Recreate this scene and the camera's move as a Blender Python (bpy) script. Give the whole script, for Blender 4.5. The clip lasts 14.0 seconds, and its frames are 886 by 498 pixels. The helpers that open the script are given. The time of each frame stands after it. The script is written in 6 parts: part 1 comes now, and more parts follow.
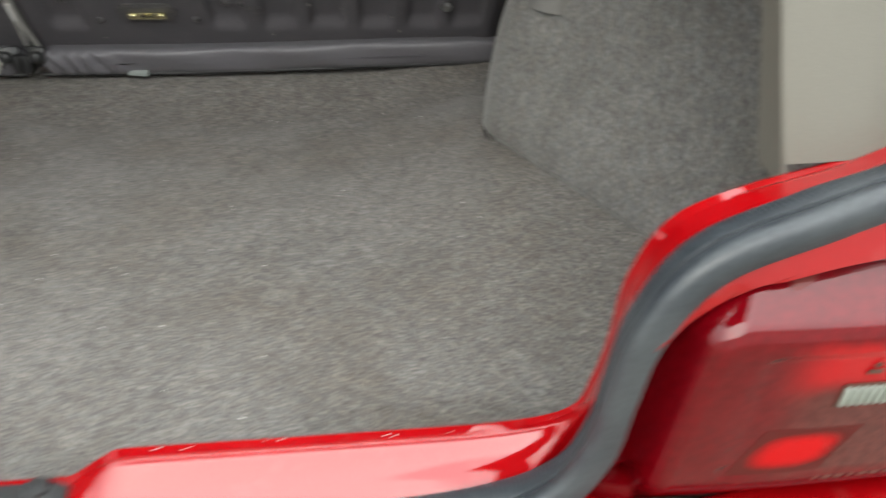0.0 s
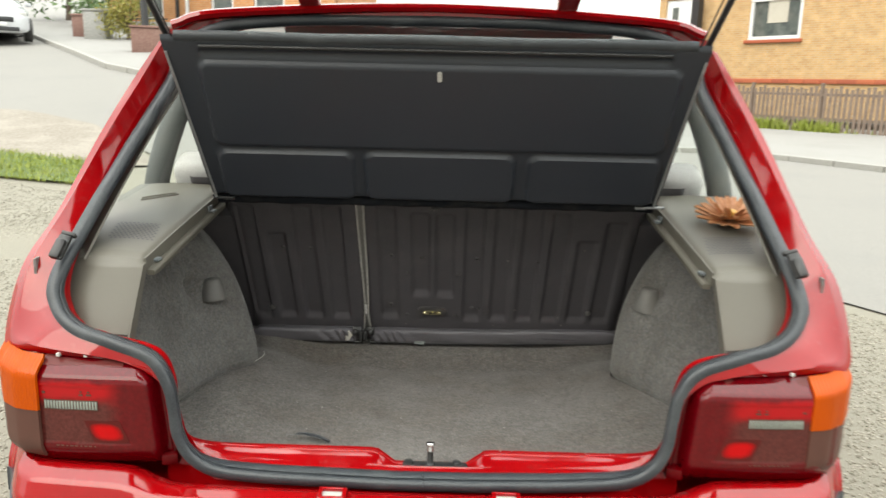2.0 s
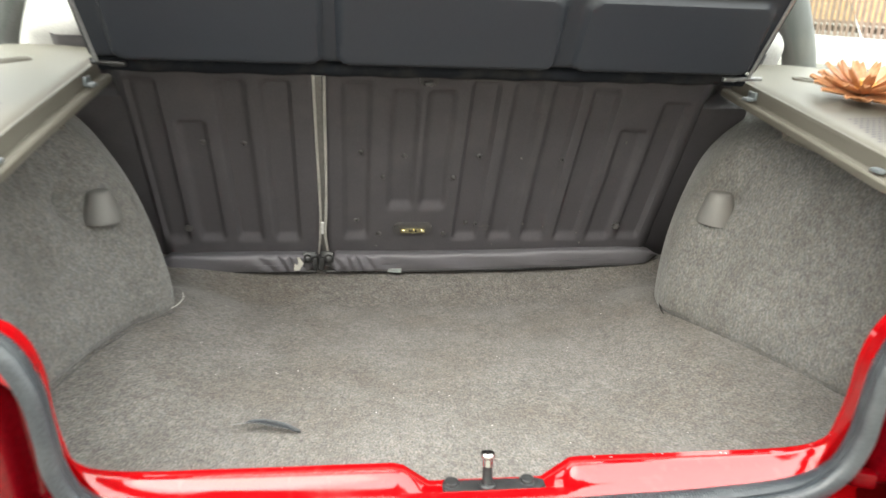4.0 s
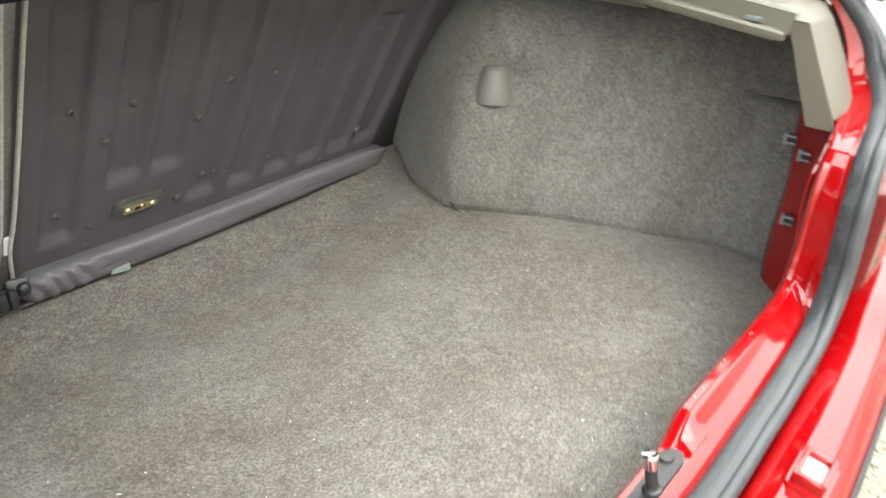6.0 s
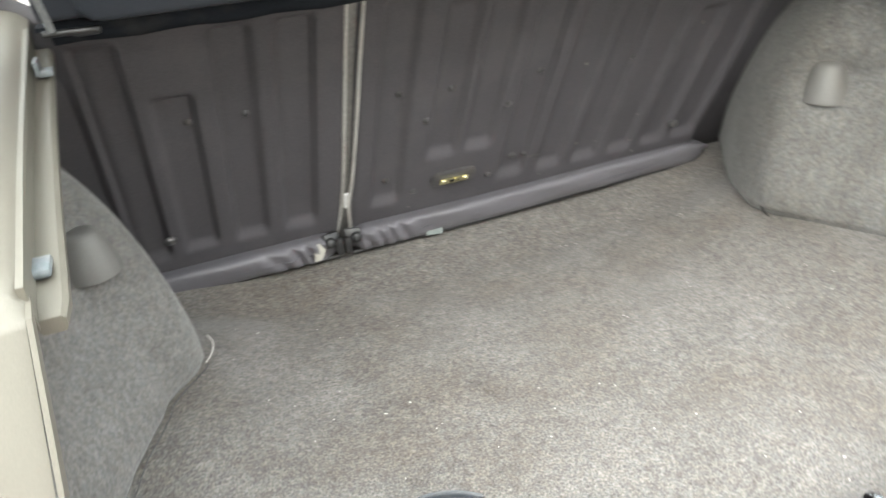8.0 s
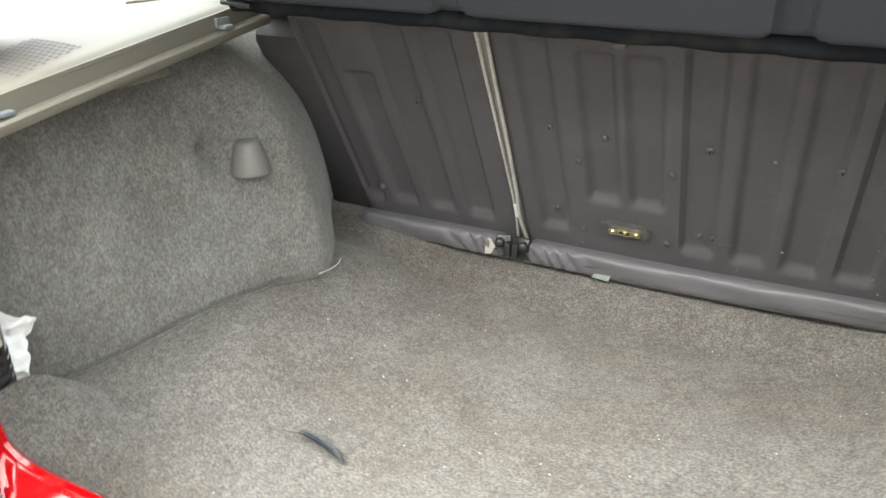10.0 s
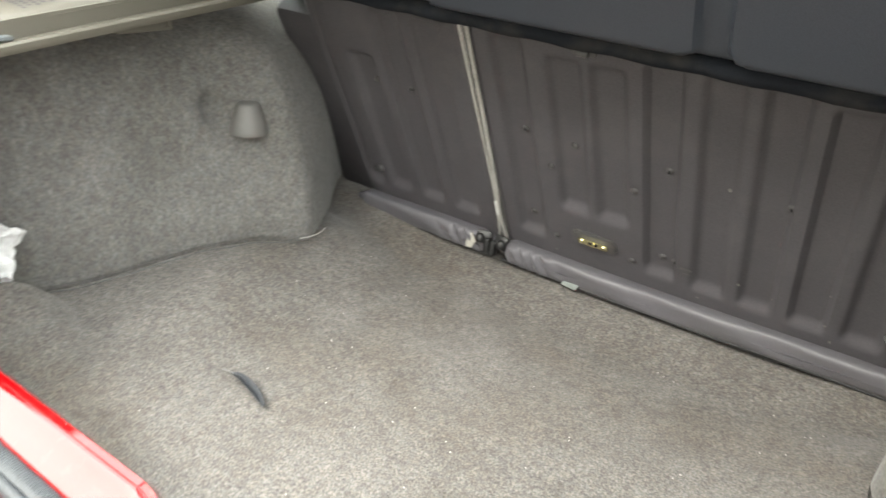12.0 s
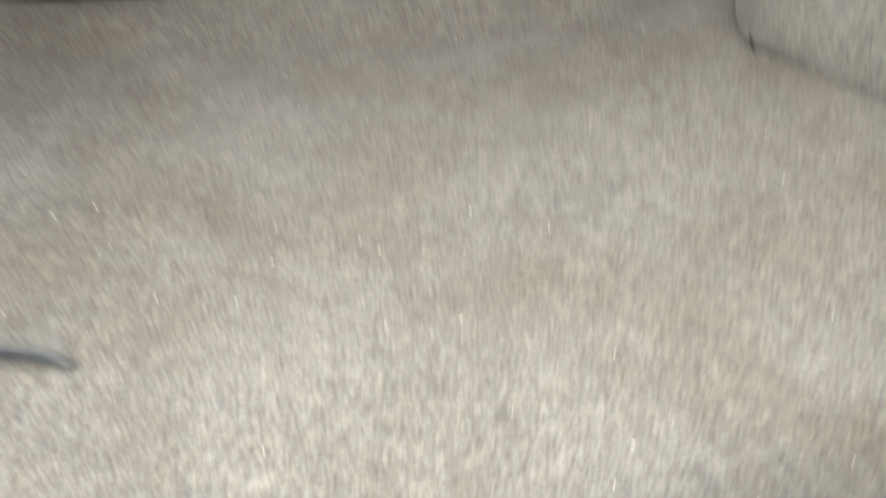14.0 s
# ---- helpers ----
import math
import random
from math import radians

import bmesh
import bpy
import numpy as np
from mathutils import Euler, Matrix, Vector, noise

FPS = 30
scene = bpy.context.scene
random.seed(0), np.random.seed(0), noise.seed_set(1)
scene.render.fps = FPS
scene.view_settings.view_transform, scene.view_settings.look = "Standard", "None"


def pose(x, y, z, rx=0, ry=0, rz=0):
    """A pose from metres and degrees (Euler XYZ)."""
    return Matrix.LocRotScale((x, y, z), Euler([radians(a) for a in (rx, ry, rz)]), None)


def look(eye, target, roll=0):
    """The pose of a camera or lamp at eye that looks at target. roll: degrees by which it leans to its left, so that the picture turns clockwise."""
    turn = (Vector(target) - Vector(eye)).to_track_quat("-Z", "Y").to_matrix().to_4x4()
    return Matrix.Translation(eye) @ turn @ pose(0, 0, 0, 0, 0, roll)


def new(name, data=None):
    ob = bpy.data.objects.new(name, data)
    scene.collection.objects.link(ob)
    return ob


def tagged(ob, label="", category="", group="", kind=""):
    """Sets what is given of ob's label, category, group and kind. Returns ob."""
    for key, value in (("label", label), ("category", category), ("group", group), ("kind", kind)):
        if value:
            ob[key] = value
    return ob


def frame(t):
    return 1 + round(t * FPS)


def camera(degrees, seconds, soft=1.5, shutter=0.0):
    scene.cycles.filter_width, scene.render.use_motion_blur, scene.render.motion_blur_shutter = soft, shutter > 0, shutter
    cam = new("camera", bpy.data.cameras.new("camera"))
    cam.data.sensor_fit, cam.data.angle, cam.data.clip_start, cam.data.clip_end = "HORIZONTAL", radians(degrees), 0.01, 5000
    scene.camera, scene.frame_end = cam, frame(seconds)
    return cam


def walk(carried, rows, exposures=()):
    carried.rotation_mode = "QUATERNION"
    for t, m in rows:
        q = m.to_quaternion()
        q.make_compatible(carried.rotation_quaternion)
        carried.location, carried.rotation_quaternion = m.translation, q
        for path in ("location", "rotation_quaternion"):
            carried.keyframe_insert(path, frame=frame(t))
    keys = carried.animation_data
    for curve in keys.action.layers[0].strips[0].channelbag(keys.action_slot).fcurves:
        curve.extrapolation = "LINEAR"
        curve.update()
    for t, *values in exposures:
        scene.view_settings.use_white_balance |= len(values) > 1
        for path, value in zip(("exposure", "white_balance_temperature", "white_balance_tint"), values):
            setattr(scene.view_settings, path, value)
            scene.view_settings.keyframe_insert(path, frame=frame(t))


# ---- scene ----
cam = camera(60.5, 14.0, shutter=0.5)
PATH = [
    (0, (0.294, -0.365, 1.145), (0.516, 1.224, -0.049), 2.5),
    (0.2, (0.200, -0.419, 1.158), (0.426, 1.198, 0.003), 3.8),
    (0.5, (0.127, -0.521, 1.212), (0.188, 1.177, 0.156), 1.4),
    (0.7, (0.102, -0.640, 1.247), (0.079, 1.143, 0.343), 1.7),
    (1, (0.083, -0.824, 1.301), (-0.057, 1.014, 0.525), 0.9),
    (1.5, (0.049, -1.086, 1.36), (-0.131, 0.827, 0.808), 1.4),
    (2, (0.048, -1.331, 1.388), (0.022, 0.622, 0.96), 1.3),
    (2.2, (0.046, -1.362, 1.385), (0.053, 0.592, 0.961), 1.2),
    (4.3, (-0.191, -0.605, 1.223), (0.183, 1.221, 0.498), 3.2),
    (4.5, (-0.221, -0.511, 1.211), (0.302, 1.263, 0.449), 3.0),
    (5, (-0.285, -0.34, 1.181), (0.517, 1.274, 0.313), 2.4),
    (5.5, (-0.387, -0.254, 1.186), (0.691, 1.161, 0.271), 2.3),
    (6, (-0.532, -0.192, 1.215), (0.854, 0.911, 0.285), 2.1),
    (6.5, (-0.599, -0.176, 1.238), (0.856, 0.801, 0.274), -0.5),
    (7, (-0.622, -0.16, 1.239), (0.73, 0.94, 0.259), -2.6),
    (7.5, (-0.582, -0.214, 1.233), (0.47, 1.19, 0.273), -4.7),
    (8, (-0.466, -0.312, 1.23), (0.163, 1.342, 0.298), -4.6),
    (8.5, (-0.33, -0.382, 1.244), (-0.148, 1.414, 0.383), -3.3),
    (8.7, (-0.254, -0.392, 1.24), (-0.252, 1.418, 0.389), -2.8),
    (10.8, (0.484, -0.286, 1.262), (-0.646, 1.112, 0.386), 1.3),
    (11, (0.521, -0.268, 1.265), (-0.674, 1.075, 0.387), 2.0),
    (11.5, (0.518, -0.275, 1.266), (-0.699, 1.044, 0.384), 3.8),
    (12, (0.421, -0.32, 1.239), (-0.563, 1.202, 0.393), 6.1),
    (12.5, (0.284, -0.337, 1.232), (-0.329, 1.369, 0.387), 6.3),
    (13, (0.142, -0.272, 1.209), (0.045, 1.539, 0.366), 6.5),
    (13.5, (-0.001, -0.24, 1.154), (0.16, 1.499, 0.179), 3.2),
    (13.6, (-0.01, -0.224, 1.147), (0.151, 1.472, 0.099), 2.8),
    (13.7, (0.004, -0.172, 1.140), (0.155, 1.409, -0.079), 2.4),
    (13.8, (0.004, -0.155, 1.125), (0.180, 1.381, -0.144), 2.0),
    (13.9, (-0.005, -0.140, 1.101), (0.223, 1.347, -0.217), 1.8),
    (14, (-0.018, -0.137, 1.045), (0.265, 1.302, -0.315), 1.8),
]
EXPOSURES = [(t, stops, 6900 - 350 * (t < 1.2 or 6.8 < t < 9), 4) for t, stops in ((0, 1.1), (0.5, 1.4), (1, 1.52), (1.5, 1.25), (2.2, 0.7), (3.2, 1.4), (4.3, 1.98), (5, 2.2), (6.5, 1.82), (7.5, 2.0), (8.5, 2.2), (11, 2.12), (12, 2.12), (12.5, 2.35), (13.4, 2.62), (14, 1.98))]
walk(cam, [(t, look(eye, target, roll)) for t, eye, target, roll in PATH], EXPOSURES)

# ---- light ----
world = bpy.data.worlds.new("overcast_sky")
scene.world = world
world.use_nodes = True
wn, wl = world.node_tree.nodes, world.node_tree.links
sky = wn.new("ShaderNodeTexSky")
sky.sky_type = "NISHITA"
sky.sun_disc = False
sky.sun_elevation = radians(43)
sky.sun_rotation = radians(211)
sky.air_density, sky.dust_density, sky.ozone_density = 1.0, 4.0, 1.0
# an overcast dome, more than three times as bright overhead as at the horizon
dome, height = wn.new("ShaderNodeTexCoord"), wn.new("ShaderNodeSeparateXYZ")
wl.new(dome.outputs["Generated"], height.inputs[0])
grey = wn.new("ShaderNodeMixRGB")
grey.use_clamp = False
grey.inputs["Color1"].default_value, grey.inputs["Color2"].default_value = (6.6, 6.8, 7.0, 1), (24.6, 25.2, 26.0, 1)
rise = wn.new("ShaderNodeClamp")
wl.new(height.outputs["Z"], rise.inputs["Value"])
curve = wn.new("ShaderNodeMath")
curve.operation = "POWER"
curve.inputs[1].default_value = 1.4
wl.new(rise.outputs["Result"], curve.inputs[0])
wl.new(curve.outputs[0], grey.inputs["Fac"])
cloud = wn.new("ShaderNodeMixRGB")
cloud.inputs["Fac"].default_value = 0.85
wl.new(grey.outputs["Color"], cloud.inputs["Color2"])
wl.new(sky.outputs["Color"], cloud.inputs["Color1"])
wl.new(cloud.outputs["Color"], wn["Background"].inputs["Color"])
wn["Background"].inputs["Strength"].default_value = 0.15
sun_data = bpy.data.lights.new("sun", "SUN")
sun_data.energy, sun_data.angle, sun_data.color = 1.2, radians(60), (1.0, 0.96, 0.9)
sun = new("sun", sun_data)
sun.matrix_world = look((-8, -13, 14.5), (0, 0.4, 0.6))


# ---- materials ----
def node_mat(name, rough=0.5, metal=0.0, coat=0.0):
    m = bpy.data.materials.new(name)
    m.use_nodes = True
    n, l = m.node_tree.nodes, m.node_tree.links
    b = n["Principled BSDF"]
    b.inputs["Roughness"].default_value = rough
    b.inputs["Metallic"].default_value = metal
    b.inputs["Coat Weight"].default_value = coat
    return m, n, l, b


def coords(n, l, scale=(1, 1, 1)):
    tc, mp = n.new("ShaderNodeTexCoord"), n.new("ShaderNodeMapping")
    mp.inputs["Scale"].default_value = scale
    l.new(tc.outputs["Object"], mp.inputs["Vector"])
    return mp.outputs["Vector"]


def noise_tex(n, l, vec, scale, detail=3.0, rough=0.6):
    t = n.new("ShaderNodeTexNoise")
    t.inputs["Scale"].default_value, t.inputs["Detail"].default_value, t.inputs["Roughness"].default_value = scale, detail, rough
    l.new(vec, t.inputs["Vector"])
    return t.outputs["Fac"]


def ramp(n, l, fac, stops):
    r = n.new("ShaderNodeValToRGB")
    while len(r.color_ramp.elements) < len(stops):
        r.color_ramp.elements.new(0.5)
    for e, (p, c) in zip(r.color_ramp.elements, stops):
        e.position, e.color = p, (*c, 1)
    l.new(fac, r.inputs["Fac"])
    return r.outputs["Color"]


def mix(n, l, a, b, fac, mode="MIX"):
    m = n.new("ShaderNodeMixRGB")
    m.blend_type = mode
    for k, v in (("Color1", a), ("Color2", b), ("Fac", fac)):
        if isinstance(v, (int, float)):
            m.inputs[k].default_value = v
        elif isinstance(v, tuple):
            m.inputs[k].default_value = (*v, 1)
        else:
            l.new(v, m.inputs[k])
    return m.outputs["Color"]


def bump(n, l, b, height, strength, dist):
    u = n.new("ShaderNodeBump")
    u.inputs["Strength"].default_value, u.inputs["Distance"].default_value = strength, dist
    l.new(height, u.inputs["Height"])
    l.new(u.outputs["Normal"], b.inputs["Normal"])


def two_scale(name, c1, c2, fine, coarse, rough=0.6, metal=0.0, coat=0.0, relief=0.2, dist=0.001, dirt=0.25, dirt_colour=(0.2, 0.18, 0.15), rough2=None, vec_scale=(1, 1, 1), bump_scale=None):
    """Colour between c1 and c2 by fine grain, stained by a coarse noise, with fine relief."""
    m, n, l, b = node_mat(name, rough, metal, coat)
    v = coords(n, l, vec_scale)
    f = noise_tex(n, l, v, fine)
    c = noise_tex(n, l, v, coarse, 5)
    col = ramp(n, l, f, [(0.35, c1), (0.65, c2)])
    fac = n.new("ShaderNodeMapRange")
    fac.inputs["From Min"].default_value, fac.inputs["From Max"].default_value = 0.5, 0.75
    fac.inputs["To Max"].default_value = dirt
    l.new(c, fac.inputs["Value"])
    col = mix(n, l, col, dirt_colour, fac.outputs["Result"])
    l.new(col, b.inputs["Base Color"])
    if rough2 is not None:
        rr = n.new("ShaderNodeMapRange")
        rr.inputs["To Min"].default_value, rr.inputs["To Max"].default_value = rough, rough2
        rr.inputs["From Min"].default_value, rr.inputs["From Max"].default_value = 0.4, 0.7
        l.new(c, rr.inputs["Value"])
        l.new(rr.outputs["Result"], b.inputs["Roughness"])
    if relief:
        h = f if bump_scale is None else noise_tex(n, l, v, bump_scale)
        bump(n, l, b, h, relief, dist)
    return m


def carpet_material(name, tint, warm, stretch=1.0, contrast=1.0):
    m, n, l, b = node_mat(name, 0.95)
    b.inputs["Specular IOR Level"].default_value = 0.15
    b.inputs["Sheen Weight"].default_value = 0.25
    v = coords(n, l, (1, 1, stretch))
    speck = noise_tex(n, l, v, 290, 3, 0.65)
    tuft = noise_tex(n, l, v, 90, 3, 0.65)
    hue = noise_tex(n, l, v, 140, 2, 0.5)
    stain = noise_tex(n, l, v, 5.5, 6, 0.62)
    patch = noise_tex(n, l, v, 14, 4, 0.6)
    d, g, li = [tuple(k * x for x in tint) for k in (0.20 - 0.10 * contrast, 0.20, 0.20 + 0.145 * contrast)]
    col = ramp(n, l, speck, [(0.3, d), (0.5, g), (0.72, li)])
    col2 = ramp(n, l, tuft, [(0.3, (1 - 0.24 * contrast,) * 3), (0.7, (1 + 0.22 * contrast,) * 3)])
    col = mix(n, l, col, col2, 1.0, "MULTIPLY")
    col = mix(n, l, col, ramp(n, l, hue, [(0.35, (0.9, 0.97, 1.08)), (0.65, (1.08, 1.0, 0.93))]), 0.35, "MULTIPLY")
    col = mix(n, l, col, ramp(n, l, stain, [(0.36, warm), (0.52, (1, 1, 1)), (0.7, (1.12, 1.12, 1.12))]), 0.7, "MULTIPLY")
    col = mix(n, l, col, ramp(n, l, patch, [(0.35, (0.86, 0.85, 0.84)), (0.65, (1.1, 1.1, 1.1))]), 0.8, "MULTIPLY")
    l.new(col, b.inputs["Base Color"])
    add = n.new("ShaderNodeMath")
    add.operation = "ADD"
    l.new(speck, add.inputs[0])
    l.new(tuft, add.inputs[1])
    bump(n, l, b, add.outputs[0], 0.55, 0.0018)
    return m


CARPET = carpet_material("floor_carpet", (0.6715, 0.6249, 0.5814), (0.8091, 0.7544, 0.693))
SIDE_CARPET = carpet_material("side_carpet", (0.735, 0.715, 0.68), (0.79, 0.77, 0.735), 0.6, 0.7)


def paint_material():
    m, n, l, b = node_mat("red_paint", 0.3, 0.0, 1.0)
    b.inputs["Coat Roughness"].default_value = 0.025
    b.inputs["Coat IOR"].default_value = 1.55
    b.inputs["Specular IOR Level"].default_value = 0.0
    v = coords(n, l)
    fade = noise_tex(n, l, v, 6, 5)
    orange_peel = noise_tex(n, l, v, 90, 2, 0.4)
    spots = noise_tex(n, l, v, 55, 2, 0.4)
    dirt = noise_tex(n, l, v, 9, 6, 0.65)
    col = ramp(n, l, fade, [(0.35, (0.21, 0.0008, 0.0024)), (0.7, (0.26, 0.0018, 0.0036))])
    film = n.new("ShaderNodeMapRange")
    film.inputs["From Min"].default_value, film.inputs["From Max"].default_value, film.inputs["To Max"].default_value = 0.6, 0.85, 0.06
    l.new(spots, film.inputs["Value"])
    col = mix(n, l, col, (0.42, 0.2, 0.18), film.outputs["Result"])
    l.new(col, b.inputs["Base Color"])
    rr = n.new("ShaderNodeMapRange")
    rr.inputs["From Min"].default_value, rr.inputs["From Max"].default_value = 0.5, 0.8
    rr.inputs["To Min"].default_value, rr.inputs["To Max"].default_value = 0.05, 0.22
    l.new(dirt, rr.inputs["Value"])
    l.new(rr.outputs["Result"], b.inputs["Coat Roughness"])
    u = n.new("ShaderNodeBump")
    u.inputs["Strength"].default_value, u.inputs["Distance"].default_value = 0.03, 0.0006
    l.new(orange_peel, u.inputs["Height"])
    l.new(u.outputs["Normal"], b.inputs["Coat Normal"])
    return m


PAINT = paint_material()
RUBBER = two_scale("seal_rubber", (0.0184, 0.02185, 0.02645), (0.0322, 0.0368, 0.04255), 300, 12, 0.36, relief=0.12, dist=0.0006, dirt=0.3, dirt_colour=(0.115, 0.1265, 0.1265), rough2=0.6)
TRIM = two_scale("grey_trim_plastic", (0.1024, 0.09435, 0.07795), (0.1148, 0.1061, 0.08774), 900, 9, 0.5, relief=0.18, dist=0.0005, dirt=0.25, dirt_colour=(0.09011, 0.08114, 0.0646), bump_scale=420)
TRIM_DARK = two_scale("felt_grey_plastic", (0.14, 0.1355, 0.1288), (0.1624, 0.1568, 0.149), 700, 12, 0.55, relief=0.2, dist=0.0004)
SEAT = two_scale("seat_panel_fibre", (0.07163, 0.06689, 0.07372), (0.09337, 0.08754, 0.09616), 500, 7, 0.66, relief=0.25, dist=0.0005, dirt=0.5, dirt_colour=(0.1228, 0.1146, 0.1206), rough2=0.55)
SEAT.node_tree.nodes["Principled BSDF"].inputs["Specular IOR Level"].default_value = 0.3
SEAT_SHINE = two_scale("worn_dark_metal", (0.055, 0.052, 0.055), (0.085, 0.081, 0.083), 300, 30, 0.33, metal=0.0, relief=0.05)
VINYL = two_scale("grey_vinyl", (0.118, 0.113, 0.126), (0.142, 0.136, 0.15), 600, 10, 0.42, relief=0.2, dist=0.0004, dirt=0.3, dirt_colour=(0.16, 0.155, 0.15))
VINYL_WORN = two_scale("worn_vinyl", (0.4, 0.38, 0.34), (0.48, 0.46, 0.42), 300, 30, 0.6, relief=0.2)
PIPING = two_scale("pale_piping", (0.406, 0.392, 0.371), (0.546, 0.532, 0.504), 250, 25, 0.55, relief=0.3, dirt=0.6, dirt_colour=(0.28, 0.266, 0.252))
LID = two_scale("lid_felt", (0.01887, 0.02249, 0.02996), (0.02668, 0.03124, 0.0408), 700, 6, 0.43, relief=0.3, dist=0.0004, dirt=0.35, dirt_colour=(0.02807, 0.02829, 0.03368))
FELT = two_scale("dark_matt_felt", (0.009, 0.010, 0.013), (0.014, 0.016, 0.02), 700, 6, 0.95, relief=0.3, dist=0.0004)
FELT.node_tree.nodes["Principled BSDF"].inputs["Specular IOR Level"].default_value = 0.08
BLACK = two_scale("black_plastic", (0.014, 0.014, 0.015), (0.022, 0.022, 0.023), 300, 15, 0.4, relief=0.1, dirt=0.3, dirt_colour=(0.05, 0.05, 0.05))
STEEL = two_scale("zinc_steel", (0.5, 0.5, 0.5), (0.62, 0.62, 0.62), 200, 40, 0.28, metal=1.0, relief=0.05, dirt=0.5, dirt_colour=(0.3, 0.28, 0.25))
CHROME = two_scale("chrome", (0.55, 0.55, 0.56), (0.62, 0.62, 0.63), 200, 40, 0.08, metal=1.0, relief=0.01, dirt=0.3, dirt_colour=(0.3, 0.29, 0.28))
STEEL_DULL = two_scale("dull_grey_metal", (0.28, 0.29, 0.3), (0.38, 0.39, 0.4), 200, 40, 0.4, metal=0.7, relief=0.05)
PIPING_DARK = two_scale("grey_quill", (0.12, 0.12, 0.12), (0.18, 0.18, 0.18), 200, 40, 0.4, relief=0.02)
SCUFF = two_scale("pale_scuff", (0.15, 0.145, 0.14), (0.22, 0.21, 0.2), 200, 40, 0.6, relief=0.02)
BRASS = two_scale("zinc_yellow", (0.8, 0.72, 0.4), (0.9, 0.84, 0.56), 200, 50, 0.22, metal=1.0, relief=0.05)
CLIP = two_scale("blue_grey_clip", (0.10, 0.115, 0.125), (0.15, 0.165, 0.175), 300, 40, 0.35, relief=0.05)
TAB_VINYL = two_scale("faded_green_grey_vinyl", (0.10, 0.12, 0.115), (0.15, 0.17, 0.16), 300, 40, 0.5, relief=0.1)


def lens_material(name, colour, rough=0.12, ridges=0.0, mixing=0.5):
    m, n, l, b = node_mat(name, rough, 0.0, 0.35)
    b.inputs["Coat Roughness"].default_value = 0.05
    v = coords(n, l)
    grime = noise_tex(n, l, v, 18, 5)
    col = ramp(n, l, grime, [(0.4, colour), (0.75, tuple(0.85 * c + 0.003 for c in colour))])
    l.new(col, b.inputs["Base Color"])
    b.inputs["Transmission Weight"].default_value = mixing
    b.inputs["Specular IOR Level"].default_value = 0.0
    b.inputs["IOR"].default_value = 1.45
    rr = n.new("ShaderNodeMapRange")
    rr.inputs["To Min"].default_value, rr.inputs["To Max"].default_value = rough, rough + 0.3
    rr.inputs["From Min"].default_value, rr.inputs["From Max"].default_value = 0.45, 0.75
    l.new(grime, rr.inputs["Value"])
    l.new(rr.outputs["Result"], b.inputs["Roughness"])
    if ridges:
        w = n.new("ShaderNodeTexWave")
        w.inputs["Scale"].default_value = ridges
        l.new(v, w.inputs["Vector"])
        bump(n, l, b, w.outputs["Fac"], 0.5, 0.0015)
    return m


RED_LENS = lens_material("red_lens", (0.085, 0.0004, 0.0018), 0.04, 0.0, 0.0)


def lens_face_material():
    """Red moulded lens under a film of brown dust that thins out upwards and inwards with a ragged edge."""
    m, n, l, b = node_mat("dusty_lens_face", 0.3, 0.0, 0.8)
    b.inputs["Coat Roughness"].default_value = 0.06
    b.inputs["Specular IOR Level"].default_value = 0.0
    v = coords(n, l)
    sp = n.new("ShaderNodeSeparateXYZ")
    l.new(v, sp.inputs[0])
    ab = n.new("ShaderNodeMath")
    ab.operation = "ABSOLUTE"
    l.new(sp.outputs["X"], ab.inputs[0])
    rag = noise_tex(n, l, v, 22, 3)
    ins = noise_tex(n, l, v, 160, 3)

    def edge(value, lo, hi):
        a = n.new("ShaderNodeMath")
        a.operation = "MULTIPLY_ADD"
        a.inputs[1].default_value = 0.022
        l.new(rag, a.inputs[0])
        l.new(value, a.inputs[2])
        r = n.new("ShaderNodeMapRange")
        r.interpolation_type = "SMOOTHSTEP"
        r.inputs["From Min"].default_value, r.inputs["From Max"].default_value = lo + 0.011, hi + 0.011
        l.new(a.outputs[0], r.inputs["Value"])
        return r.outputs["Result"]
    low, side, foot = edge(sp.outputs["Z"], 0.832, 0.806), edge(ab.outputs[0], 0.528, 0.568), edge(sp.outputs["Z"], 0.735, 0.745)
    glow_band, cap = edge(sp.outputs["Z"], 0.80, 0.835), edge(sp.outputs["Z"], 0.862, 0.850)

    def times(a, c):
        q = n.new("ShaderNodeMath")
        q.operation = "MULTIPLY"
        l.new(a, q.inputs[0])
        l.new(c, q.inputs[1])
        return q
    both = times(times(low, side).outputs[0], foot)
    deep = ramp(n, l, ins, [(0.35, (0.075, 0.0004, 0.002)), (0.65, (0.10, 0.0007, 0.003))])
    # the lens's upper outer glow, painted in as a brighter soft-edged red
    red = mix(n, l, deep, (0.32, 0.0022, 0.005), times(times(glow_band, side).outputs[0], cap).outputs[0])
    dust = ramp(n, l, ins, [(0.35, (0.062, 0.013, 0.011)), (0.65, (0.09, 0.02, 0.017))])
    l.new(mix(n, l, red, dust, both.outputs[0]), b.inputs["Base Color"])
    return m


LENS_FACE = lens_face_material()
DUSTY_LENS = lens_material("dusty_red_lens", (0.11, 0.026, 0.024), 0.35, 0.0, 0.0)
PILLAR = two_scale("dark_grey_trim", (0.075, 0.078, 0.078), (0.1, 0.102, 0.1), 300, 12, 0.6, relief=0.1)


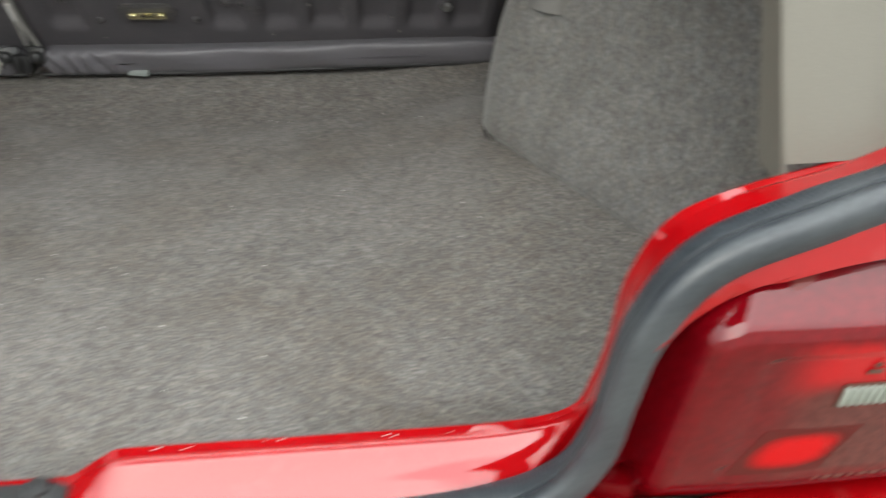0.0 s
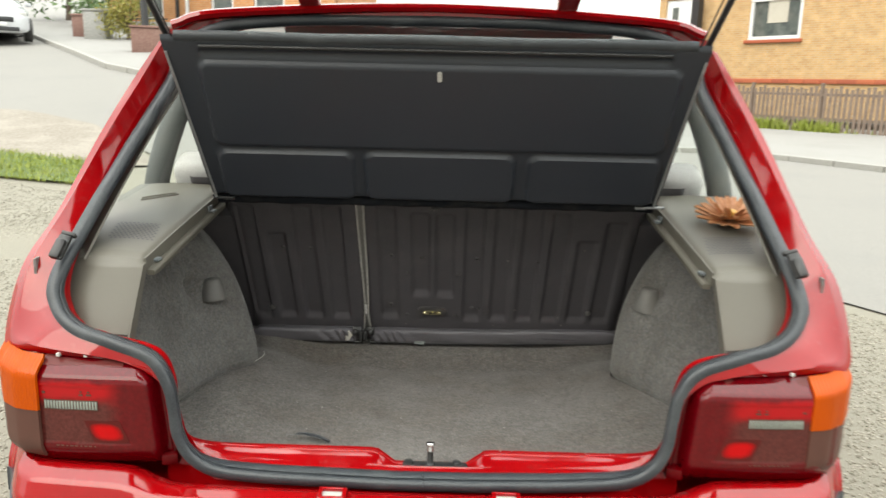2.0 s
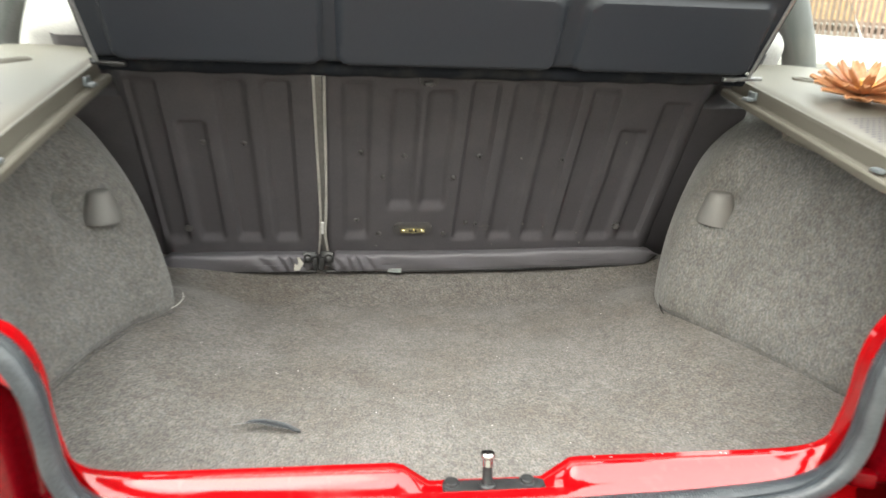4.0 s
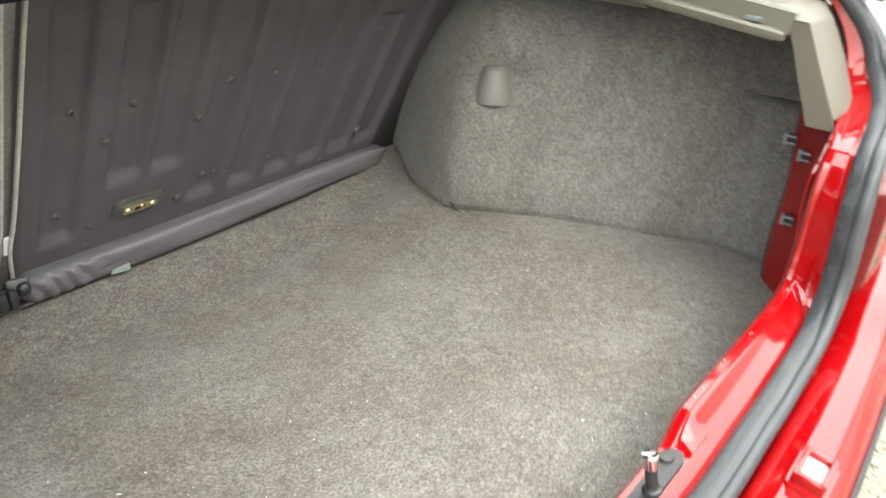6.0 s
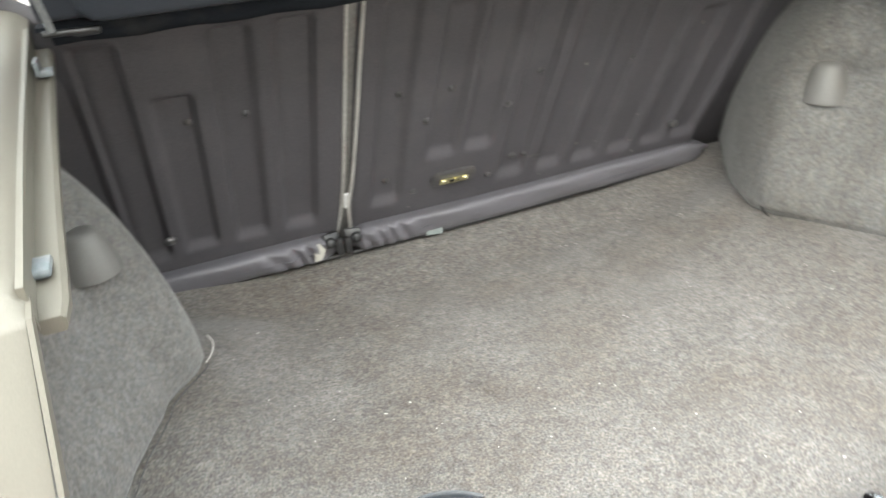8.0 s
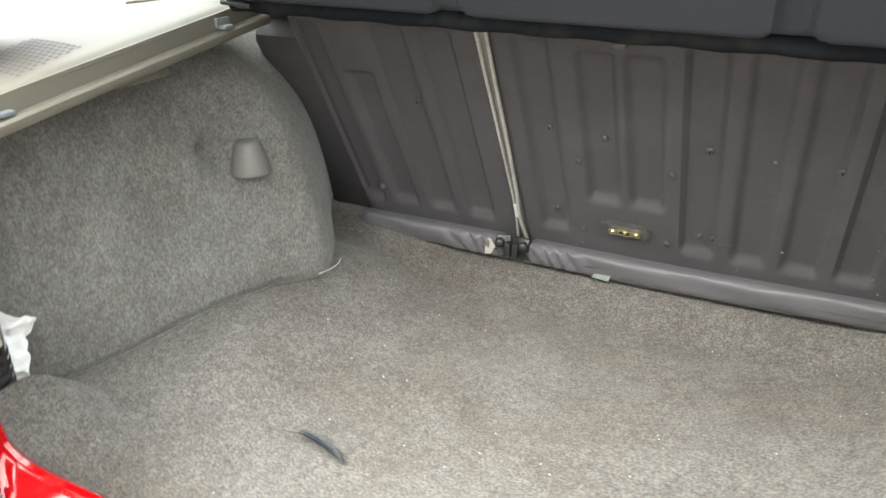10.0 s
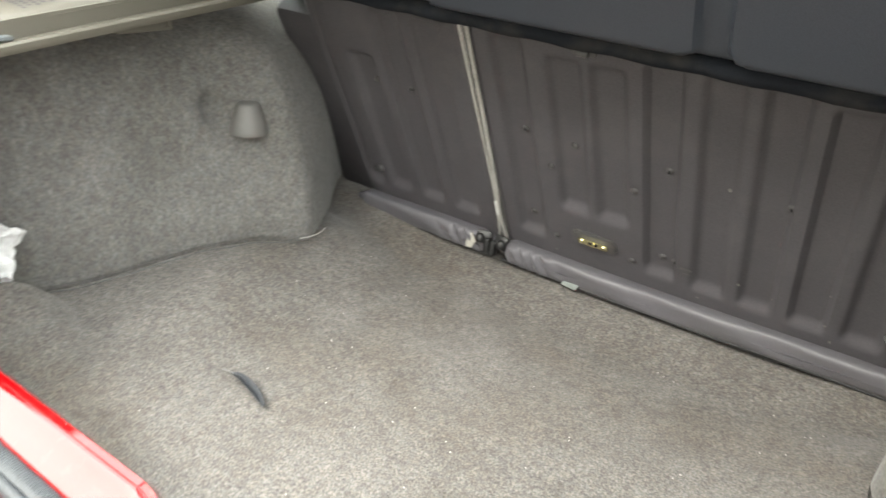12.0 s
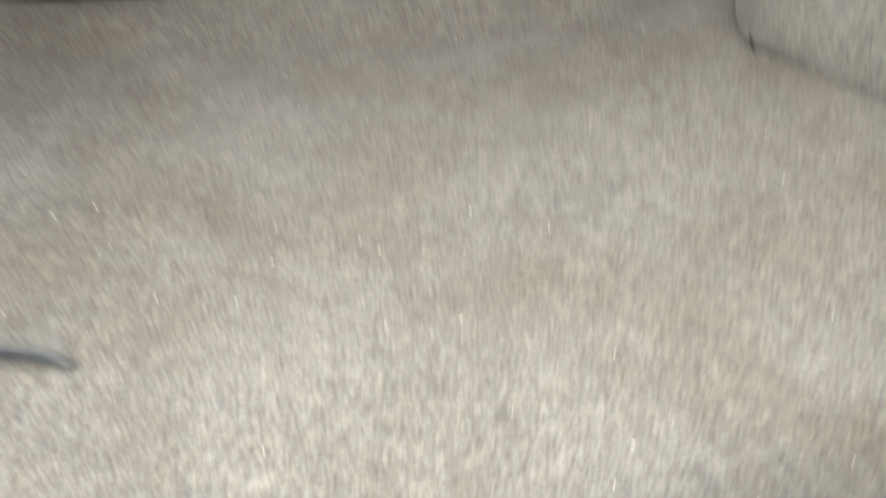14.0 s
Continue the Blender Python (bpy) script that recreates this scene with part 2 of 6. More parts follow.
def reflector_material():
    """A reflector under the lens, its glow painted as brighter red with blurred edges."""
    m, n, l, b = node_mat("painted_glow_reflector", 0.3, 0.0, 0.4)
    b.inputs["Coat Roughness"].default_value = 0.06
    b.inputs["Specular IOR Level"].default_value = 0.0
    v = coords(n, l)
    sp = n.new("ShaderNodeSeparateXYZ")
    l.new(v, sp.inputs[0])

    def calc(op, a, c):
        q = n.new("ShaderNodeMath")
        q.operation = op
        for i, w in enumerate((a, c)):
            if isinstance(w, (int, float)):
                q.inputs[i].default_value = w
            else:
                l.new(w, q.inputs[i])
        return q.outputs[0]
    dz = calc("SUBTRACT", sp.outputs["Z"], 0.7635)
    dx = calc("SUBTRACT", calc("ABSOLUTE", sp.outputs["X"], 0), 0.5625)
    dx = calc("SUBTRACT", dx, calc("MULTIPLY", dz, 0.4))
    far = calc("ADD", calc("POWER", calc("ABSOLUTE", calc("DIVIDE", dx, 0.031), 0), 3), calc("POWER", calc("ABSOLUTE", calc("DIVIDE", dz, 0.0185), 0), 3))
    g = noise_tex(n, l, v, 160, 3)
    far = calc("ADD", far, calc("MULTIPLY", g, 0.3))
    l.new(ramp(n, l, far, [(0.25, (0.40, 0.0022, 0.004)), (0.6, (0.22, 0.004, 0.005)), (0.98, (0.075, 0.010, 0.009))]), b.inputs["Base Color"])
    return m


GLOW_LENS = reflector_material()
RIB_LENS = lens_material("clear_ribbed_strip", (0.24, 0.26, 0.23), 0.25, 0.0, 0.0)
AMBER = lens_material("amber_lens", (0.40, 0.058, 0.0015), 0.14, 45, 0.0)
CLEAR_LENS = lens_material("clear_ribbed_lens", (0.42, 0.42, 0.4), 0.2, 70, 0.0)
HAZY_LENS = lens_material("hazy_pink_lens", (0.09, 0.042, 0.033), 0.35, 0.0, 0.0)


def glass_material():
    m, n, l, b = node_mat("window_glass", 0.02)
    b.inputs["Base Color"].default_value = (0.86, 0.9, 0.88, 1)
    b.inputs["Transmission Weight"].default_value = 1.0
    b.inputs["IOR"].default_value = 1.02
    return m


GLASS = glass_material()
HEADREST = two_scale("pale_grey_cloth", (0.336, 0.328, 0.32), (0.416, 0.408, 0.4), 350, 12, 0.9, relief=0.4, dist=0.0008)
FEATHER = two_scale("black_feather", (0.012, 0.014, 0.018), (0.03, 0.034, 0.042), 400, 60, 0.35, relief=0.3, vec_scale=(1, 6, 1))
COPPER = two_scale("orange_wood", (0.464, 0.2, 0.088), (0.592, 0.304, 0.152), 160, 25, 0.5, relief=0.35, dist=0.0008, dirt=0.4, dirt_colour=(0.24, 0.08, 0.032))
YELLOW = two_scale("yellow_wood", (0.6, 0.3, 0.04), (0.75, 0.42, 0.07), 200, 30, 0.5, relief=0.4)
CAN_BLACK = two_scale("black_enamel", (0.008, 0.008, 0.009), (0.014, 0.014, 0.016), 200, 18, 0.22, coat=0.5, relief=0.03, dirt=0.3, dirt_colour=(0.05, 0.05, 0.05))
CREAM = two_scale("cream_label", (0.33, 0.305, 0.24), (0.39, 0.365, 0.30), 150, 40, 0.45, relief=0.02)
WHITE_FILM = two_scale("white_film", (0.68, 0.68, 0.68), (0.8, 0.8, 0.8), 60, 14, 0.25, relief=0.2)
GREEN = two_scale("green_tape", (0.03, 0.32, 0.05), (0.05, 0.4, 0.07), 200, 30, 0.4, relief=0.02)
THREAD = two_scale("white_thread", (0.6, 0.58, 0.54), (0.7, 0.68, 0.64), 200, 30, 0.8, relief=0.1)

GRAVEL = two_scale("gravel_bed", (0.1218, 0.113, 0.08795), (0.2165, 0.2016, 0.1624), 230, 1.2, 0.9, relief=0.8, dist=0.005, dirt=0.4, dirt_colour=(0.1484, 0.1375, 0.1135))
ASPHALT = two_scale("pale_asphalt", (0.1275, 0.1219, 0.111), (0.1747, 0.1677, 0.1535), 120, 0.6, 0.85, relief=0.4, dist=0.004, dirt=0.4, dirt_colour=(0.1152, 0.1123, 0.1094))
PAVING = two_scale("pavement_concrete", (0.1635, 0.1585, 0.1486), (0.208, 0.2031, 0.1932), 60, 0.8, 0.85, relief=0.3, dist=0.003, dirt=0.5, dirt_colour=(0.1382, 0.1325, 0.121))
FLAGS = two_scale("brown_path_concrete", (0.1224, 0.1044, 0.0828), (0.1872, 0.1656, 0.1368), 30, 1.2, 0.85, relief=0.3, dist=0.004, dirt=0.7, dirt_colour=(0.2592, 0.2376, 0.2016))
KERB = two_scale("kerb_concrete", (0.1909, 0.1853, 0.1685), (0.2471, 0.2415, 0.2246), 70, 2.0, 0.85, relief=0.3, dist=0.003)
LAWN = two_scale("lawn_soil", (0.0432, 0.06732, 0.0144), (0.07776, 0.1102, 0.0252), 40, 3, 0.9, relief=0.5, dist=0.01)
GRASS = two_scale("grass_blades", (0.1292, 0.1749, 0.01652), (0.2369, 0.2623, 0.03305), 20, 2, 0.7, relief=0.0)
LEAF = two_scale("leaves", (0.035, 0.08, 0.02), (0.08, 0.14, 0.035), 5, 1.5, 0.6, relief=0.0)
LEAF_YELLOW = two_scale("yellow_leaves", (0.14, 0.15, 0.02), (0.24, 0.2, 0.035), 6, 2, 0.6, relief=0.0)
BARK = two_scale("bark", (0.05, 0.035, 0.025), (0.11, 0.08, 0.06), 20, 3, 0.9, relief=0.5, dist=0.01)
FENCE_WOOD = two_scale("weathered_wood", (0.108, 0.0756, 0.0576), (0.1872, 0.1404, 0.1116), 30, 4, 0.85, relief=0.4, dist=0.002, vec_scale=(1, 1, 0.15), dirt=0.5, dirt_colour=(0.0936, 0.072, 0.0576))
BROWN_WALL = two_scale("brown_render", (0.14, 0.075, 0.06), (0.19, 0.11, 0.09), 20, 2, 0.85, relief=0.2)
PALE_WALL = two_scale("pale_render", (0.56, 0.55, 0.52), (0.64, 0.63, 0.6), 20, 2, 0.85, relief=0.2, dirt_colour=(0.4, 0.39, 0.36))
GREY_WALL = two_scale("grey_render", (0.2, 0.2, 0.19), (0.27, 0.265, 0.25), 20, 2, 0.85, relief=0.2)
UPVC = two_scale("white_upvc", (0.5328, 0.5328, 0.5328), (0.576, 0.576, 0.576), 40, 2, 0.35, relief=0.02)
PANE = two_scale("dark_window_pane", (0.05, 0.06, 0.06), (0.1, 0.11, 0.1), 3, 1.0, 0.08, relief=0.0)
BLIND = two_scale("pale_blind", (0.36, 0.3312, 0.2736), (0.4176, 0.3888, 0.3312), 30, 2, 0.8, relief=0.1)
ROOF_TILE = two_scale("roof_tiles", (0.12, 0.06, 0.045), (0.2, 0.1, 0.07), 20, 1, 0.8, relief=0.3, dist=0.01)
WHITE_CAR = two_scale("white_car_paint", (0.3917, 0.4032, 0.4147), (0.4262, 0.4378, 0.4493), 30, 2, 0.25, coat=0.7, relief=0.0)
TYRE = two_scale("tyre", (0.015, 0.015, 0.015), (0.03, 0.03, 0.03), 60, 8, 0.8, relief=0.2)


def brick_material(name, c1, c2, c3):
    m, n, l, b = node_mat(name, 0.85)
    info = n.new("ShaderNodeObjectInfo")
    geo = n.new("ShaderNodeNewGeometry")
    add = n.new("ShaderNodeMath")
    add.operation = "ADD"
    l.new(info.outputs["Random"], add.inputs[0])
    l.new(geo.outputs["Random Per Island"], add.inputs[1])
    fr = n.new("ShaderNodeMath")
    fr.operation = "FRACT"
    l.new(add.outputs[0], fr.inputs[0])
    col = ramp(n, l, fr.outputs[0], [(0.0, c1), (0.5, c2), (1.0, c3)])
    v = coords(n, l)
    g = noise_tex(n, l, v, 60, 4)
    col = mix(n, l, col, ramp(n, l, g, [(0.3, (0.8,) * 3), (0.7, (1.15,) * 3)]), 1.0, "MULTIPLY")
    l.new(col, b.inputs["Base Color"])
    bump(n, l, b, g, 0.3, 0.003)
    return m


RED_BRICK = brick_material("red_brick", (0.3024, 0.072, 0.0324), (0.36, 0.1008, 0.0432), (0.2592, 0.0648, 0.0324))
PEBBLES = brick_material("pebbles", (0.105, 0.094, 0.07), (0.235, 0.217, 0.174), (0.33, 0.31, 0.26))


def course_material(name, c1, c2, mortar):
    """Brickwork in courses for walls too far off for single bricks."""
    m, n, l, b = node_mat(name, 0.85)
    v = coords(n, l, (1, 1, 1))
    sw = n.new("ShaderNodeSeparateXYZ")
    cb = n.new("ShaderNodeCombineXYZ")
    l.new(v, sw.inputs[0])
    ad = n.new("ShaderNodeMath")
    ad.operation = "ADD"
    l.new(sw.outputs["X"], ad.inputs[0])
    l.new(sw.outputs["Y"], ad.inputs[1])
    l.new(ad.outputs[0], cb.inputs["X"])
    l.new(sw.outputs["Z"], cb.inputs["Y"])
    t = n.new("ShaderNodeTexBrick")
    t.inputs["Color1"].default_value, t.inputs["Color2"].default_value, t.inputs["Mortar"].default_value = (*c1, 1), (*c2, 1), (*mortar, 1)
    t.inputs["Scale"].default_value = 1.0
    t.inputs["Mortar Size"].default_value = 0.008
    t.inputs["Brick Width"].default_value, t.inputs["Row Height"].default_value = 0.225, 0.075
    l.new(cb.outputs[0], t.inputs["Vector"])
    g = noise_tex(n, l, v, 3, 5)
    col = mix(n, l, t.outputs["Color"], ramp(n, l, g, [(0.3, (0.82,) * 3), (0.7, (1.12,) * 3)]), 1.0, "MULTIPLY")
    l.new(col, b.inputs["Base Color"])
    bump(n, l, b, t.outputs["Fac"], -0.4, 0.004)
    return m


BRICK_WALL = course_material("buff_brickwork", (0.3744, 0.216, 0.0864), (0.432, 0.2736, 0.1224), (0.36, 0.288, 0.1944))
ORANGE_WALL = course_material("orange_brickwork", (0.36, 0.144, 0.0504), (0.4176, 0.1944, 0.072), (0.36, 0.2592, 0.1584))


# ---- building helpers ----
def link_bm(name, bm, mat, smooth=True):
    me = bpy.data.meshes.new(name)
    bm.normal_update()
    bm.to_mesh(me)
    bm.free()
    me.materials.append(mat)
    if smooth:
        me.polygons.foreach_set("use_smooth", [True] * len(me.polygons))
        me.set_sharp_from_angle(angle=radians(40))
    return new(name, me)


def part(name, bm, mat, parent=None, label="", smooth=True):
    """One mesh, built in world places, under a thing or a part."""
    ob = link_bm(name, bm, mat, smooth)
    if parent is not None:
        ob.parent = parent
        ob.matrix_parent_inverse = parent.matrix_basis.inverted()
    if label:
        tagged(ob, label)
    return ob


def thing(name, base, label, category, group="", kind=""):
    """An empty at the base of a thing."""
    ob = new(name)
    ob.matrix_basis = Matrix.Translation(base)
    return tagged(ob, label, category, group, kind)


def box(bm, c, s, bevel=0.0, m=None, seg=2):
    r = bmesh.ops.create_cube(bm, size=1.0)
    vs = r["verts"]
    bmesh.ops.scale(bm, vec=s, verts=vs)
    if bevel:
        es = list({e for v in vs for e in v.link_edges})
        rb = bmesh.ops.bevel(bm, geom=es, offset=bevel, segments=seg, affect="EDGES", profile=0.5)
        vs = list({v for f in rb["faces"] for v in f.verts} | {v for v in vs if v.is_valid})
    t = Matrix.Translation(c) @ (m if m is not None else Matrix.Identity(4))
    bmesh.ops.transform(bm, matrix=t, verts=vs)
    return vs


def boxed(c, s, bevel=0.0, m=None):
    bm = bmesh.new()
    box(bm, c, s, bevel, m)
    return bm


def cyl(bm, a, b, r1, r2=None, seg=20, cap=True):
    a, b = Vector(a), Vector(b)
    r2 = r1 if r2 is None else r2
    r = bmesh.ops.create_cone(bm, cap_ends=cap, segments=seg, radius1=r1, radius2=r2, depth=(b - a).length)
    q = (b - a).to_track_quat("Z", "Y").to_matrix().to_4x4()
    bmesh.ops.transform(bm, matrix=Matrix.Translation((a + b) / 2) @ q, verts=r["verts"])
    return r["verts"]


def lathe(bm, prof, origin=(0, 0, 0), m=None, seg=28):
    """Rings of (radius, height) turned about z."""
    m = Matrix.Translation(origin) @ (m if m is not None else Matrix.Identity(4))
    rings = []
    for r, z in prof:
        rings.append([bm.verts.new(m @ Vector((max(r, 1e-5) * math.cos(2 * math.pi * i / seg), max(r, 1e-5) * math.sin(2 * math.pi * i / seg), z))) for i in range(seg)])
    for a, b in zip(rings, rings[1:]):
        for i in range(seg):
            bm.faces.new((a[i], a[(i + 1) % seg], b[(i + 1) % seg], b[i]))
    bm.faces.new(rings[0][::-1])
    bm.faces.new(rings[-1])


def shell(bm, thick):
    """Gives an open surface a back side and edges, thick behind it."""
    bm.normal_update()
    faces, rim = bm.faces[:], [e for e in bm.edges if e.is_boundary]
    back = {v: bm.verts.new(v.co - v.normal * thick) for v in bm.verts[:]}
    walls = [(e.link_loops[0].vert, e.link_loops[0].link_loop_next.vert) for e in rim]
    for f in faces:
        bm.faces.new([back[v] for v in reversed(f.verts)])
    for a, b in walls:
        bm.faces.new((b, a, back[a], back[b]))
    return bm


def sheet(fn, nu, nv, thick=0.0, closed=False):
    """A surface fn(u, v) for u, v in 0..1, made solid by thick along its normals."""
    bm = bmesh.new()
    g = [[bm.verts.new(fn(i / nu, j / nv)) for j in range(nv + 1)] for i in range(nu + (0 if closed else 1))]
    n = len(g)
    for i in range(n if closed else n - 1):
        for j in range(nv):
            bm.faces.new((g[i][j], g[(i + 1) % n][j], g[(i + 1) % n][j + 1], g[i][j + 1]))
    if thick:
        shell(bm, thick)
    return bm


def spline(pts, n):
    """n + 1 points of a smooth curve through pts."""
    p = [Vector(q) for q in pts]
    p = [2 * p[0] - p[1]] + p + [2 * p[-1] - p[-2]]
    out, k = [], len(p) - 3
    for i in range(n + 1):
        s = i / n * k
        j = min(int(s), k - 1)
        t = s - j
        a, b, c, d = p[j:j + 4]
        out.append(0.5 * (2 * b + (c - a) * t + (2 * a - 5 * b + 4 * c - d) * t * t + (3 * b - a - 3 * c + d) * t ** 3))
    return out


def tube(bm, pts, prof, up=Vector((0, 0, 1)), closed=False, scale=None):
    """A cross-section prof of (side, up) swept along pts."""
    rings, n = [], len(pts)
    for i, p in enumerate(pts):
        a = pts[i - 1] if (i or closed) else pts[0]
        b = pts[(i + 1) % n] if (i < n - 1 or closed) else pts[-1]
        t = (b - a).normalized()
        s = t.cross(up if abs(t.dot(up)) < 0.98 else Vector((0, 1, 0))).normalized()
        w = s.cross(t)
        k = 1 if scale is None else scale(i / (n - 1))
        rings.append([bm.verts.new(p + s * x * k + w * y * k) for x, y in prof])
    m = len(prof)
    for i in range(n if closed else n - 1):
        for j in range(m):
            bm.faces.new((rings[i][j], rings[i][(j + 1) % m], rings[(i + 1) % n][(j + 1) % m], rings[(i + 1) % n][j]))
    if not closed:
        bm.faces.new(rings[0][::-1])
        bm.faces.new(rings[-1])


def ring(r1, r2=None, n=10):
    r2 = r1 if r2 is None else r2
    return [(r1 * math.cos(2 * math.pi * i / n), r2 * math.sin(2 * math.pi * i / n)) for i in range(n)]


def smoothstep(a, b, x):
    t = min(1.0, max(0.0, (x - a) / (b - a)))
    return t * t * (3 - 2 * t)


def interp(x, xs, ys):
    return float(np.interp(x, xs, ys))


def prism(bm, outline, m, depth):
    """An outline of (x, y) drawn in the pose m and pushed depth along its z."""
    top = [bm.verts.new(m @ Vector((x, y, depth))) for x, y in outline]
    bot = [bm.verts.new(m @ Vector((x, y, 0))) for x, y in outline]
    bm.faces.new(top)
    bm.faces.new(bot[::-1])
    k = len(outline)
    for i in range(k):
        bm.faces.new((bot[i], bot[(i + 1) % k], top[(i + 1) % k], top[i]))


def rounded(w, h, r, n=4):
    out = []
    for cx, cy, a0 in ((w / 2 - r, h / 2 - r, 0), (-w / 2 + r, h / 2 - r, 90), (-w / 2 + r, -h / 2 + r, 180), (w / 2 - r, -h / 2 + r, 270)):
        for i in range(n + 1):
            a = radians(a0 + 90 * i / n)
            out.append((cx + r * math.cos(a), cy + r * math.sin(a)))
    return out


# ---- the car: shapes that several parts share ----
def floor_z(x, y):
    """The boot floor's carpet: a shallow dish, raised at the wheel arches and before the seat."""
    side = smoothstep(0.30, 0.52, abs(x)) * smoothstep(0.12, 0.5, y) * (1 - 0.62 * smoothstep(0.68, 0.84, y))
    z = 0.573 + (0.042 if x > 0 else 0.058) * side
    z += 0.040 * smoothstep(0.74, 0.87, y) + 0.012 * smoothstep(0.25, 0.6, abs(x))
    z += 0.0025 * noise.noise(Vector((x * 7, y * 7, 0.3))) + 0.0012 * noise.noise(Vector((x * 23, y * 23, 1.3)))
    return z


ARCH_Y = (0.0, 0.10, 0.19, 0.30, 0.42, 0.52, 0.57, 0.61, 0.66, 0.72, 0.81, 0.93, 1.02)
ARCH_R = (0.79, 0.785, 0.755, 0.675, 0.613, 0.563, 0.515, 0.488, 0.495, 0.525, 0.585, 0.66, 0.70)
ARCH_L = (0.78, 0.755, 0.70, 0.635, 0.62, 0.575, 0.51, 0.478, 0.49, 0.53, 0.60, 0.67, 0.71)


def arch_x(side, y, z):
    """How far from the middle the side carpet stands at (y, z)."""
    line = ARCH_R if side > 0 else ARCH_L
    base = sum(interp(y + d, ARCH_Y, line) * w for d, w in ((-0.03, 0.1), (-0.015, 0.2), (0, 0.4), (0.015, 0.2), (0.03, 0.1)))
    base -= 0.005 * math.exp(-((y - 0.61) / 0.035) ** 2)
    wall = min(0.765, 0.742 + 0.12 * max(0.0, y - 0.05))
    # the foot of the lining flares out over the floor
    if side < 0:
        flare = interp(y, (0.12, 0.24, 0.30, 0.35, 0.40, 0.45, 0.50, 0.55, 0.60, 0.64), (0, 0.010, 0.014, 0.029, 0.045, 0.053, 0.054, 0.031, 0.010, 0))
    else:
        flare = interp(y, (0.28, 0.35, 0.40, 0.45, 0.50, 0.55, 0.58, 0.62), (0, 0.009, 0.021, 0.029, 0.037, 0.030, 0.021, 0))
    base -= flare * (1 - 0.72 * smoothstep(0.655, 0.80, z))
    base = min(base, wall)
    t = min(1.0, max(0.0, (z - 0.60) / 0.44))
    return wall - (wall - base) * math.sqrt(max(0.0, 1 - t ** (2.45 if side > 0 else 2.1)))


def seat_y(z):
    return 0.815 - 0.55 * (z - 0.728)


SEAT_N = Vector((0, -1, -0.55)).normalized()   # out of the seat's back, towards the boot
SEAT_UP = Vector((0, -0.55, 1)).normalized()


def seat_pose(x, z, out=0.0):
    """A pose on the seat's back: x along the car's width, y up the back, z out of it."""
    r = Matrix((Vector((1, 0, 0)), SEAT_UP, SEAT_N)).transposed().to_4x4()
    p = Vector((x, seat_y(z), z)) + SEAT_N * out
    return Matrix.Translation(p) @ r


car = thing("hatchback_car", (0, 1.2, 0.1), "red hatchback car with its tailgate open, on the gravel", "car")

# ---- painted body ----
INNER = [(0.0, 0.0, 0.705), (0.13, 0.0, 0.706), (0.30, 0.0, 0.706), (0.40, 0.0, 0.708), (0.445, 0.0, 0.72), (0.457, 0.0, 0.75), (0.463, 0.0, 0.79),
         (0.466, 0.0, 0.84), (0.482, 0.0, 0.882), (0.515, 0.002, 0.902), (0.60, 0.018, 0.916), (0.662, 0.035, 0.945), (0.680, 0.068, 1.02), (0.657, 0.168, 1.14), (0.625, 0.304, 1.265), (0.595, 0.418, 1.37), (0.558, 0.50, 1.455), (0.48, 0.52, 1.495), (0.3, 0.54, 1.515), (0, 0.545, 1.52)]
SEAL = [(0.0, -0.068, 0.676), (0.13, -0.068, 0.677), (0.28, -0.066, 0.681), (0.375, -0.064, 0.69), (0.422, -0.062, 0.715), (0.443, -0.06, 0.755), (0.449, -0.058, 0.80),
        (0.458, -0.055, 0.85), (0.488, -0.049, 0.894), (0.555, -0.041, 0.918), (0.628, -0.026, 0.937), (0.675, 0.002, 0.970), (0.688, 0.038, 1.022), (0.662, 0.15, 1.135), (0.630, 0.289, 1.26), (0.601, 0.40, 1.362), (0.578, 0.475, 1.455), (0.50, 0.51, 1.505), (0.3, 0.53, 1.525), (0, 0.535, 1.53)]


def loop(half, n=228):
    """A closed loop of the rear opening from its right half."""
    right = spline(half, n)
    return right + [Vector((-p.x, p.y, p.z)) for p in right[-2:0:-1]]


inner_loop, seal_loop = loop(INNER), loop(SEAL)


def notch(p):
    """The dip of the sill round the catch."""
    d = min(1.0, max(0.0, (0.103 - abs(p.x - 0.016)) / 0.035)) if p.z < 0.75 else 0.0
    return Vector((p.x, p.y, p.z + (min(p.z, 0.679) - p.z) * d))


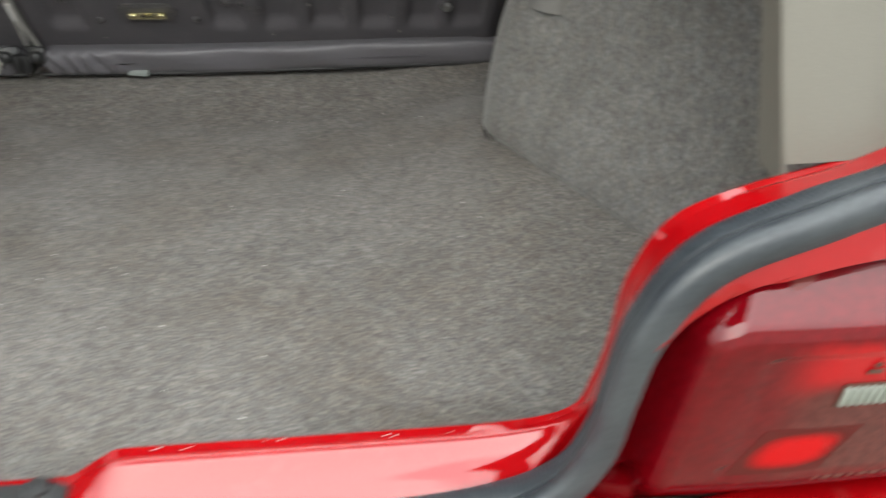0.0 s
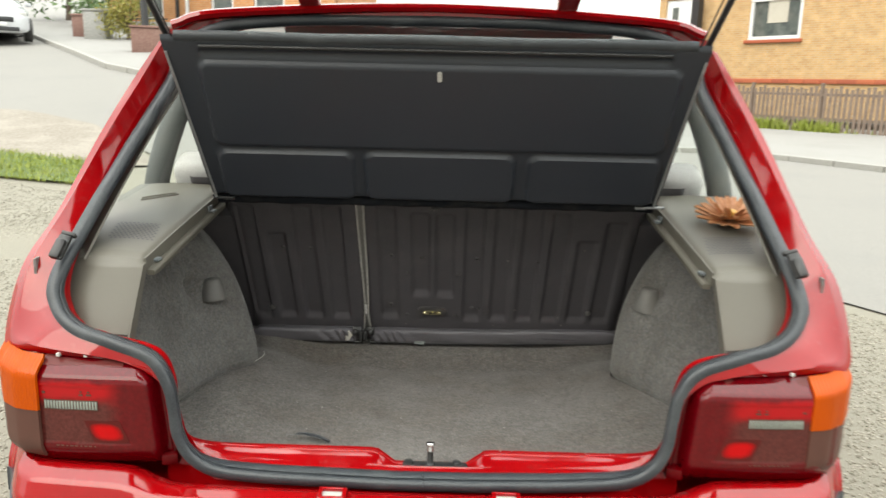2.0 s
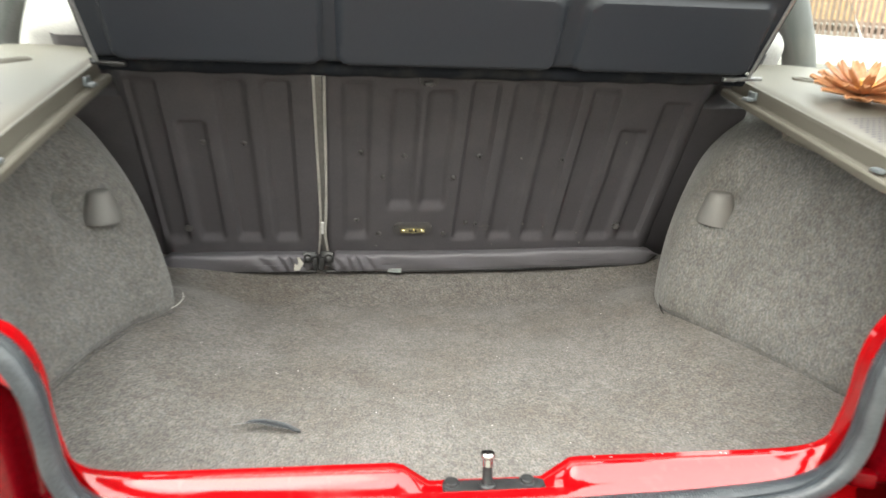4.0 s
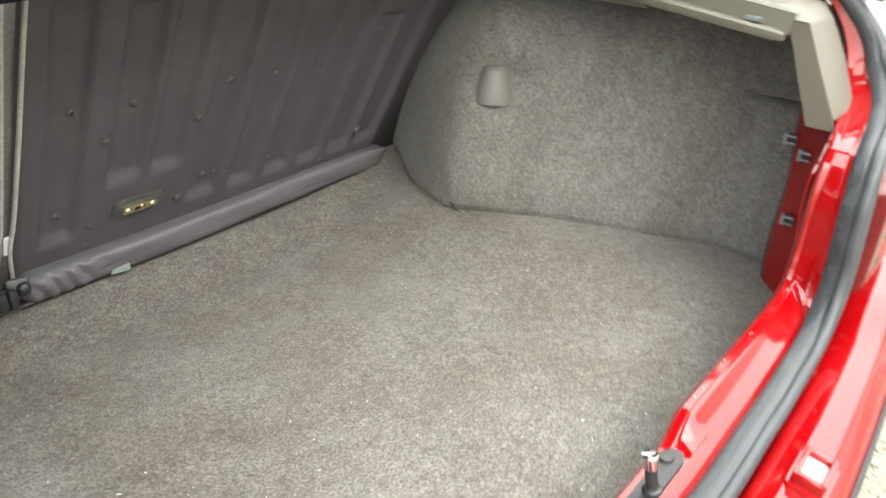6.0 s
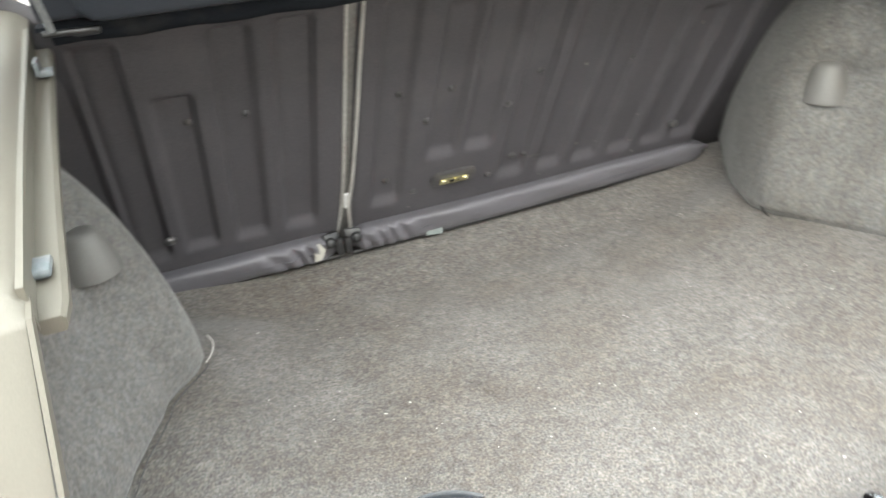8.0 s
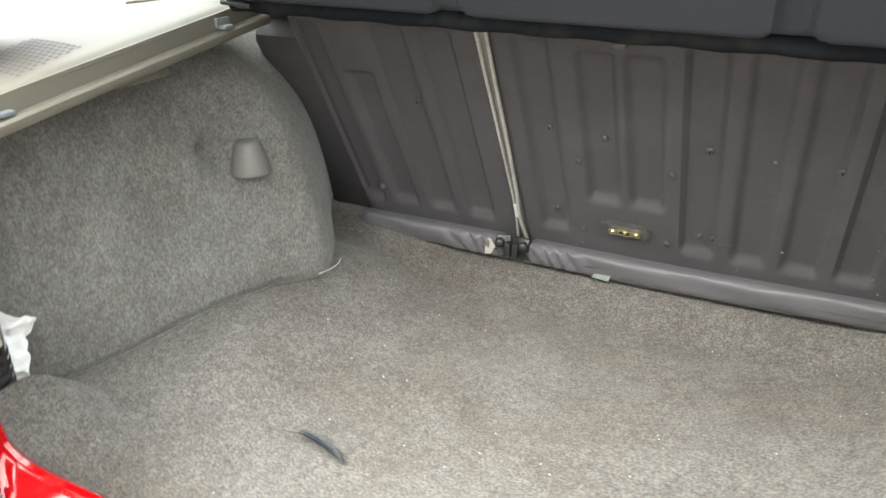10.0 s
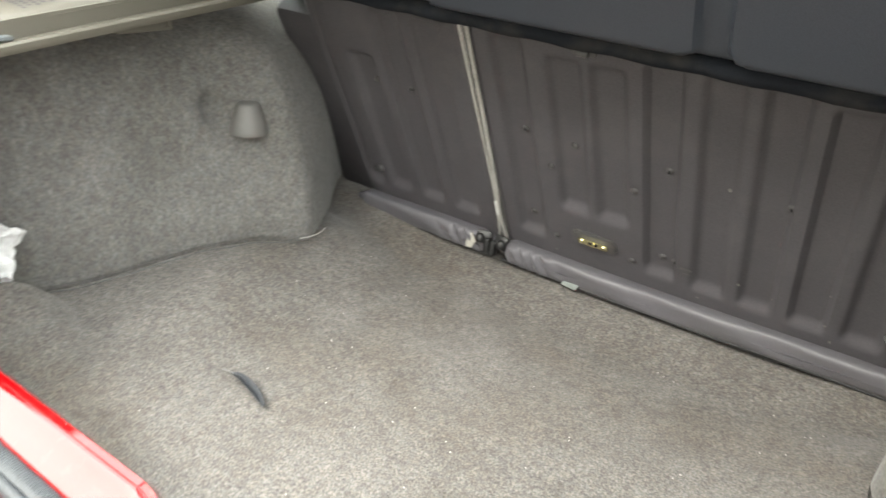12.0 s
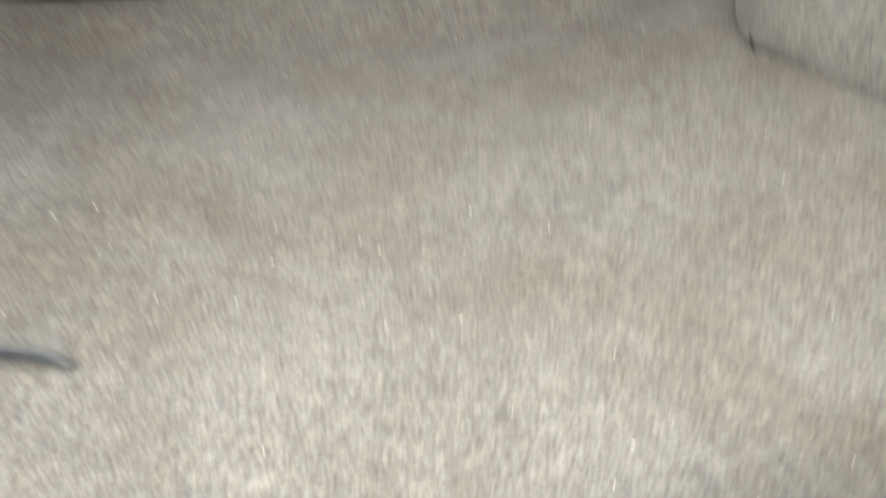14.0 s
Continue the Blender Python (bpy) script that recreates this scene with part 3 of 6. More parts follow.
def flange_surface():
    """The painted lip of the opening, from its inner edge down to under the seal."""
    bm = bmesh.new()
    rows = []
    n = len(inner_loop)
    for k in range(n):
        a, b = inner_loop[k], seal_loop[k]
        mid = (a + b) / 2
        cen = Vector((0, mid.y, 1.0))
        outw = (mid - cen).normalized()
        inner = notch(a)
        row = [inner + outw * (0.045 - 0.03 * smoothstep(0.91, 0.95, a.z)) + Vector((0, 0.012 - 0.006 * smoothstep(0.91, 0.95, a.z), 0)), inner + outw * 0.008 + Vector((0, 0.006, 0)), inner, inner + Vector((0, -0.006, 0)) + outw * 0.001]
        # a thin bead along the inner edge, then a flat that falls away under the seal
        for f, rise in ((0.10, 0.0022), (0.14, 0.0028), (0.18, 0.0022), (0.24, -0.0004), (0.42, -0.0034), (0.45, -0.0038), (0.465, -0.0040), (0.50, -0.0046), (0.58, -0.0060), (0.74, -0.0086), (0.88, -0.0108), (1.05, -0.0125)):
            sill = smoothstep(0.76, 0.715, a.z)
            q = a.lerp(b, f) + Vector((0, 0.014 * smoothstep(0.55, 0.8, f) * (1 - sill), rise * sill))
            row.append((notch(q) if f < 0.46 else q) + outw * 0.002)
        row.append(a.lerp(b, 1.10) + outw * 0.014)
        rows.append([bm.verts.new(p) for p in row])
    for k in range(n):
        for j in range(len(rows[0]) - 1):
            bm.faces.new((rows[k][j], rows[k][j + 1], rows[(k + 1) % n][j + 1], rows[(k + 1) % n][j]))
    bmesh.ops.recalc_face_normals(bm, faces=bm.faces[:])
    return shell(bm, 0.0012)


body = part("opening_flange", flange_surface(), PAINT, car, "glossy red painted lip of the boot opening")

QS = [(0.46, -0.070, 0.845), (0.498, -0.056, 0.900), (0.560, -0.046, 0.926), (0.635, -0.030, 0.946), (0.680, -0.002, 0.975), (0.695, 0.036, 1.024), (0.670, 0.15, 1.14), (0.639, 0.289, 1.265), (0.610, 0.40, 1.368), (0.592, 0.475, 1.465)]
QO = [(0.50, -0.052, 0.882), (0.58, -0.052, 0.890), (0.66, -0.047, 0.894), (0.735, -0.029, 0.896), (0.789, 0.012, 0.900), (0.787, 0.085, 1.02), (0.744, 0.155, 1.12), (0.697, 0.265, 1.27), (0.657, 0.36, 1.385), (0.626, 0.43, 1.465)]


def quarter(side):
    """The painted panel from the seal to the edge of the body, over the tail light and up the pillar."""
    a, b = spline(QS, 54), spline(QO, 54)
    across = (0, 0.03, 0.07, 0.11, 0.2, 0.35, 0.5, 0.63, 0.66, 0.68, 0.705, 0.73, 0.80, 0.9, 1.0)

    def fn(u, v):
        i = round(u * 54)
        v = across[round(v * 14)]
        p = a[i].lerp(b[i], v)
        fold = Vector((0.0, -0.008, 0.003)) * min(v / 0.8, (1 - v) / 0.2)
        # up the pillar a sunk channel beside the seal, then a raised fold and an outer strip
        rise = interp(v, (0, 0.03, 0.07, 0.11, 0.66, 0.68, 0.705, 1.0), (0, -0.011, -0.019, -0.022, 0.0100, 0.0112, 0.0100, 0))
        k = smoothstep(0.925, 1.0, p.z)
        p = p + fold * (1 - k) + Vector((0.0, -0.6, 0.75)) * rise * k
        return Vector((side * p.x, p.y, p.z))
    return sheet(fn, 54, 14, 0.0015)


def body_side(side):
    """The flank behind the edge, in one sheet with the wheel side left plain, up to the side windows."""
    b = spline(QO[4:], 54)

    def fn(u, v):
        p = b[round(u * 54)]
        back = smoothstep(0.0, 1.0, v)
        x = p.x + 0.006 * math.sin(min(1, v * 3) * math.pi / 2)
        return Vector((side * x, p.y + 0.005 + 0.16 * back, p.z + 0.004 * math.sin(v * 3)))
    return sheet(fn, 54, 6, 0.0015)


for s in (1, -1):
    part("quarter_panel", quarter(s), PAINT, car, "red painted rear pillar and quarter panel")
    part("quarter_panel", body_side(s), PAINT, car, "red painted rear pillar and quarter panel")
    lower = lambda u, v, s=s: Vector((s * (0.80 + 0.02 * math.sin(math.pi * v) - 0.02 * v - 0.02 * smoothstep(0.4, 0, u) * (1 - u)), 0.10 + 2.9 * u, 0.30 + 0.745 * v))
    part("body_side", sheet(lower, 20, 10, 0.002), PAINT, car, "red painted flank of the body")
    # side window with its frame
    glass = lambda u, v, s=s: Vector((s * (0.775 - 0.135 * v), 0.47 + 0.50 * u + 0.12 * v * (1 - u), 1.06 + 0.37 * v))
    g = part("side_window", sheet(glass, 4, 4, 0.003), GLASS, car, "clear rear side window")
    g.visible_shadow = False
    front_glass = lambda u, v, s=s: Vector((s * (0.805 - 0.13 * v), 1.10 + 1.3 * u, 1.06 + 0.37 * v))
    g = part("side_window", sheet(front_glass, 4, 4, 0.003), GLASS, car, "clear front side window")
    g.visible_shadow = False
    bm = bmesh.new()
    tube(bm, spline([(s * 0.785, 0.75, 1.04), (s * 0.768, 0.755, 1.14), (s * 0.722, 0.78, 1.29), (s * 0.66, 0.83, 1.46)], 20), ring(0.034, 0.030, 12), up=Vector((0, 1, 0)))
    part("window_pillar", bm, PILLAR, car, "dark grey trim of the middle pillar")
    bm = bmesh.new()
    tube(bm, spline([(s * 0.765, 0.46, 1.055), (s * 0.785, 0.8, 1.057), (s * 0.80, 1.6, 1.06), (s * 0.79, 2.5, 1.06)], 20), ring(0.012, 0.016, 8))
    part("window_strip", bm, RUBBER, car, "black rubber strip under the side window")

roof = lambda u, v: Vector(((2 * u - 1) * (0.66 - 0.02 * (1 - v)), 0.525 + 1.55 * v, 1.495 + 0.065 * (1 - (2 * u - 1) ** 2) ** 0.7 + 0.03 * math.sin(v * 3)))
part("roof", sheet(roof, 24, 12, 0.02), PAINT, car, "red painted roof")
bm = bmesh.new()
tube(bm, spline([(-0.62, 0.50, 1.505), (-0.5, 0.515, 1.535), (0, 0.53, 1.558), (0.5, 0.515, 1.535), (0.62, 0.50, 1.505)], 30), ring(0.016, 0.012, 8))
part("roof_gutter", bm, PAINT, car, "red painted rear edge of the roof")
part("windscreen_panel", sheet(lambda u, v: Vector(((2 * u - 1) * 0.72, 2.9 - 0.75 * v, 1.0 + 0.52 * v)), 6, 4, 0.004), BLACK, car, "dark windscreen end of the cabin")
part("cabin_floor", boxed((0, 2.0, 0.42), (1.5, 1.9, 0.04), 0.01), BLACK, car, "dark floor of the cabin")
part("underbody", boxed((0, 1.2, 0.40), (1.5, 2.3, 0.03), 0.01), BLACK, car, "dark underside of the body")

# ---- seal ----
# across the seal: outer edge, rounded bulb, groove, flat ribbed flap
SEAL_PROFILE = [(0.0165, -0.010), (0.0185, -0.004), (0.0180, 0.002), (0.0155, 0.0062), (0.0115, 0.0085), (0.0065, 0.0090), (0.0025, 0.0080), (0.0004, 0.0064),
                (-0.0006, 0.0090), (-0.0035, 0.0096), (-0.0120, 0.0090), (-0.0190, 0.0074), (-0.0225, 0.0050), (-0.0232, -0.010)]
count = 2400
# even steps along the seal, with the inner edge at the same share of the way
length = [0.0]
for a, b in zip(seal_loop, seal_loop[1:] + seal_loop[:1]):
    length.append(length[-1] + (b - a).length)
share = np.linspace(0, length[-1], count, endpoint=False)
at = lambda pts: [Vector(c) for c in zip(*(np.interp(share, length, [p[i] for p in pts + pts[:1]]).tolist() for i in range(3)))]
seal_line, inner_line = at(seal_loop), at(inner_loop)
bm = bmesh.new()
rings = []
for k in range(count):
    t = (seal_line[(k + 3) % count] - seal_line[k - 3]).normalized()
    inward = inner_line[k] - seal_line[k]
    inward = (inward - t * inward.dot(t)).normalized()
    w = t.cross(inward).normalized()
    flop = 0.0015 * noise.noise(seal_line[k] * 9)
    rib = 0.0009 if k % 2 and seal_line[k].z < 0.97 else 0.0
    up = smoothstep(0.94, 1.04, seal_line[k].z)
    rings.append([bm.verts.new(seal_line[k] - inward * (x + flop) + w * (y - (rib if x < -0.002 and y > 0 else 0))) for x, y in [((0.86 - 0.24 * up) * px, py + up * (0.0145 * math.sqrt(max(0.0, 1 - ((px + 0.0022) / 0.0212) ** 2)) - 0.001 - py) if py > 0 else py) for px, py in SEAL_PROFILE]])
m = len(SEAL_PROFILE)
for k in range(count):
    for j in range(m):
        bm.faces.new((rings[k][j], rings[k][(j + 1) % m], rings[(k + 1) % count][(j + 1) % m], rings[(k + 1) % count][j]))
bmesh.ops.recalc_face_normals(bm, faces=bm.faces[:])
seal = part("door_seal", bm, RUBBER, car, "grey-black rubber weather seal with a ribbed flap round the boot opening")
bm = bmesh.new()
tube(bm, [Vector((p.x, p.y - 0.004, p.z + 0.0062)) for p in spline([(0.004, -0.083, 0.669), (0.004, -0.078, 0.676), (0.004, -0.066, 0.6805), (0.004, -0.052, 0.6795)], 10)], ring(0.0011, 0.0011, 6))
part("seal_joint", bm, RUBBER, seal, "butt joint of the rubber seal")

# ---- paint chips along the sill ----
rng = random.Random(17)
for i in range(10):
    x = rng.choice((-1, 1)) * rng.uniform(0.13, 0.41)
    bm = bmesh.new()
    box(bm, (x, -0.001 - 0.004 * rng.random(), 0.7062 + 0.0006 * rng.random()), (rng.uniform(0.001, 0.004), rng.uniform(0.0005, 0.0011), 0.0008), 0, pose(0, 0, 0, 20, 0, rng.uniform(-15, 15)))
    part("paint_chip", bm, VINYL_WORN, body, "pale chip in the paint")

# ---- sill catch ----
bm = bmesh.new()
prism(bm, [(-0.055, -0.004), (-0.046, -0.009), (0.055, -0.009), (0.067, -0.004), (0.067, 0.008), (0.058, 0.012), (-0.048, 0.012), (-0.055, 0.008)], pose(0.018, -0.018, 0.6790, 2), 0.004)
base = part("catch_plate", bm, BLACK, car, "black plate of the boot catch")
bm = bmesh.new()
lathe(bm, [(0.0066, 0), (0.0066, 0.006), (0.0060, 0.009), (0.0060, 0.034), (0.0064, 0.035), (0.0064, 0.038)], (0.015, -0.021, 0.6830), pose(0, 0, 0, -13), 20)
collar = bmesh.new()
lathe(collar, [(0.0100, 0), (0.0100, 0.002), (0.0085, 0.004), (0.0070, 0.0045)], (0.015, -0.021, 0.6843), pose(0, 0, 0, -13), 20)
part("pin_collar", collar, BLACK, base, "black collar of the pin")
pin = part("catch_pin", bm, BLACK, base, "black shaft of the catch pin")
bm = bmesh.new()
lathe(bm, [(0.0068, -0.010), (0.0068, -0.001), (0.0088, 0.001), (0.0090, 0.004), (0.0078, 0.006), (0.003, 0.0065)], (0.015, -0.0125, 0.7190), pose(0, 0, 0, -13), 20)
part("pin_cap", bm, CHROME, pin, "bright worn head of the pin")
for x in (-0.026, 0.065):
    bm = bmesh.new()
    lathe(bm, [(0.0105, 0), (0.0105, 0.002), (0.0098, 0.0025), (0.0085, 0.0028), (0.0085, 0.005), (0.0075, 0.0062), (0.002, 0.0066)], (x, -0.011, 0.6810), pose(0, 0, 0, 2), 12)
    part("bolt", bm, BLACK, base, "black bolt with a washer")

# ---- bumper ----
BUMP = [(-0.075, 0.640, 1.0), (-0.088, 0.660, 1.0), (-0.115, 0.669, 0.9), (-0.142, 0.662, 0.6), (-0.160, 0.642, 0.25), (-0.166, 0.625, 0.0), (-0.168, 0.50, -0.3), (-0.15, 0.36, -0.3), (-0.06, 0.33, -0.3)]


def bumper_point(x, y, z, rise):
    """The bumper's section at the middle, bent round the car's corners."""
    f = min(1.0, abs(x) / 0.815)
    bend = 0.05 * f ** 2 + 0.14 * smoothstep(0.82, 1.0, f) ** 2
    return Vector((x, y + bend, z + 0.030 * rise * smoothstep(0.44, 0.54, abs(x))))


def bumper(lo, hi, out=0.0):
    def fn(u, v):
        s = math.sin((2 * u - 1) * math.pi / 2) * 0.815
        k = lo + v * (hi - lo)
        j = min(int(k), len(BUMP) - 2)
        a, b = BUMP[j], BUMP[j + 1]
        t = k - j
        y, z, r = (a[i] + (b[i] - a[i]) * t for i in range(3))
        return bumper_point(s, y - out, z, r)
    return fn


bump_ob = part("rear_bumper", sheet(bumper(0, 5), 80, 25, 0.003), PAINT, car, "red painted rear bumper")
part("lower_bumper", sheet(bumper(5, 8), 60, 8, 0.003), BLACK, bump_ob, "black lower half of the bumper")
part("bumper_strip", sheet(bumper(4.7, 5.3, 0.004), 80, 4, 0.004), RUBBER, bump_ob, "black strip along the bumper's edge")
for s in (1, -1):
    end = lambda u, v, s=s: Vector((s * (0.80 - 0.004 * v), 0.09 + 0.35 * u, 0.34 + 0.34 * v))
    part("bumper_end", sheet(end, 6, 4, 0.006), PAINT, bump_ob, "red painted bumper end")
    # number plate lamp
    lamp_at = pose(0.152 * s, -0.130, 0.6675, 8)
    bm = bmesh.new()
    prism(bm, rounded(0.062, 0.040, 0.007), lamp_at, 0.006)
    prism(bm, rounded(0.050, 0.030, 0.005), lamp_at @ pose(0, 0.001, 0.006), 0.003)
    for dx, dy, w, h in ((-0.021, 0.001, 0.008, 0.032), (0.021, 0.001, 0.008, 0.032), (0, 0.0145, 0.048, 0.006), (0, -0.0125, 0.048, 0.007)):
        box(bm, (0, 0, 0), (w, h, 0.016 if dy < 0 else 0.012), 0.002, lamp_at @ pose(dx, dy, 0.012))
    lamp = part("number_plate_lamp", bm, PAINT, bump_ob, "red housing of the number plate lamp")
    bm = bmesh.new()
    prism(bm, rounded(0.036, 0.023, 0.003), lamp_at @ pose(0, 0.0015, 0.009), 0.003)
    lens = part("lens", bm, CLEAR_LENS, lamp, "frosted white lens")
    lens.parent, lens.matrix_parent_inverse = bump_ob, Matrix.Identity(4)
    lens.name = "number_plate_lamp_lens"


# ---- tail lights ----
def lens_y(x):
    """The face of the tail light, bent round the car's corner."""
    return interp(x, (0.48, 0.56, 0.64, 0.70), (-0.084, -0.086, -0.084, -0.079))


def rounded_field(x, z, x0, x1, z0, z1, r, soft):
    """1 inside a rounded rectangle, 0 outside, with a soft step between."""
    qx, qz = max(abs(x - (x0 + x1) / 2) - (x1 - x0) / 2 + r, 0), max(abs(z - (z0 + z1) / 2) - (z1 - z0) / 2 + r, 0)
    return smoothstep(soft, -soft, math.hypot(qx, qz) - r)


LENS_STEP = 0.0016   # how far the flat lens lies behind its raised rim


def tail_light(s):
    def X(x):
        return s * x

    # housing: a rounded glossy rim round a sunk face, a sloping foot, a sloping top and a grooved inner flank
    rows = spline([(0.690, 0.034, 0), (0.697, 0.022, 0), (0.712, 0.010, 0), (0.724, 0.003, 0), (0.732, 0.0004, 0), (0.745, 0, 0), (0.77, 0, 0), (0.80, 0, 0), (0.83, 0, 0), (0.848, 0, 0),
                   (0.856, 0.0006, 0), (0.862, 0.0026, 0), (0.867, 0.0062, 0), (0.871, 0.0115, 0), (0.877, 0.0205, 0), (0.884, 0.031, 0), (0.893, 0.042, 0)], 96)
    bm = bmesh.new()
    secs = []
    for z, back, _ in rows:
        lean = 0.095 * (z - 0.70) + 0.02 * smoothstep(0.85, 0.893, z)
        f = -0.084 + max(0.0, back)
        xi = 0.488 + lean
        ctrl = [(0.450 + lean, -0.035, 0), (0.449 + lean, -0.046, 0), (0.4505 + lean, -0.053, 0), (0.4545 + lean, -0.0535, 0), (0.4575 + lean, -0.049, 0), (0.463 + lean, -0.0495, 0), (0.468 + lean, max(f + 0.026, -0.058), 0),
                (0.471 + lean, f + 0.014, 0), (0.4745 + lean, f + 0.0062, 0), (0.480 + lean, f + 0.0012, 0), (0.488 + lean, f - 0.0004, 0), *((xi + (0.70 - xi) * k, f + d, 0) for k, d in ((0.15, -0.0014), (0.34, -0.002), (0.53, -0.0012), (0.72, 0), (0.86, 0.0018), (1, 0.005))),
                 (0.728, f + 0.017, 0), (0.752, f + 0.032, 0), (0.785, f + 0.078, 0), (0.79, 0.03, 0)]
        row = []
        for x, y, _z in spline(ctrl, 130):
            sunk = rounded_field(x, z, 0.5165 + 0.06 * (z - 0.75), 0.700, 0.7405, 0.8475, 0.006, 0.0024)
            row.append(bm.verts.new((X(x), y + LENS_STEP * sunk, z)))
        secs.append(row)
    for a, b in zip(secs, secs[1:]):
        for i in range(len(a) - 1):
            bm.faces.new((a[i], a[i + 1], b[i + 1], b[i]))
    bmesh.ops.recalc_face_normals(bm, faces=bm.faces[:])
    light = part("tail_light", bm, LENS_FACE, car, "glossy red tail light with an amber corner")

    def tile(x0, x1, z0, z1, mat, name, label, lift=0.0006, cut=0.0, nu=12):
        """A flat field of the lens, following its sunk face."""
        def fn(u, v):
            z = z0 + (z1 - z0) * v
            x = x0 + (x1 - x0) * u + cut * (v - 0.5)
            return Vector((X(x), lens_y(x) + LENS_STEP - lift, z))
        bm = sheet(fn, nu, 4, 0.0005)
        bmesh.ops.recalc_face_normals(bm, faces=bm.faces[:])
        return part(name, bm, mat, light, label)

    # the reflector's glow is in its colour, fading to dull red outwards
    tile(0.530, 0.594, 0.7425, 0.7845, GLOW_LENS, "reflector", "red reflector, its glow painted as brighter colour with blurred edges", 0.0005, 0.017)
    # the reversing strip in its frame
    tile(0.5745, 0.6725, 0.8045, 0.8235, HAZY_LENS, "strip_frame", "dull frame of the clear strip", 0.0012)
    for i in range(18):
        x = 0.5775 + i * 0.0054
        part("reversing_rib", boxed((X(x), lens_y(x) + LENS_STEP - 0.0022, 0.814), (0.0036, 0.003, 0.0150), 0.001), RIB_LENS, light)
    for x, z, w, h in ((0.590, 0.839, 0.004, 0.003), (0.590, 0.8335, 0.009, 0.003), (0.604, 0.8335, 0.007, 0.003), (0.604, 0.839, 0.003, 0.003), (0.672, 0.836, 0.006, 0.004)):
        part("moulded_mark", boxed((X(x), lens_y(x) + LENS_STEP - 0.0016, z), (w, 0.001, h)), HAZY_LENS, light, "pale moulded marks on the lens")
    # faint lettering on the rim under the lens
    for i in range(9):
        x = 0.585 + 0.0085 * i
        part("moulded_mark", boxed((X(x), lens_y(x) - 0.0004, 0.7355), (0.0055 if i % 3 else 0.003, 0.0008, 0.0022)), HAZY_LENS, light, "pale moulded marks on the lens")
    top_strip = lambda u, v: Vector((X(0.536 + 0.148 * u), -0.0625 + 0.019 * v + 0.003 * u, 0.8785 + 0.0135 * v))
    bm = sheet(top_strip, 8, 2, 0.0008)
    bmesh.ops.recalc_face_normals(bm, faces=bm.faces[:])
    part("dusty_top", bm, DUSTY_LENS, light, "dusty top of the lens")
    for x in (0.655, 0.605):
        bm = bmesh.new()
        box(bm, (X(x), -0.052, 0.896), (0.007, 0.008, 0.007), 0.002)
        part("spacer", bm, PIPING, light, "small pale spacer")
    # foot of the flank
    bm = bmesh.new()
    box(bm, (X(0.463), -0.055, 0.702), (0.030, 0.020, 0.022), 0.005, pose(0, 0, 0, 0, 0, X(-20)))
    part("foot", bm, RED_LENS, light, "red foot of the housing")

    # amber corner and the hazy lens under it
    def corner(z0, z1, out):
        def fn(u, v):
            x = interp(u, (0, 0.25, 0.5, 0.75, 1), (0.686 if s > 0 else 0.680, 0.724, 0.757, 0.785, 0.797))
            y = interp(u, (0, 0.25, 0.5, 0.75, 1), (-0.083, -0.070, -0.046, -0.004, 0.07))
            z = z0 + (z1 - z0) * v
            slope = 0.034 * smoothstep(0.864, 0.895, z) + 0.020 * smoothstep(0.735, 0.70, z)
            return Vector((X(x + out * u), y - out * (1 - u) * min(1.0, 6 * u) + slope, z + 0.010 * u * (1 if z > 0.85 else 0)))
        return fn
    part("amber_lens", sheet(corner(0.803, 0.893, 0.004), 24, 16, 0.006), AMBER, light, "bright amber indicator lens")
    part("clear_corner_lens", sheet(corner(0.712, 0.802, 0.002), 24, 8, 0.006), HAZY_LENS, light, "dusty pinkish lens under the amber one")
    return light


for s in (1, -1):
    tail_light(s)
    # inner wall behind the light, seen from inside the boot, with its clips
    def recess(u, v, s=s):
        x = 0.487 + 0.238 * u
        y = 0.010 + 0.085 * smoothstep(0.45, 1.0, u) + 0.003 * math.sin(9 * v)
        z = 0.58 + (0.280 + 0.040 * smoothstep(0.0, 0.3, u)) * v
        return Vector((s * x, y, z))
    bm = sheet(recess, 24, 10, 0.003)
    bmesh.ops.recalc_face_normals(bm, faces=bm.faces[:])
    housing = part("light_recess", bm, PAINT, car, "red painted inner wall behind the tail light")
    for y, z, x in ((0.094, 0.832, 0.70), (0.060, 0.822, 0.665), (0.060, 0.715, 0.665)):
        bm = bmesh.new()
        box(bm, (s * x, y, z), (0.014, 0.020, 0.018), 0.002)
        clip = part("spring_clip", bm, BLACK, housing, "black and steel spring clip")
        bm = bmesh.new()
        for dz in (-0.0055, 0.0055):
            box(bm, (s * (x - 0.007), y + 0.004, z + dz), (0.004, 0.016, 0.003), 0.001)
        box(bm, (s * (x - 0.004), y + 0.012, z), (0.010, 0.004, 0.018), 0.001)
        part("spring", bm, STEEL_DULL, clip, "bright steel spring")
low = lambda u, v: Vector(((2 * u - 1) * 0.475, -0.060 - 0.012 * (1 - v) + 0.03 * smoothstep(0.36, 0.42, abs(2 * u - 1) * 0.456), 0.615 + (interp(abs(2 * u - 1) * 0.475, (0, 0.28, 0.375, 0.422, 0.443, 0.47), (0.668, 0.672, 0.684, 0.712, 0.75, 0.80)) - 0.615) * v))
part("rear_panel", sheet(low, 80, 4, 0.002), PAINT, car, "red painted panel under the seal")

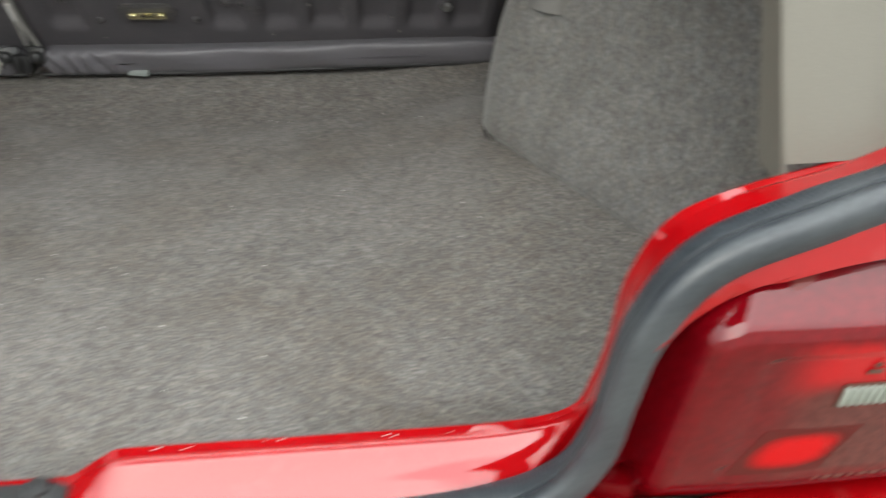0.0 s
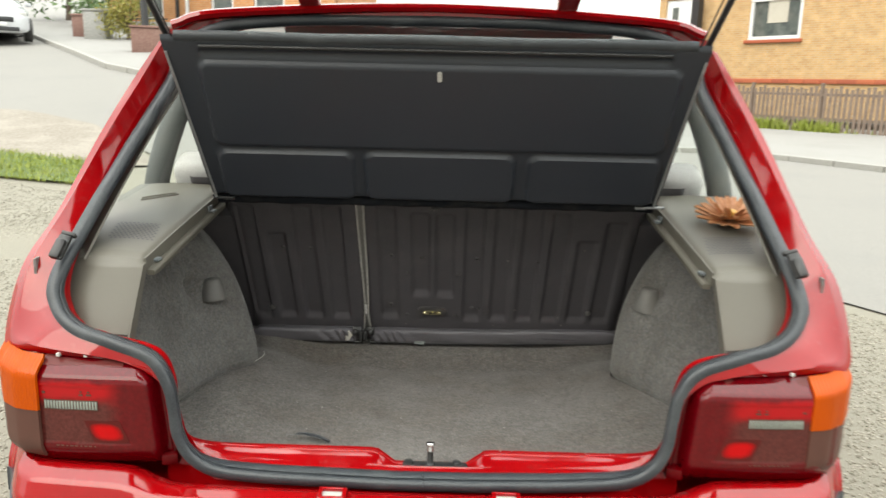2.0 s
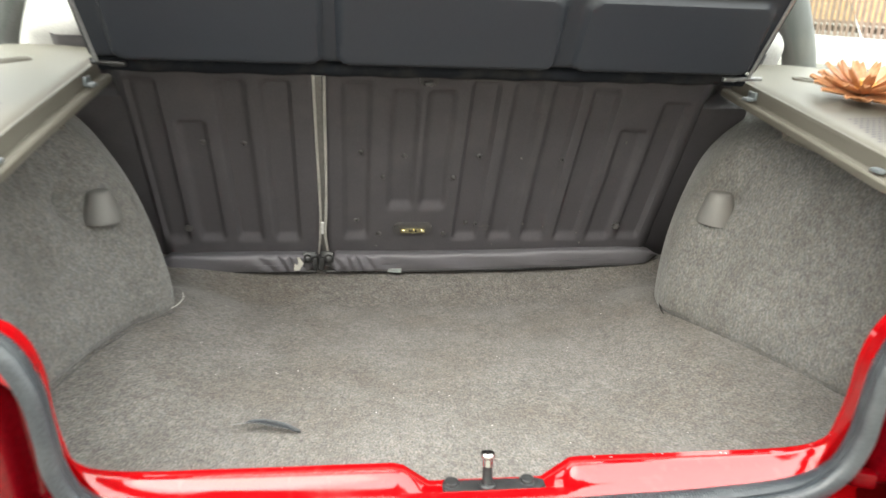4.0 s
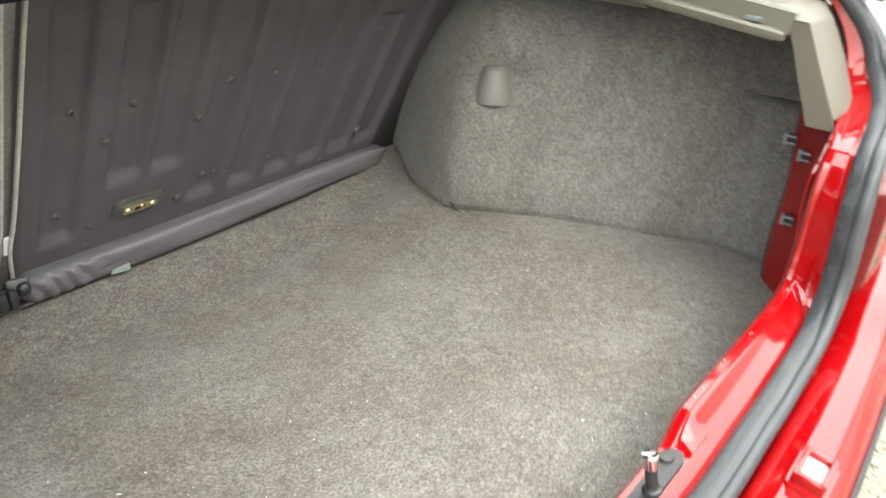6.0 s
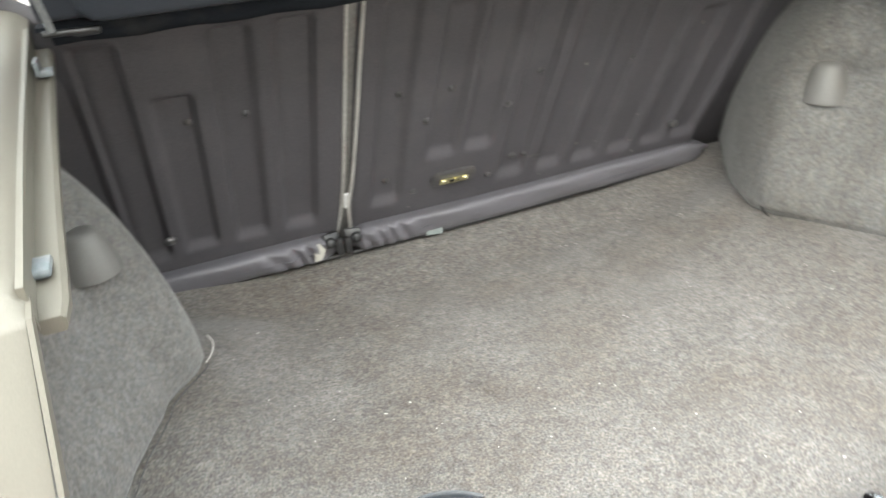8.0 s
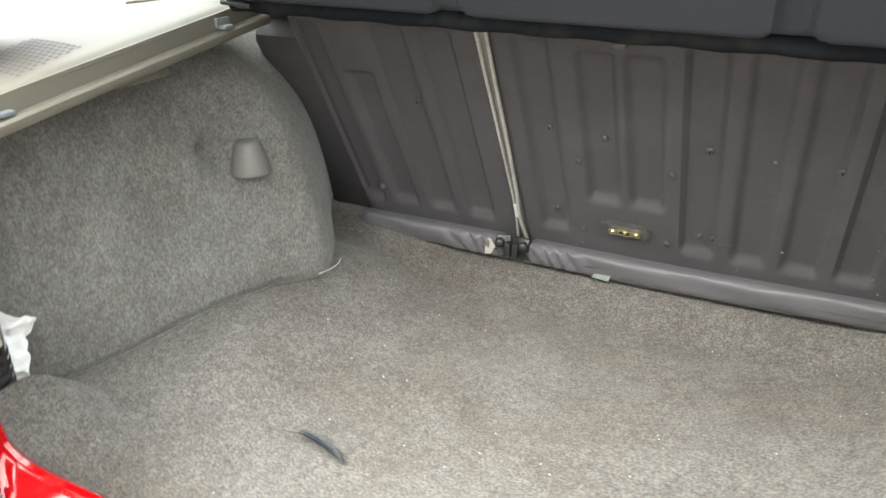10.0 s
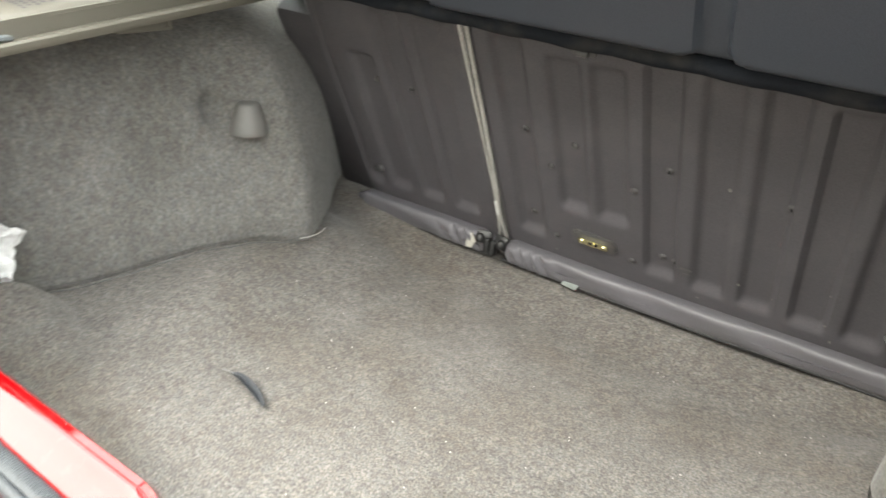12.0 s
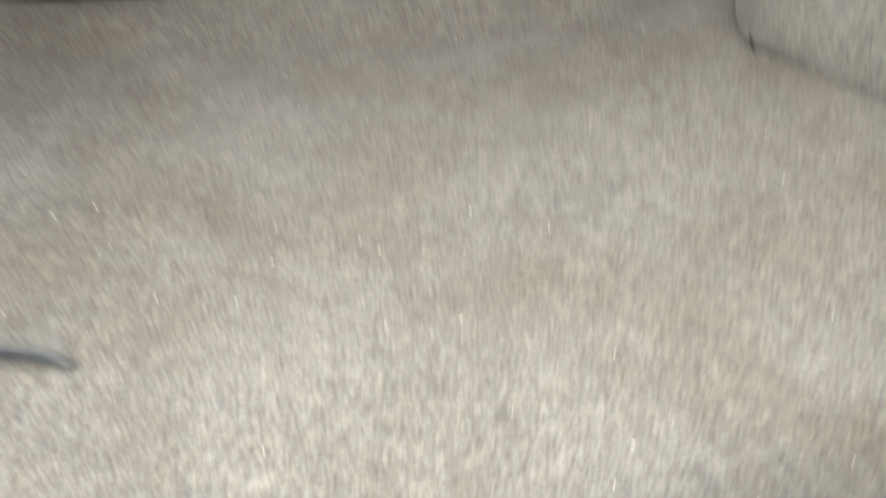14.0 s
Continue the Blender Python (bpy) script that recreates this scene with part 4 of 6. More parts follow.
# bump stops on the pillars
for s in (1, -1):
    m = Matrix.Translation((s * 0.684, 0.040, 1.069)) @ pose(0, 0, 0, -38, s * -14, 0)
    bm = bmesh.new()
    box(bm, (0, -0.001, 0.005), (0.023, 0.012, 0.048), 0.004)
    box(bm, (0, -0.009, -0.004), (0.019, 0.016, 0.040), 0.005)
    box(bm, (s * -0.003, 0.0, 0.032), (0.027, 0.014, 0.008), 0.003)
    box(bm, (s * -0.002, -0.005, -0.019), (0.022, 0.008, 0.007), 0.003)
    bmesh.ops.transform(bm, matrix=m, verts=bm.verts[:])
    part("bump_stop", bm, BLACK, car, "black rubber bump stop on the pillar")

# ---- open tailgate with hinges and struts ----
TG0, TG1 = Vector((0, 0.46, 1.60)), Vector((0, -0.45, 2.12))


def gate_point(u, v, h=0.0):
    p = TG0.lerp(TG1, v)
    w = interp(v, (0, 0.3, 0.68, 0.78, 0.86, 1.0), (0.58, 0.63, 0.72, 0.70, 0.56, 0.49))
    n = Vector((0, 0.45, 0.9))
    return Vector(((2 * u - 1) * w, p.y, p.z)) + n * (0.05 * math.sin(math.pi * v) + 0.03 * (1 - (2 * u - 1) ** 2) + h)


def strip_of_gate(u0, u1, v0, v1, t, mat, name, label, nu=10, nv=10):
    return part(name, sheet(lambda u, v: gate_point(u0 + (u1 - u0) * u, v0 + (v1 - v0) * v), nu, nv, t), mat, gate, label)


gate = part("tailgate", sheet(lambda u, v: gate_point(u, 0.58 + 0.42 * v), 16, 20, 0.03), PAINT, car, "raised red tailgate")
strip_of_gate(0.0, 0.09, 0.0, 0.58, 0.03, PAINT, "gate_frame", "red frame beside the rear window")
strip_of_gate(0.91, 1.0, 0.0, 0.58, 0.03, PAINT, "gate_frame", "red frame beside the rear window")
strip_of_gate(0.09, 0.91, 0.0, 0.12, 0.03, PAINT, "gate_frame", "red frame over the rear window")
pane = strip_of_gate(0.09, 0.91, 0.12, 0.58, 0.004, GLASS, "rear_window", "clear rear window in the raised tailgate")
pane.visible_shadow = False
part("gate_lining", sheet(lambda u, v: gate_point(0.05 + 0.90 * u, 0.60 + 0.38 * v, -0.055), 16, 16, 0.006), LID, gate, "black lining inside the tailgate")
for s in (1, -1):
    bm = bmesh.new()
    box(bm, (s * 0.30, 0.49, 1.585), (0.05, 0.09, 0.035), 0.008, pose(0, 0, 0, -25))
    part("tailgate_hinge", bm, PAINT, car, "red painted tailgate hinge")
    bm = bmesh.new()
    cyl(bm, (s * 0.575, 0.44, 1.40), (s * 0.60, 0.24, 1.60), 0.007)
    cyl(bm, (s * 0.60, 0.24, 1.60), (s * 0.625, 0.04, 1.80), 0.0035)
    part("gas_strut", bm, BLACK, car, "black gas strut of the tailgate")

# ---- carpets ----
def carpet_fn(u, v):
    y = -0.008 + 0.97 * v
    w = 0.80 if y < 0.5 else 0.74
    x = (2 * u - 1) * w
    return Vector((x, y, floor_z(x, y)))


part("floor_carpet", sheet(carpet_fn, 150, 90, 0.004), CARPET, car, "worn grey-brown speckled boot carpet")


def side_carpet(s):
    def fn(u, v):
        y = 0.055 + 0.96 * u
        z0 = 0.555
        z = z0 + (1.045 - z0) * v
        x = arch_x(s, y, z)
        # soft folds of the lining
        x += 0.004 * noise.noise(Vector((y * 6, z * 6, s * 3.1))) * smoothstep(0.62, 0.7, z)
        # the bottom edge tucks under itself
        over = z - floor_z(s * x, y)
        x += 0.007 * smoothstep(0.013, 0.001, over)
        if s > 0:
            x += 0.010 * smoothstep(0.05, 0.015, abs(y - 0.580)) * smoothstep(0.020, 0.010, over)
        # hollow beside the bolt cover
        if s > 0:
            x += 0.030 * math.exp(-((y - 0.560) / 0.036) ** 2 - ((z - 0.868) / 0.034) ** 2)
        else:
            x += 0.044 * math.exp(-((y - 0.511) / 0.018) ** 2 - ((z - 0.866) / 0.025) ** 2)
        if s > 0:
            # a sagging fold near the tail light
            x += 0.034 * math.exp(-((z - 0.872) / 0.008) ** 2) * smoothstep(0.225, 0.12, y)
            x += 0.006 * math.exp(-((y - 0.262 - 0.2 * (z - 0.80)) / 0.010) ** 2) * smoothstep(0.70, 0.74, z) * smoothstep(0.83, 0.79, z)
            x -= 0.010 * math.exp(-((z - 0.889) / 0.010) ** 2) * smoothstep(0.215, 0.17, y)
        return Vector((s * x, y, z))
    bm = sheet(fn, 120, 130, 0.004)
    bmesh.ops.recalc_face_normals(bm, faces=bm.faces[:])
    return bm


for s in (1, -1):
    side = part("side_carpet", side_carpet(s), SIDE_CARPET, car, "grey felt lining moulded over the wheel arch")
    # the felt-covered bolt cover, half sunk into the lining
    x, y, z, size = (0.559, 0.575, 0.841, 1.08) if s > 0 else (0.567, 0.550, 0.848, 0.95)
    lean = pose(0, 0, 0, 0, s * 2, 0) @ Matrix.Scale(size, 4)
    bm = bmesh.new()
    lathe(bm, [(0.0345, -0.0185), (0.0338, -0.0085), (0.0305, 0.004), (0.0262, 0.0175), (0.0230, 0.0275), (0.0208, 0.0330), (0.0178, 0.0365), (0.0130, 0.0382), (0.007, 0.0388), (0.001, 0.0389)], (s * x, y, z), lean, 40)
    part("bolt_cover", bm, TRIM_DARK, side, "smooth grey cone-shaped cover")

# the dark joint where the arch lining meets the floor carpet
line = []
for i in range(41):
    y = 0.19 + 0.41 * i / 40
    x = 0.55
    for _ in range(12):
        x = arch_x(-1, y, floor_z(-x, y) + 0.004)
    line.append(Vector((-x + 0.0035, y, floor_z(-x, y) + 0.0015 + 0.001 * math.sin(y * 90))))
bm = bmesh.new()
tube(bm, line, ring(0.0009, 0.0009, 6))
part("joint", bm, SEAT_SHINE, side, "dark joint along the foot of the felt lining")

# shade under the lining's loose edge, put in as a thin dark tube
line = []
for y, up in ((0.612, 0.034), (0.606, 0.024), (0.599, 0.014), (0.591, 0.006), (0.582, 0.001)):
    x = 0.55
    for _ in range(12):
        x = arch_x(1, y, floor_z(x, y) + 0.004 + up)
    line.append((x - 0.0015, y, floor_z(x, y) + 0.002 + up))
bm = bmesh.new()
tube(bm, spline(line, 24), ring(0.0022, 0.0022, 6), scale=lambda f: 0.25 + 0.75 * math.sin(math.pi * f))
part("gap_shade", bm, FELT, side, "dark tube put in for the shade under the loose edge of the felt lining")

part("boot_wall", boxed((0, 0.40, 0.53), (1.6, 0.95, 0.02)), BLACK, car, "dark floor pan under the carpet")

# ---- folding rear seat backs ----
# pressed channels of the backs: middle, lower end, upper end
CHANNELS = [(-0.508, 0.685, 1.06), (-0.434, 0.69, 0.978), (-0.355, 0.69, 1.062), (-0.276, 0.69, 1.062), (-0.131, 0.695, 1.064), (-0.040, 0.776, 1.049), (0.027, 0.776, 1.049),
            (0.107, 0.693, 1.068), (0.186, 0.693, 1.068), (0.261, 0.693, 1.068), (0.337, 0.693, 1.06), (0.412, 0.693, 0.975), (0.482, 0.695, 1.034), (0.57, 0.70, 1.05), (-0.585, 0.70, 1.05)]


def press(x, z):
    """Depth of the channels at a place of the back."""
    d = 0.0
    for c, lo, hi in CHANNELS:
        across = smoothstep(0.030, 0.019, abs(x - c))
        along = smoothstep(lo - 0.001, lo + 0.022, z) * smoothstep(hi + 0.004, hi - 0.008, z)
        d = max(d, across * along)
    return 0.0105 * d


def seat_back(x0, x1):
    top, bot = 1.100, 0.628

    def fn(u, v):
        x, z = x0 + (x1 - x0) * u, bot + (top - bot) * v
        edge = min(u * (x1 - x0), (1 - u) * (x1 - x0))
        lip = -0.005 * smoothstep(0.010, 0.0, edge) - 0.060 * smoothstep(0.515, 0.60, abs(x))
        p = Vector((x, seat_y(z), z)) + SEAT_N * (lip - press(x, z) + 0.0012 * noise.noise(Vector((x * 9, z * 9, 4))))
        return p
    nu = int((x1 - x0) / 0.0045)
    bm = sheet(fn, nu, 84)
    bmesh.ops.recalc_face_normals(bm, faces=bm.faces[:])
    if bm.faces[:][0].normal.dot(SEAT_N) < 0:
        bmesh.ops.reverse_faces(bm, faces=bm.faces[:])
    # the cushion's body behind the panel
    box(bm, ((x0 + x1) / 2, seat_y(0.85) + 0.085, 0.85), (x1 - x0 - 0.01, 0.11, 0.46), 0.02, pose(0, 0, 0, 28.8))
    return bm


seat_l = part("seat_back", seat_back(-0.655, -0.2065), SEAT, car, "narrow dark brown-black folding seat back with pressed ribs")
seat_r = part("seat_back", seat_back(-0.1935, 0.655), SEAT, car, "wide dark brown-black folding seat back with pressed ribs")


def on_seat(x, z, out=0.0):
    return Vector((x, seat_y(z), z)) + SEAT_N * out


for xs, seat, top in (((-0.209, -0.208, -0.207, -0.206, -0.207, -0.2135), seat_l, 1.078), ((-0.189, -0.190, -0.191, -0.194, -0.197, -0.191), seat_r, 1.078)):
    zs = (top, 1.0, 0.9, 0.78, 0.72, 0.655)
    bm = bmesh.new()
    pts = [on_seat(x + 0.001 * noise.noise(Vector((z * 30, x, 2))), z, 0.004 if seat is seat_r else -0.004) for x, z in zip(xs, zs)]
    tube(bm, spline(pts, 40), ring(0.0029, 0.0034, 8))
    part("piping", bm, PIPING, seat, "pale grey piping along the edge of the seat back")


# a near-black sheet darkens the slit between the backs in place of shade
gap_shade = lambda u, v: on_seat(-0.206 + 0.015 * u, 0.66 + 0.425 * v, -0.016)
part("seat_gap_shade", sheet(gap_shade, 2, 20, 0.002), FELT, seat_r, "dark sheet put in for the shade between the seat backs")


def roll(x0, x1, wrinkle_at):
    """The padded vinyl roll along the foot of a seat back, flat-faced, with slanting creases."""
    def fn(u, v):
        x = x0 + (x1 - x0) * u
        e = min(u, 1 - u) * (x1 - x0)
        k = 0.55 + 0.45 * smoothstep(0.0, 0.03, e) - 0.35 * smoothstep(0.49, 0.58, x)
        a = 2 * math.pi * v
        c, s = math.cos(a), math.sin(a)
        c, s = math.copysign(abs(c) ** 0.45, c), math.copysign(abs(s) ** 0.6, s)
        cz = 0.642 + 0.010 * smoothstep(0.0, 0.5, x) - 0.003 * smoothstep(-0.2, -0.5, x)
        w = abs(x - wrinkle_at)
        fold = (0.0085 * (math.sqrt(math.sin(x * 105 + s * 1.5 + 1.1 * math.sin(x * 47)) ** 2 + 0.01) - 0.25) * smoothstep(0.085, 0.03, w) + 0.0016 * math.sin(x * 31 + 2 * s)) * smoothstep(1.0, 0.7, abs(s)) + 0.0015 * noise.noise(Vector((x * 18, v * 3, 7)))
        return Vector((x, 0.852 - (0.026 * k + fold) * c - 0.30 * 0.026 * s, cz + 0.024 * k * s))
    bm = sheet(fn, int((x1 - x0) / 0.0018), 40)
    bmesh.ops.holes_fill(bm, edges=[e for e in bm.edges if e.is_boundary], sides=0)
    bmesh.ops.remove_doubles(bm, verts=bm.verts[:], dist=1e-5)
    bmesh.ops.recalc_face_normals(bm, faces=bm.faces[:])
    return bm


part("padded_edge", roll(-0.55, -0.214, -0.285), VINYL, seat_l, "creased grey vinyl roll along the foot of the seat")
part("padded_edge", roll(-0.199, 0.57, -0.135), VINYL, seat_r, "creased grey vinyl roll along the foot of the seat")
bm = bmesh.new()
prism(bm, [(-0.016, -0.006), (0.014, -0.009), (0.018, 0.004), (-0.01, 0.008)], pose(-0.046, 0.834, 0.626, 55, 0, 0), 0.004)
part("vinyl_tab", bm, TAB_VINYL, seat_r, "small loose tab under the vinyl roll")
bm = bmesh.new()
prism(bm, [(-0.010, -0.016), (0.002, -0.015), (0.012, 0.004), (0.004, 0.015), (-0.008, 0.015)], pose(-0.256, 0.824, 0.645, 90, 0, 3), 0.003)
part("worn_corner", bm, VINYL_WORN, seat_l, "pale worn corner of the vinyl")
for x, seat, side in ((-0.236, seat_l, 1), (-0.190, seat_r, -1)):
    at = Vector((x, 0.825, 0.658))
    bm = bmesh.new()
    box(bm, at + Vector((0.004 * side, 0.004, 0.0)), (0.030, 0.012, 0.026), 0.004, pose(0, 0, 0, -20, 0, 12 * side))
    box(bm, at + Vector((0.016 * side, 0.0, -0.012)), (0.012, 0.018, 0.030), 0.004)
    pivot = part("pivot", bm, BLACK, seat, "black pivot bracket at the foot of the seat back")
    bm = bmesh.new()
    lathe(bm, [(0.0095, 0), (0.0095, 0.004), (0.008, 0.007), (0.006, 0.009), (0.002, 0.0095)], at + Vector((0, -0.003, -0.001)), pose(0, 0, 0, 75), 16)
    part("bolt", bm, BLACK, pivot, "black bolt")
for x0, x1, seat in ((-0.545, -0.218, seat_l), (-0.195, 0.56, seat_r)):
    bm = bmesh.new()
    tube(bm, [Vector((x0 + (x1 - x0) * i / 30, 0.8405, 0.6205 + 0.010 * smoothstep(0.0, 0.5, x0 + (x1 - x0) * i / 30))) for i in range(31)], ring(0.0036, 0.0036, 8))
    part("welt", bm, BLACK, seat, "black welt under the vinyl roll")
bm = bmesh.new()
prism(bm, rounded(0.010, 0.036, 0.003), seat_pose(-0.2005, 0.733, 0.002), 0.002)
part("card_label", bm, WHITE_FILM, seat_l, "small pale card in the gap between the backs")

bm = bmesh.new()
box(bm, on_seat(-0.20, 0.85, -0.017), (0.026, 0.02, 0.50), 0.004, pose(0, 0, 0, 28.8))
part("seat_core", bm, SCUFF, seat_r, "dark cloth in the gap between the backs")

# brass catch in its pressed recess
at = seat_pose(-0.009, 0.728)
bm = bmesh.new()
for grow, lift in ((0.0, 0.0), (-0.004, 0.0012), (-0.008, 0.0018)):
    prism(bm, rounded(0.084 + grow, 0.036 + grow, 0.0155 + grow / 2, 8), at @ pose(0, 0.003, -0.004), 0.0068 + lift)
plate = part("latch_surround", bm, SEAT_SHINE, seat_r, "raised oval surround of the catch")
bm = bmesh.new()
prism(bm, rounded(0.054, 0.013, 0.003), at @ pose(0, 0.001, 0.0055), 0.0018)
latch = part("latch", bm, BRASS, seat_r, "bright zinc-yellow slotted catch plate")
for dx in (-0.020, 0.020):
    bm = bmesh.new()
    lathe(bm, [(0.0052, 0), (0.0052, 0.0012), (0.004, 0.0026), (0.0012, 0.0030)], (0, 0, 0), at @ pose(dx, 0.001, 0.0072), 12)
    part("screw", bm, BRASS, latch, "yellow screw head")
bm = bmesh.new()
prism(bm, rounded(0.017, 0.0055, 0.002), at @ pose(0, 0.001, 0.0074), 0.0006)
part("slot", bm, FELT, latch, "dark slot")
bm = bmesh.new()
prism(bm, rounded(0.005, 0.009, 0.001), at @ pose(0.002, 0.001, 0.0078), 0.0022)
part("bolt_tongue", bm, BRASS, latch, "yellow tongue in the slot")
bm = bmesh.new()
prism(bm, rounded(0.034, 0.022, 0.004), seat_pose(-0.002, 1.074, 0.0), 0.006)
box(bm, on_seat(-0.002, 1.070, 0.009), (0.018, 0.010, 0.008), 0.002)
part("catch", bm, SEAT_SHINE, seat_r, "dark catch at the top of the seat back")

BOLTS = [(-0.122, 0.912), (-0.077, 0.863), (0.065, 0.863), (-0.130, 0.744), (-0.082, 0.716), (0.060, 0.716), (0.108, 0.737), (0.115, 0.907), (0.285, 0.905), (-0.345, 0.928), (-0.42, 0.93), (-0.036, 0.905), (0.13, 0.738)]
SLOTTED = BOLTS[:1] + BOLTS[3:4] + BOLTS[7:10] + BOLTS[12:]
for x, z in BOLTS:
    bm = bmesh.new()
    lathe(bm, [(0.0062, 0), (0.0062, 0.0012), (0.0045, 0.003), (0.0015, 0.0036)], on_seat(x, z, -press(x, z)), seat_pose(0, 0).to_3x3().to_4x4(), 12)
    rivet = part("rivet", bm, SEAT_SHINE, seat_l if x < -0.2 else seat_r)
    if (x, z) in SLOTTED:
        bm = bmesh.new()
        prism(bm, rounded(0.0022, 0.0062, 0.001, 2), seat_pose(x, z, -press(x, z) + 0.003), 0.0009)
        part("slot", bm, FELT, rivet, "dark slot of the fastener")
for x, z, s in ((-0.480, 0.731, seat_l), (0.447, 0.739, seat_r)):
    bm = bmesh.new()
    lathe(bm, [(0.0085, 0), (0.0085, 0.003), (0.007, 0.006), (0.003, 0.0075)], on_seat(x, z, -press(x, z)), seat_pose(0, 0).to_3x3().to_4x4(), 6)
    part("bolt", bm, STEEL, s, "bright steel bolt head")
rng = random.Random(5)
for i in range(9):
    x, z = rng.uniform(-0.16, 0.42), rng.uniform(0.68, 0.98)
    bm = bmesh.new()
    prism(bm, rounded(rng.uniform(0.002, 0.005), rng.uniform(0.002, 0.006), 0.0008, 2), seat_pose(x, z, -press(x, z) - 0.0004) @ pose(0, 0, 0, 0, 0, rng.uniform(-40, 40)), 0.001)
    part("scuff", bm, SCUFF, seat_r, "pale scuff")
for x, z, w, h in ((0.148, 0.737, 0.022, 0.007), (0.152, 0.728, 0.012, 0.003), (0.19, 1.074, 0.26, 0.0025)):
    bm = bmesh.new()
    prism(bm, rounded(w, h, 0.001, 2), seat_pose(x, z, -press(x, z) - 0.0002), 0.001)
    part("scuff", bm, SEAT_SHINE, seat_r, "pale scuff")

for s in (1, -1):
    bm = bmesh.new()
    box(bm, (s * 0.655, 0.76, 1.11), (0.125, 0.10, 0.15), 0.035, pose(0, 0, 0, 26), 4)
    part("seat_shoulder", bm, HEADREST, car, "pale grey cloth shoulder of the rear seat")

# ---- plastic side shelves ----
def ledge_z(y):
    return 1.043 + 0.105 * (y - 0.077)


def flat_ovals(w, l, nx, ny):
    """Rows of small staggered ovals."""
    bm = bmesh.new()
    dx, dy = w / nx, l / ny
    for j in range(ny):
        for i in range(nx):
            cx, cy = (i + 0.5 + 0.25 * (1 if j % 2 else -1)) * dx - w / 2, (j + 0.5) * dy - l / 2
            bm.faces.new([bm.verts.new((cx + math.cos(a) * dx * 0.35, cy + math.sin(a) * dy * 0.32, 0)) for a in (2 * math.pi * k / 12 for k in range(12))])
    return bm


def side_shelf(s):
    # top plate, with the flange that hangs from its inner edge
    def top(u, v):
        y = 0.095 + 0.575 * u
        xi = 0.549 + 0.012 * u
        xo = min(0.79, 0.672 + 0.5 * max(0, y - 0.07))
        x = xi + (xo - xi) * v
        z = ledge_z(y) - 0.007 * smoothstep(0.07, 0.0, v) ** 2 + 0.006 * math.sin(math.pi * v) - 0.006 * smoothstep(0.03, 0.0, u) ** 2
        return Vector((s * x, y, z))
    bm = sheet(top, 40, 24)
    if s < 0:
        bmesh.ops.reverse_faces(bm, faces=bm.faces[:])
    bm.normal_update()
    if sum(f.normal.z for f in bm.faces) < 0:
        bmesh.ops.reverse_faces(bm, faces=bm.faces[:])
    shell(bm, 0.004)
    shelf = part("side_shelf", bm, TRIM, car, "light grey plastic side shelf with a perforated panel")
    path = spline([(s * 0.550, 0.096, ledge_z(0.096) - 0.006), (s * 0.556, 0.30, ledge_z(0.30) - 0.006), (s * 0.561, 0.60, ledge_z(0.60) - 0.006)], 24)
    bm = bmesh.new()
    tube(bm, path, [(0.002, 0.003), (-0.002, 0.003), (-0.002, -0.026), (0.002, -0.026)])
    part("flange", bm, TRIM, shelf, "hanging flange of the shelf")
    # the lip that carries the parcel shelf, with a rounded rear end
    bm = bmesh.new()
    path2 = [p + Vector((-s * 0.008, 0.006, -0.026)) for p in path]
    tube(bm, path2, [(-0.010, -0.004), (-0.008, -0.008), (0.008, -0.008), (0.010, -0.004), (0.010, 0.003), (0.007, 0.006), (-0.007, 0.006), (-0.010, 0.003)], scale=lambda f: 0.75 + 0.25 * smoothstep(0, 0.04, f))
    part("support_rail", bm, TRIM, shelf, "narrow lip that carries the parcel shelf")
    for y in (0.147, 0.51):
        bm = bmesh.new()
        box(bm, (s * 0.546, y, ledge_z(y) - 0.022), (0.013, 0.022, 0.006), 0.002)
        box(bm, (s * 0.5525, y, ledge_z(y) - 0.016), (0.004, 0.028, 0.014), 0.001)
        part("clip", bm, CLIP, shelf, "blue-grey plastic clip")
    bm = bmesh.new()
    box(bm, (s * 0.566, 0.352, ledge_z(0.352) - 0.044), (0.022, 0.092, 0.020), 0.003)
    for dy, dz, w, h in ((0.030, 0, 0.004, 0.016), (0.042, 0, 0.004, 0.016), (0.036, 0.007, 0.012, 0.003), (0.036, -0.007, 0.012, 0.003)):
        box(bm, (s * 0.5545, 0.352 + dy, ledge_z(0.352) - 0.044 + dz), (0.004, w, h), 0.001)
    part("bracket", bm, TRIM, shelf, "plastic bracket under the shelf")
    def top_z(x, y):
        """The shelf's surface at a place."""
        u = (y - 0.095) / 0.575
        xi = 0.549 + 0.012 * u
        xo = min(0.79, 0.672 + 0.5 * max(0, y - 0.07))
        v = min(1.0, max(0.0, (x - xi) / (xo - xi)))
        return ledge_z(y) - 0.007 * smoothstep(0.07, 0.0, v) ** 2 + 0.006 * math.sin(math.pi * v)

    def laid(bm, lift):
        """Bends a flat plate onto the shelf, skewed as its outline is."""
        for v in bm.verts:
            x, y = 0.629 + v.co.x + 0.22 * v.co.y, 0.245 + v.co.y
            v.co = Vector((s * x, y, top_z(x, y) + lift + v.co.z))
        bmesh.ops.recalc_face_normals(bm, faces=bm.faces[:])
        return bm

    # no real holes: flat dark ovals give the shade inside them
    part("vent_ovals", laid(flat_ovals(0.094, 0.116, 10, 11), 0.0006), SEAT, shelf, "staggered flat dark ovals painted for the shaded vent holes", smooth=False)
    # moulded grip outline
    bm = bmesh.new()
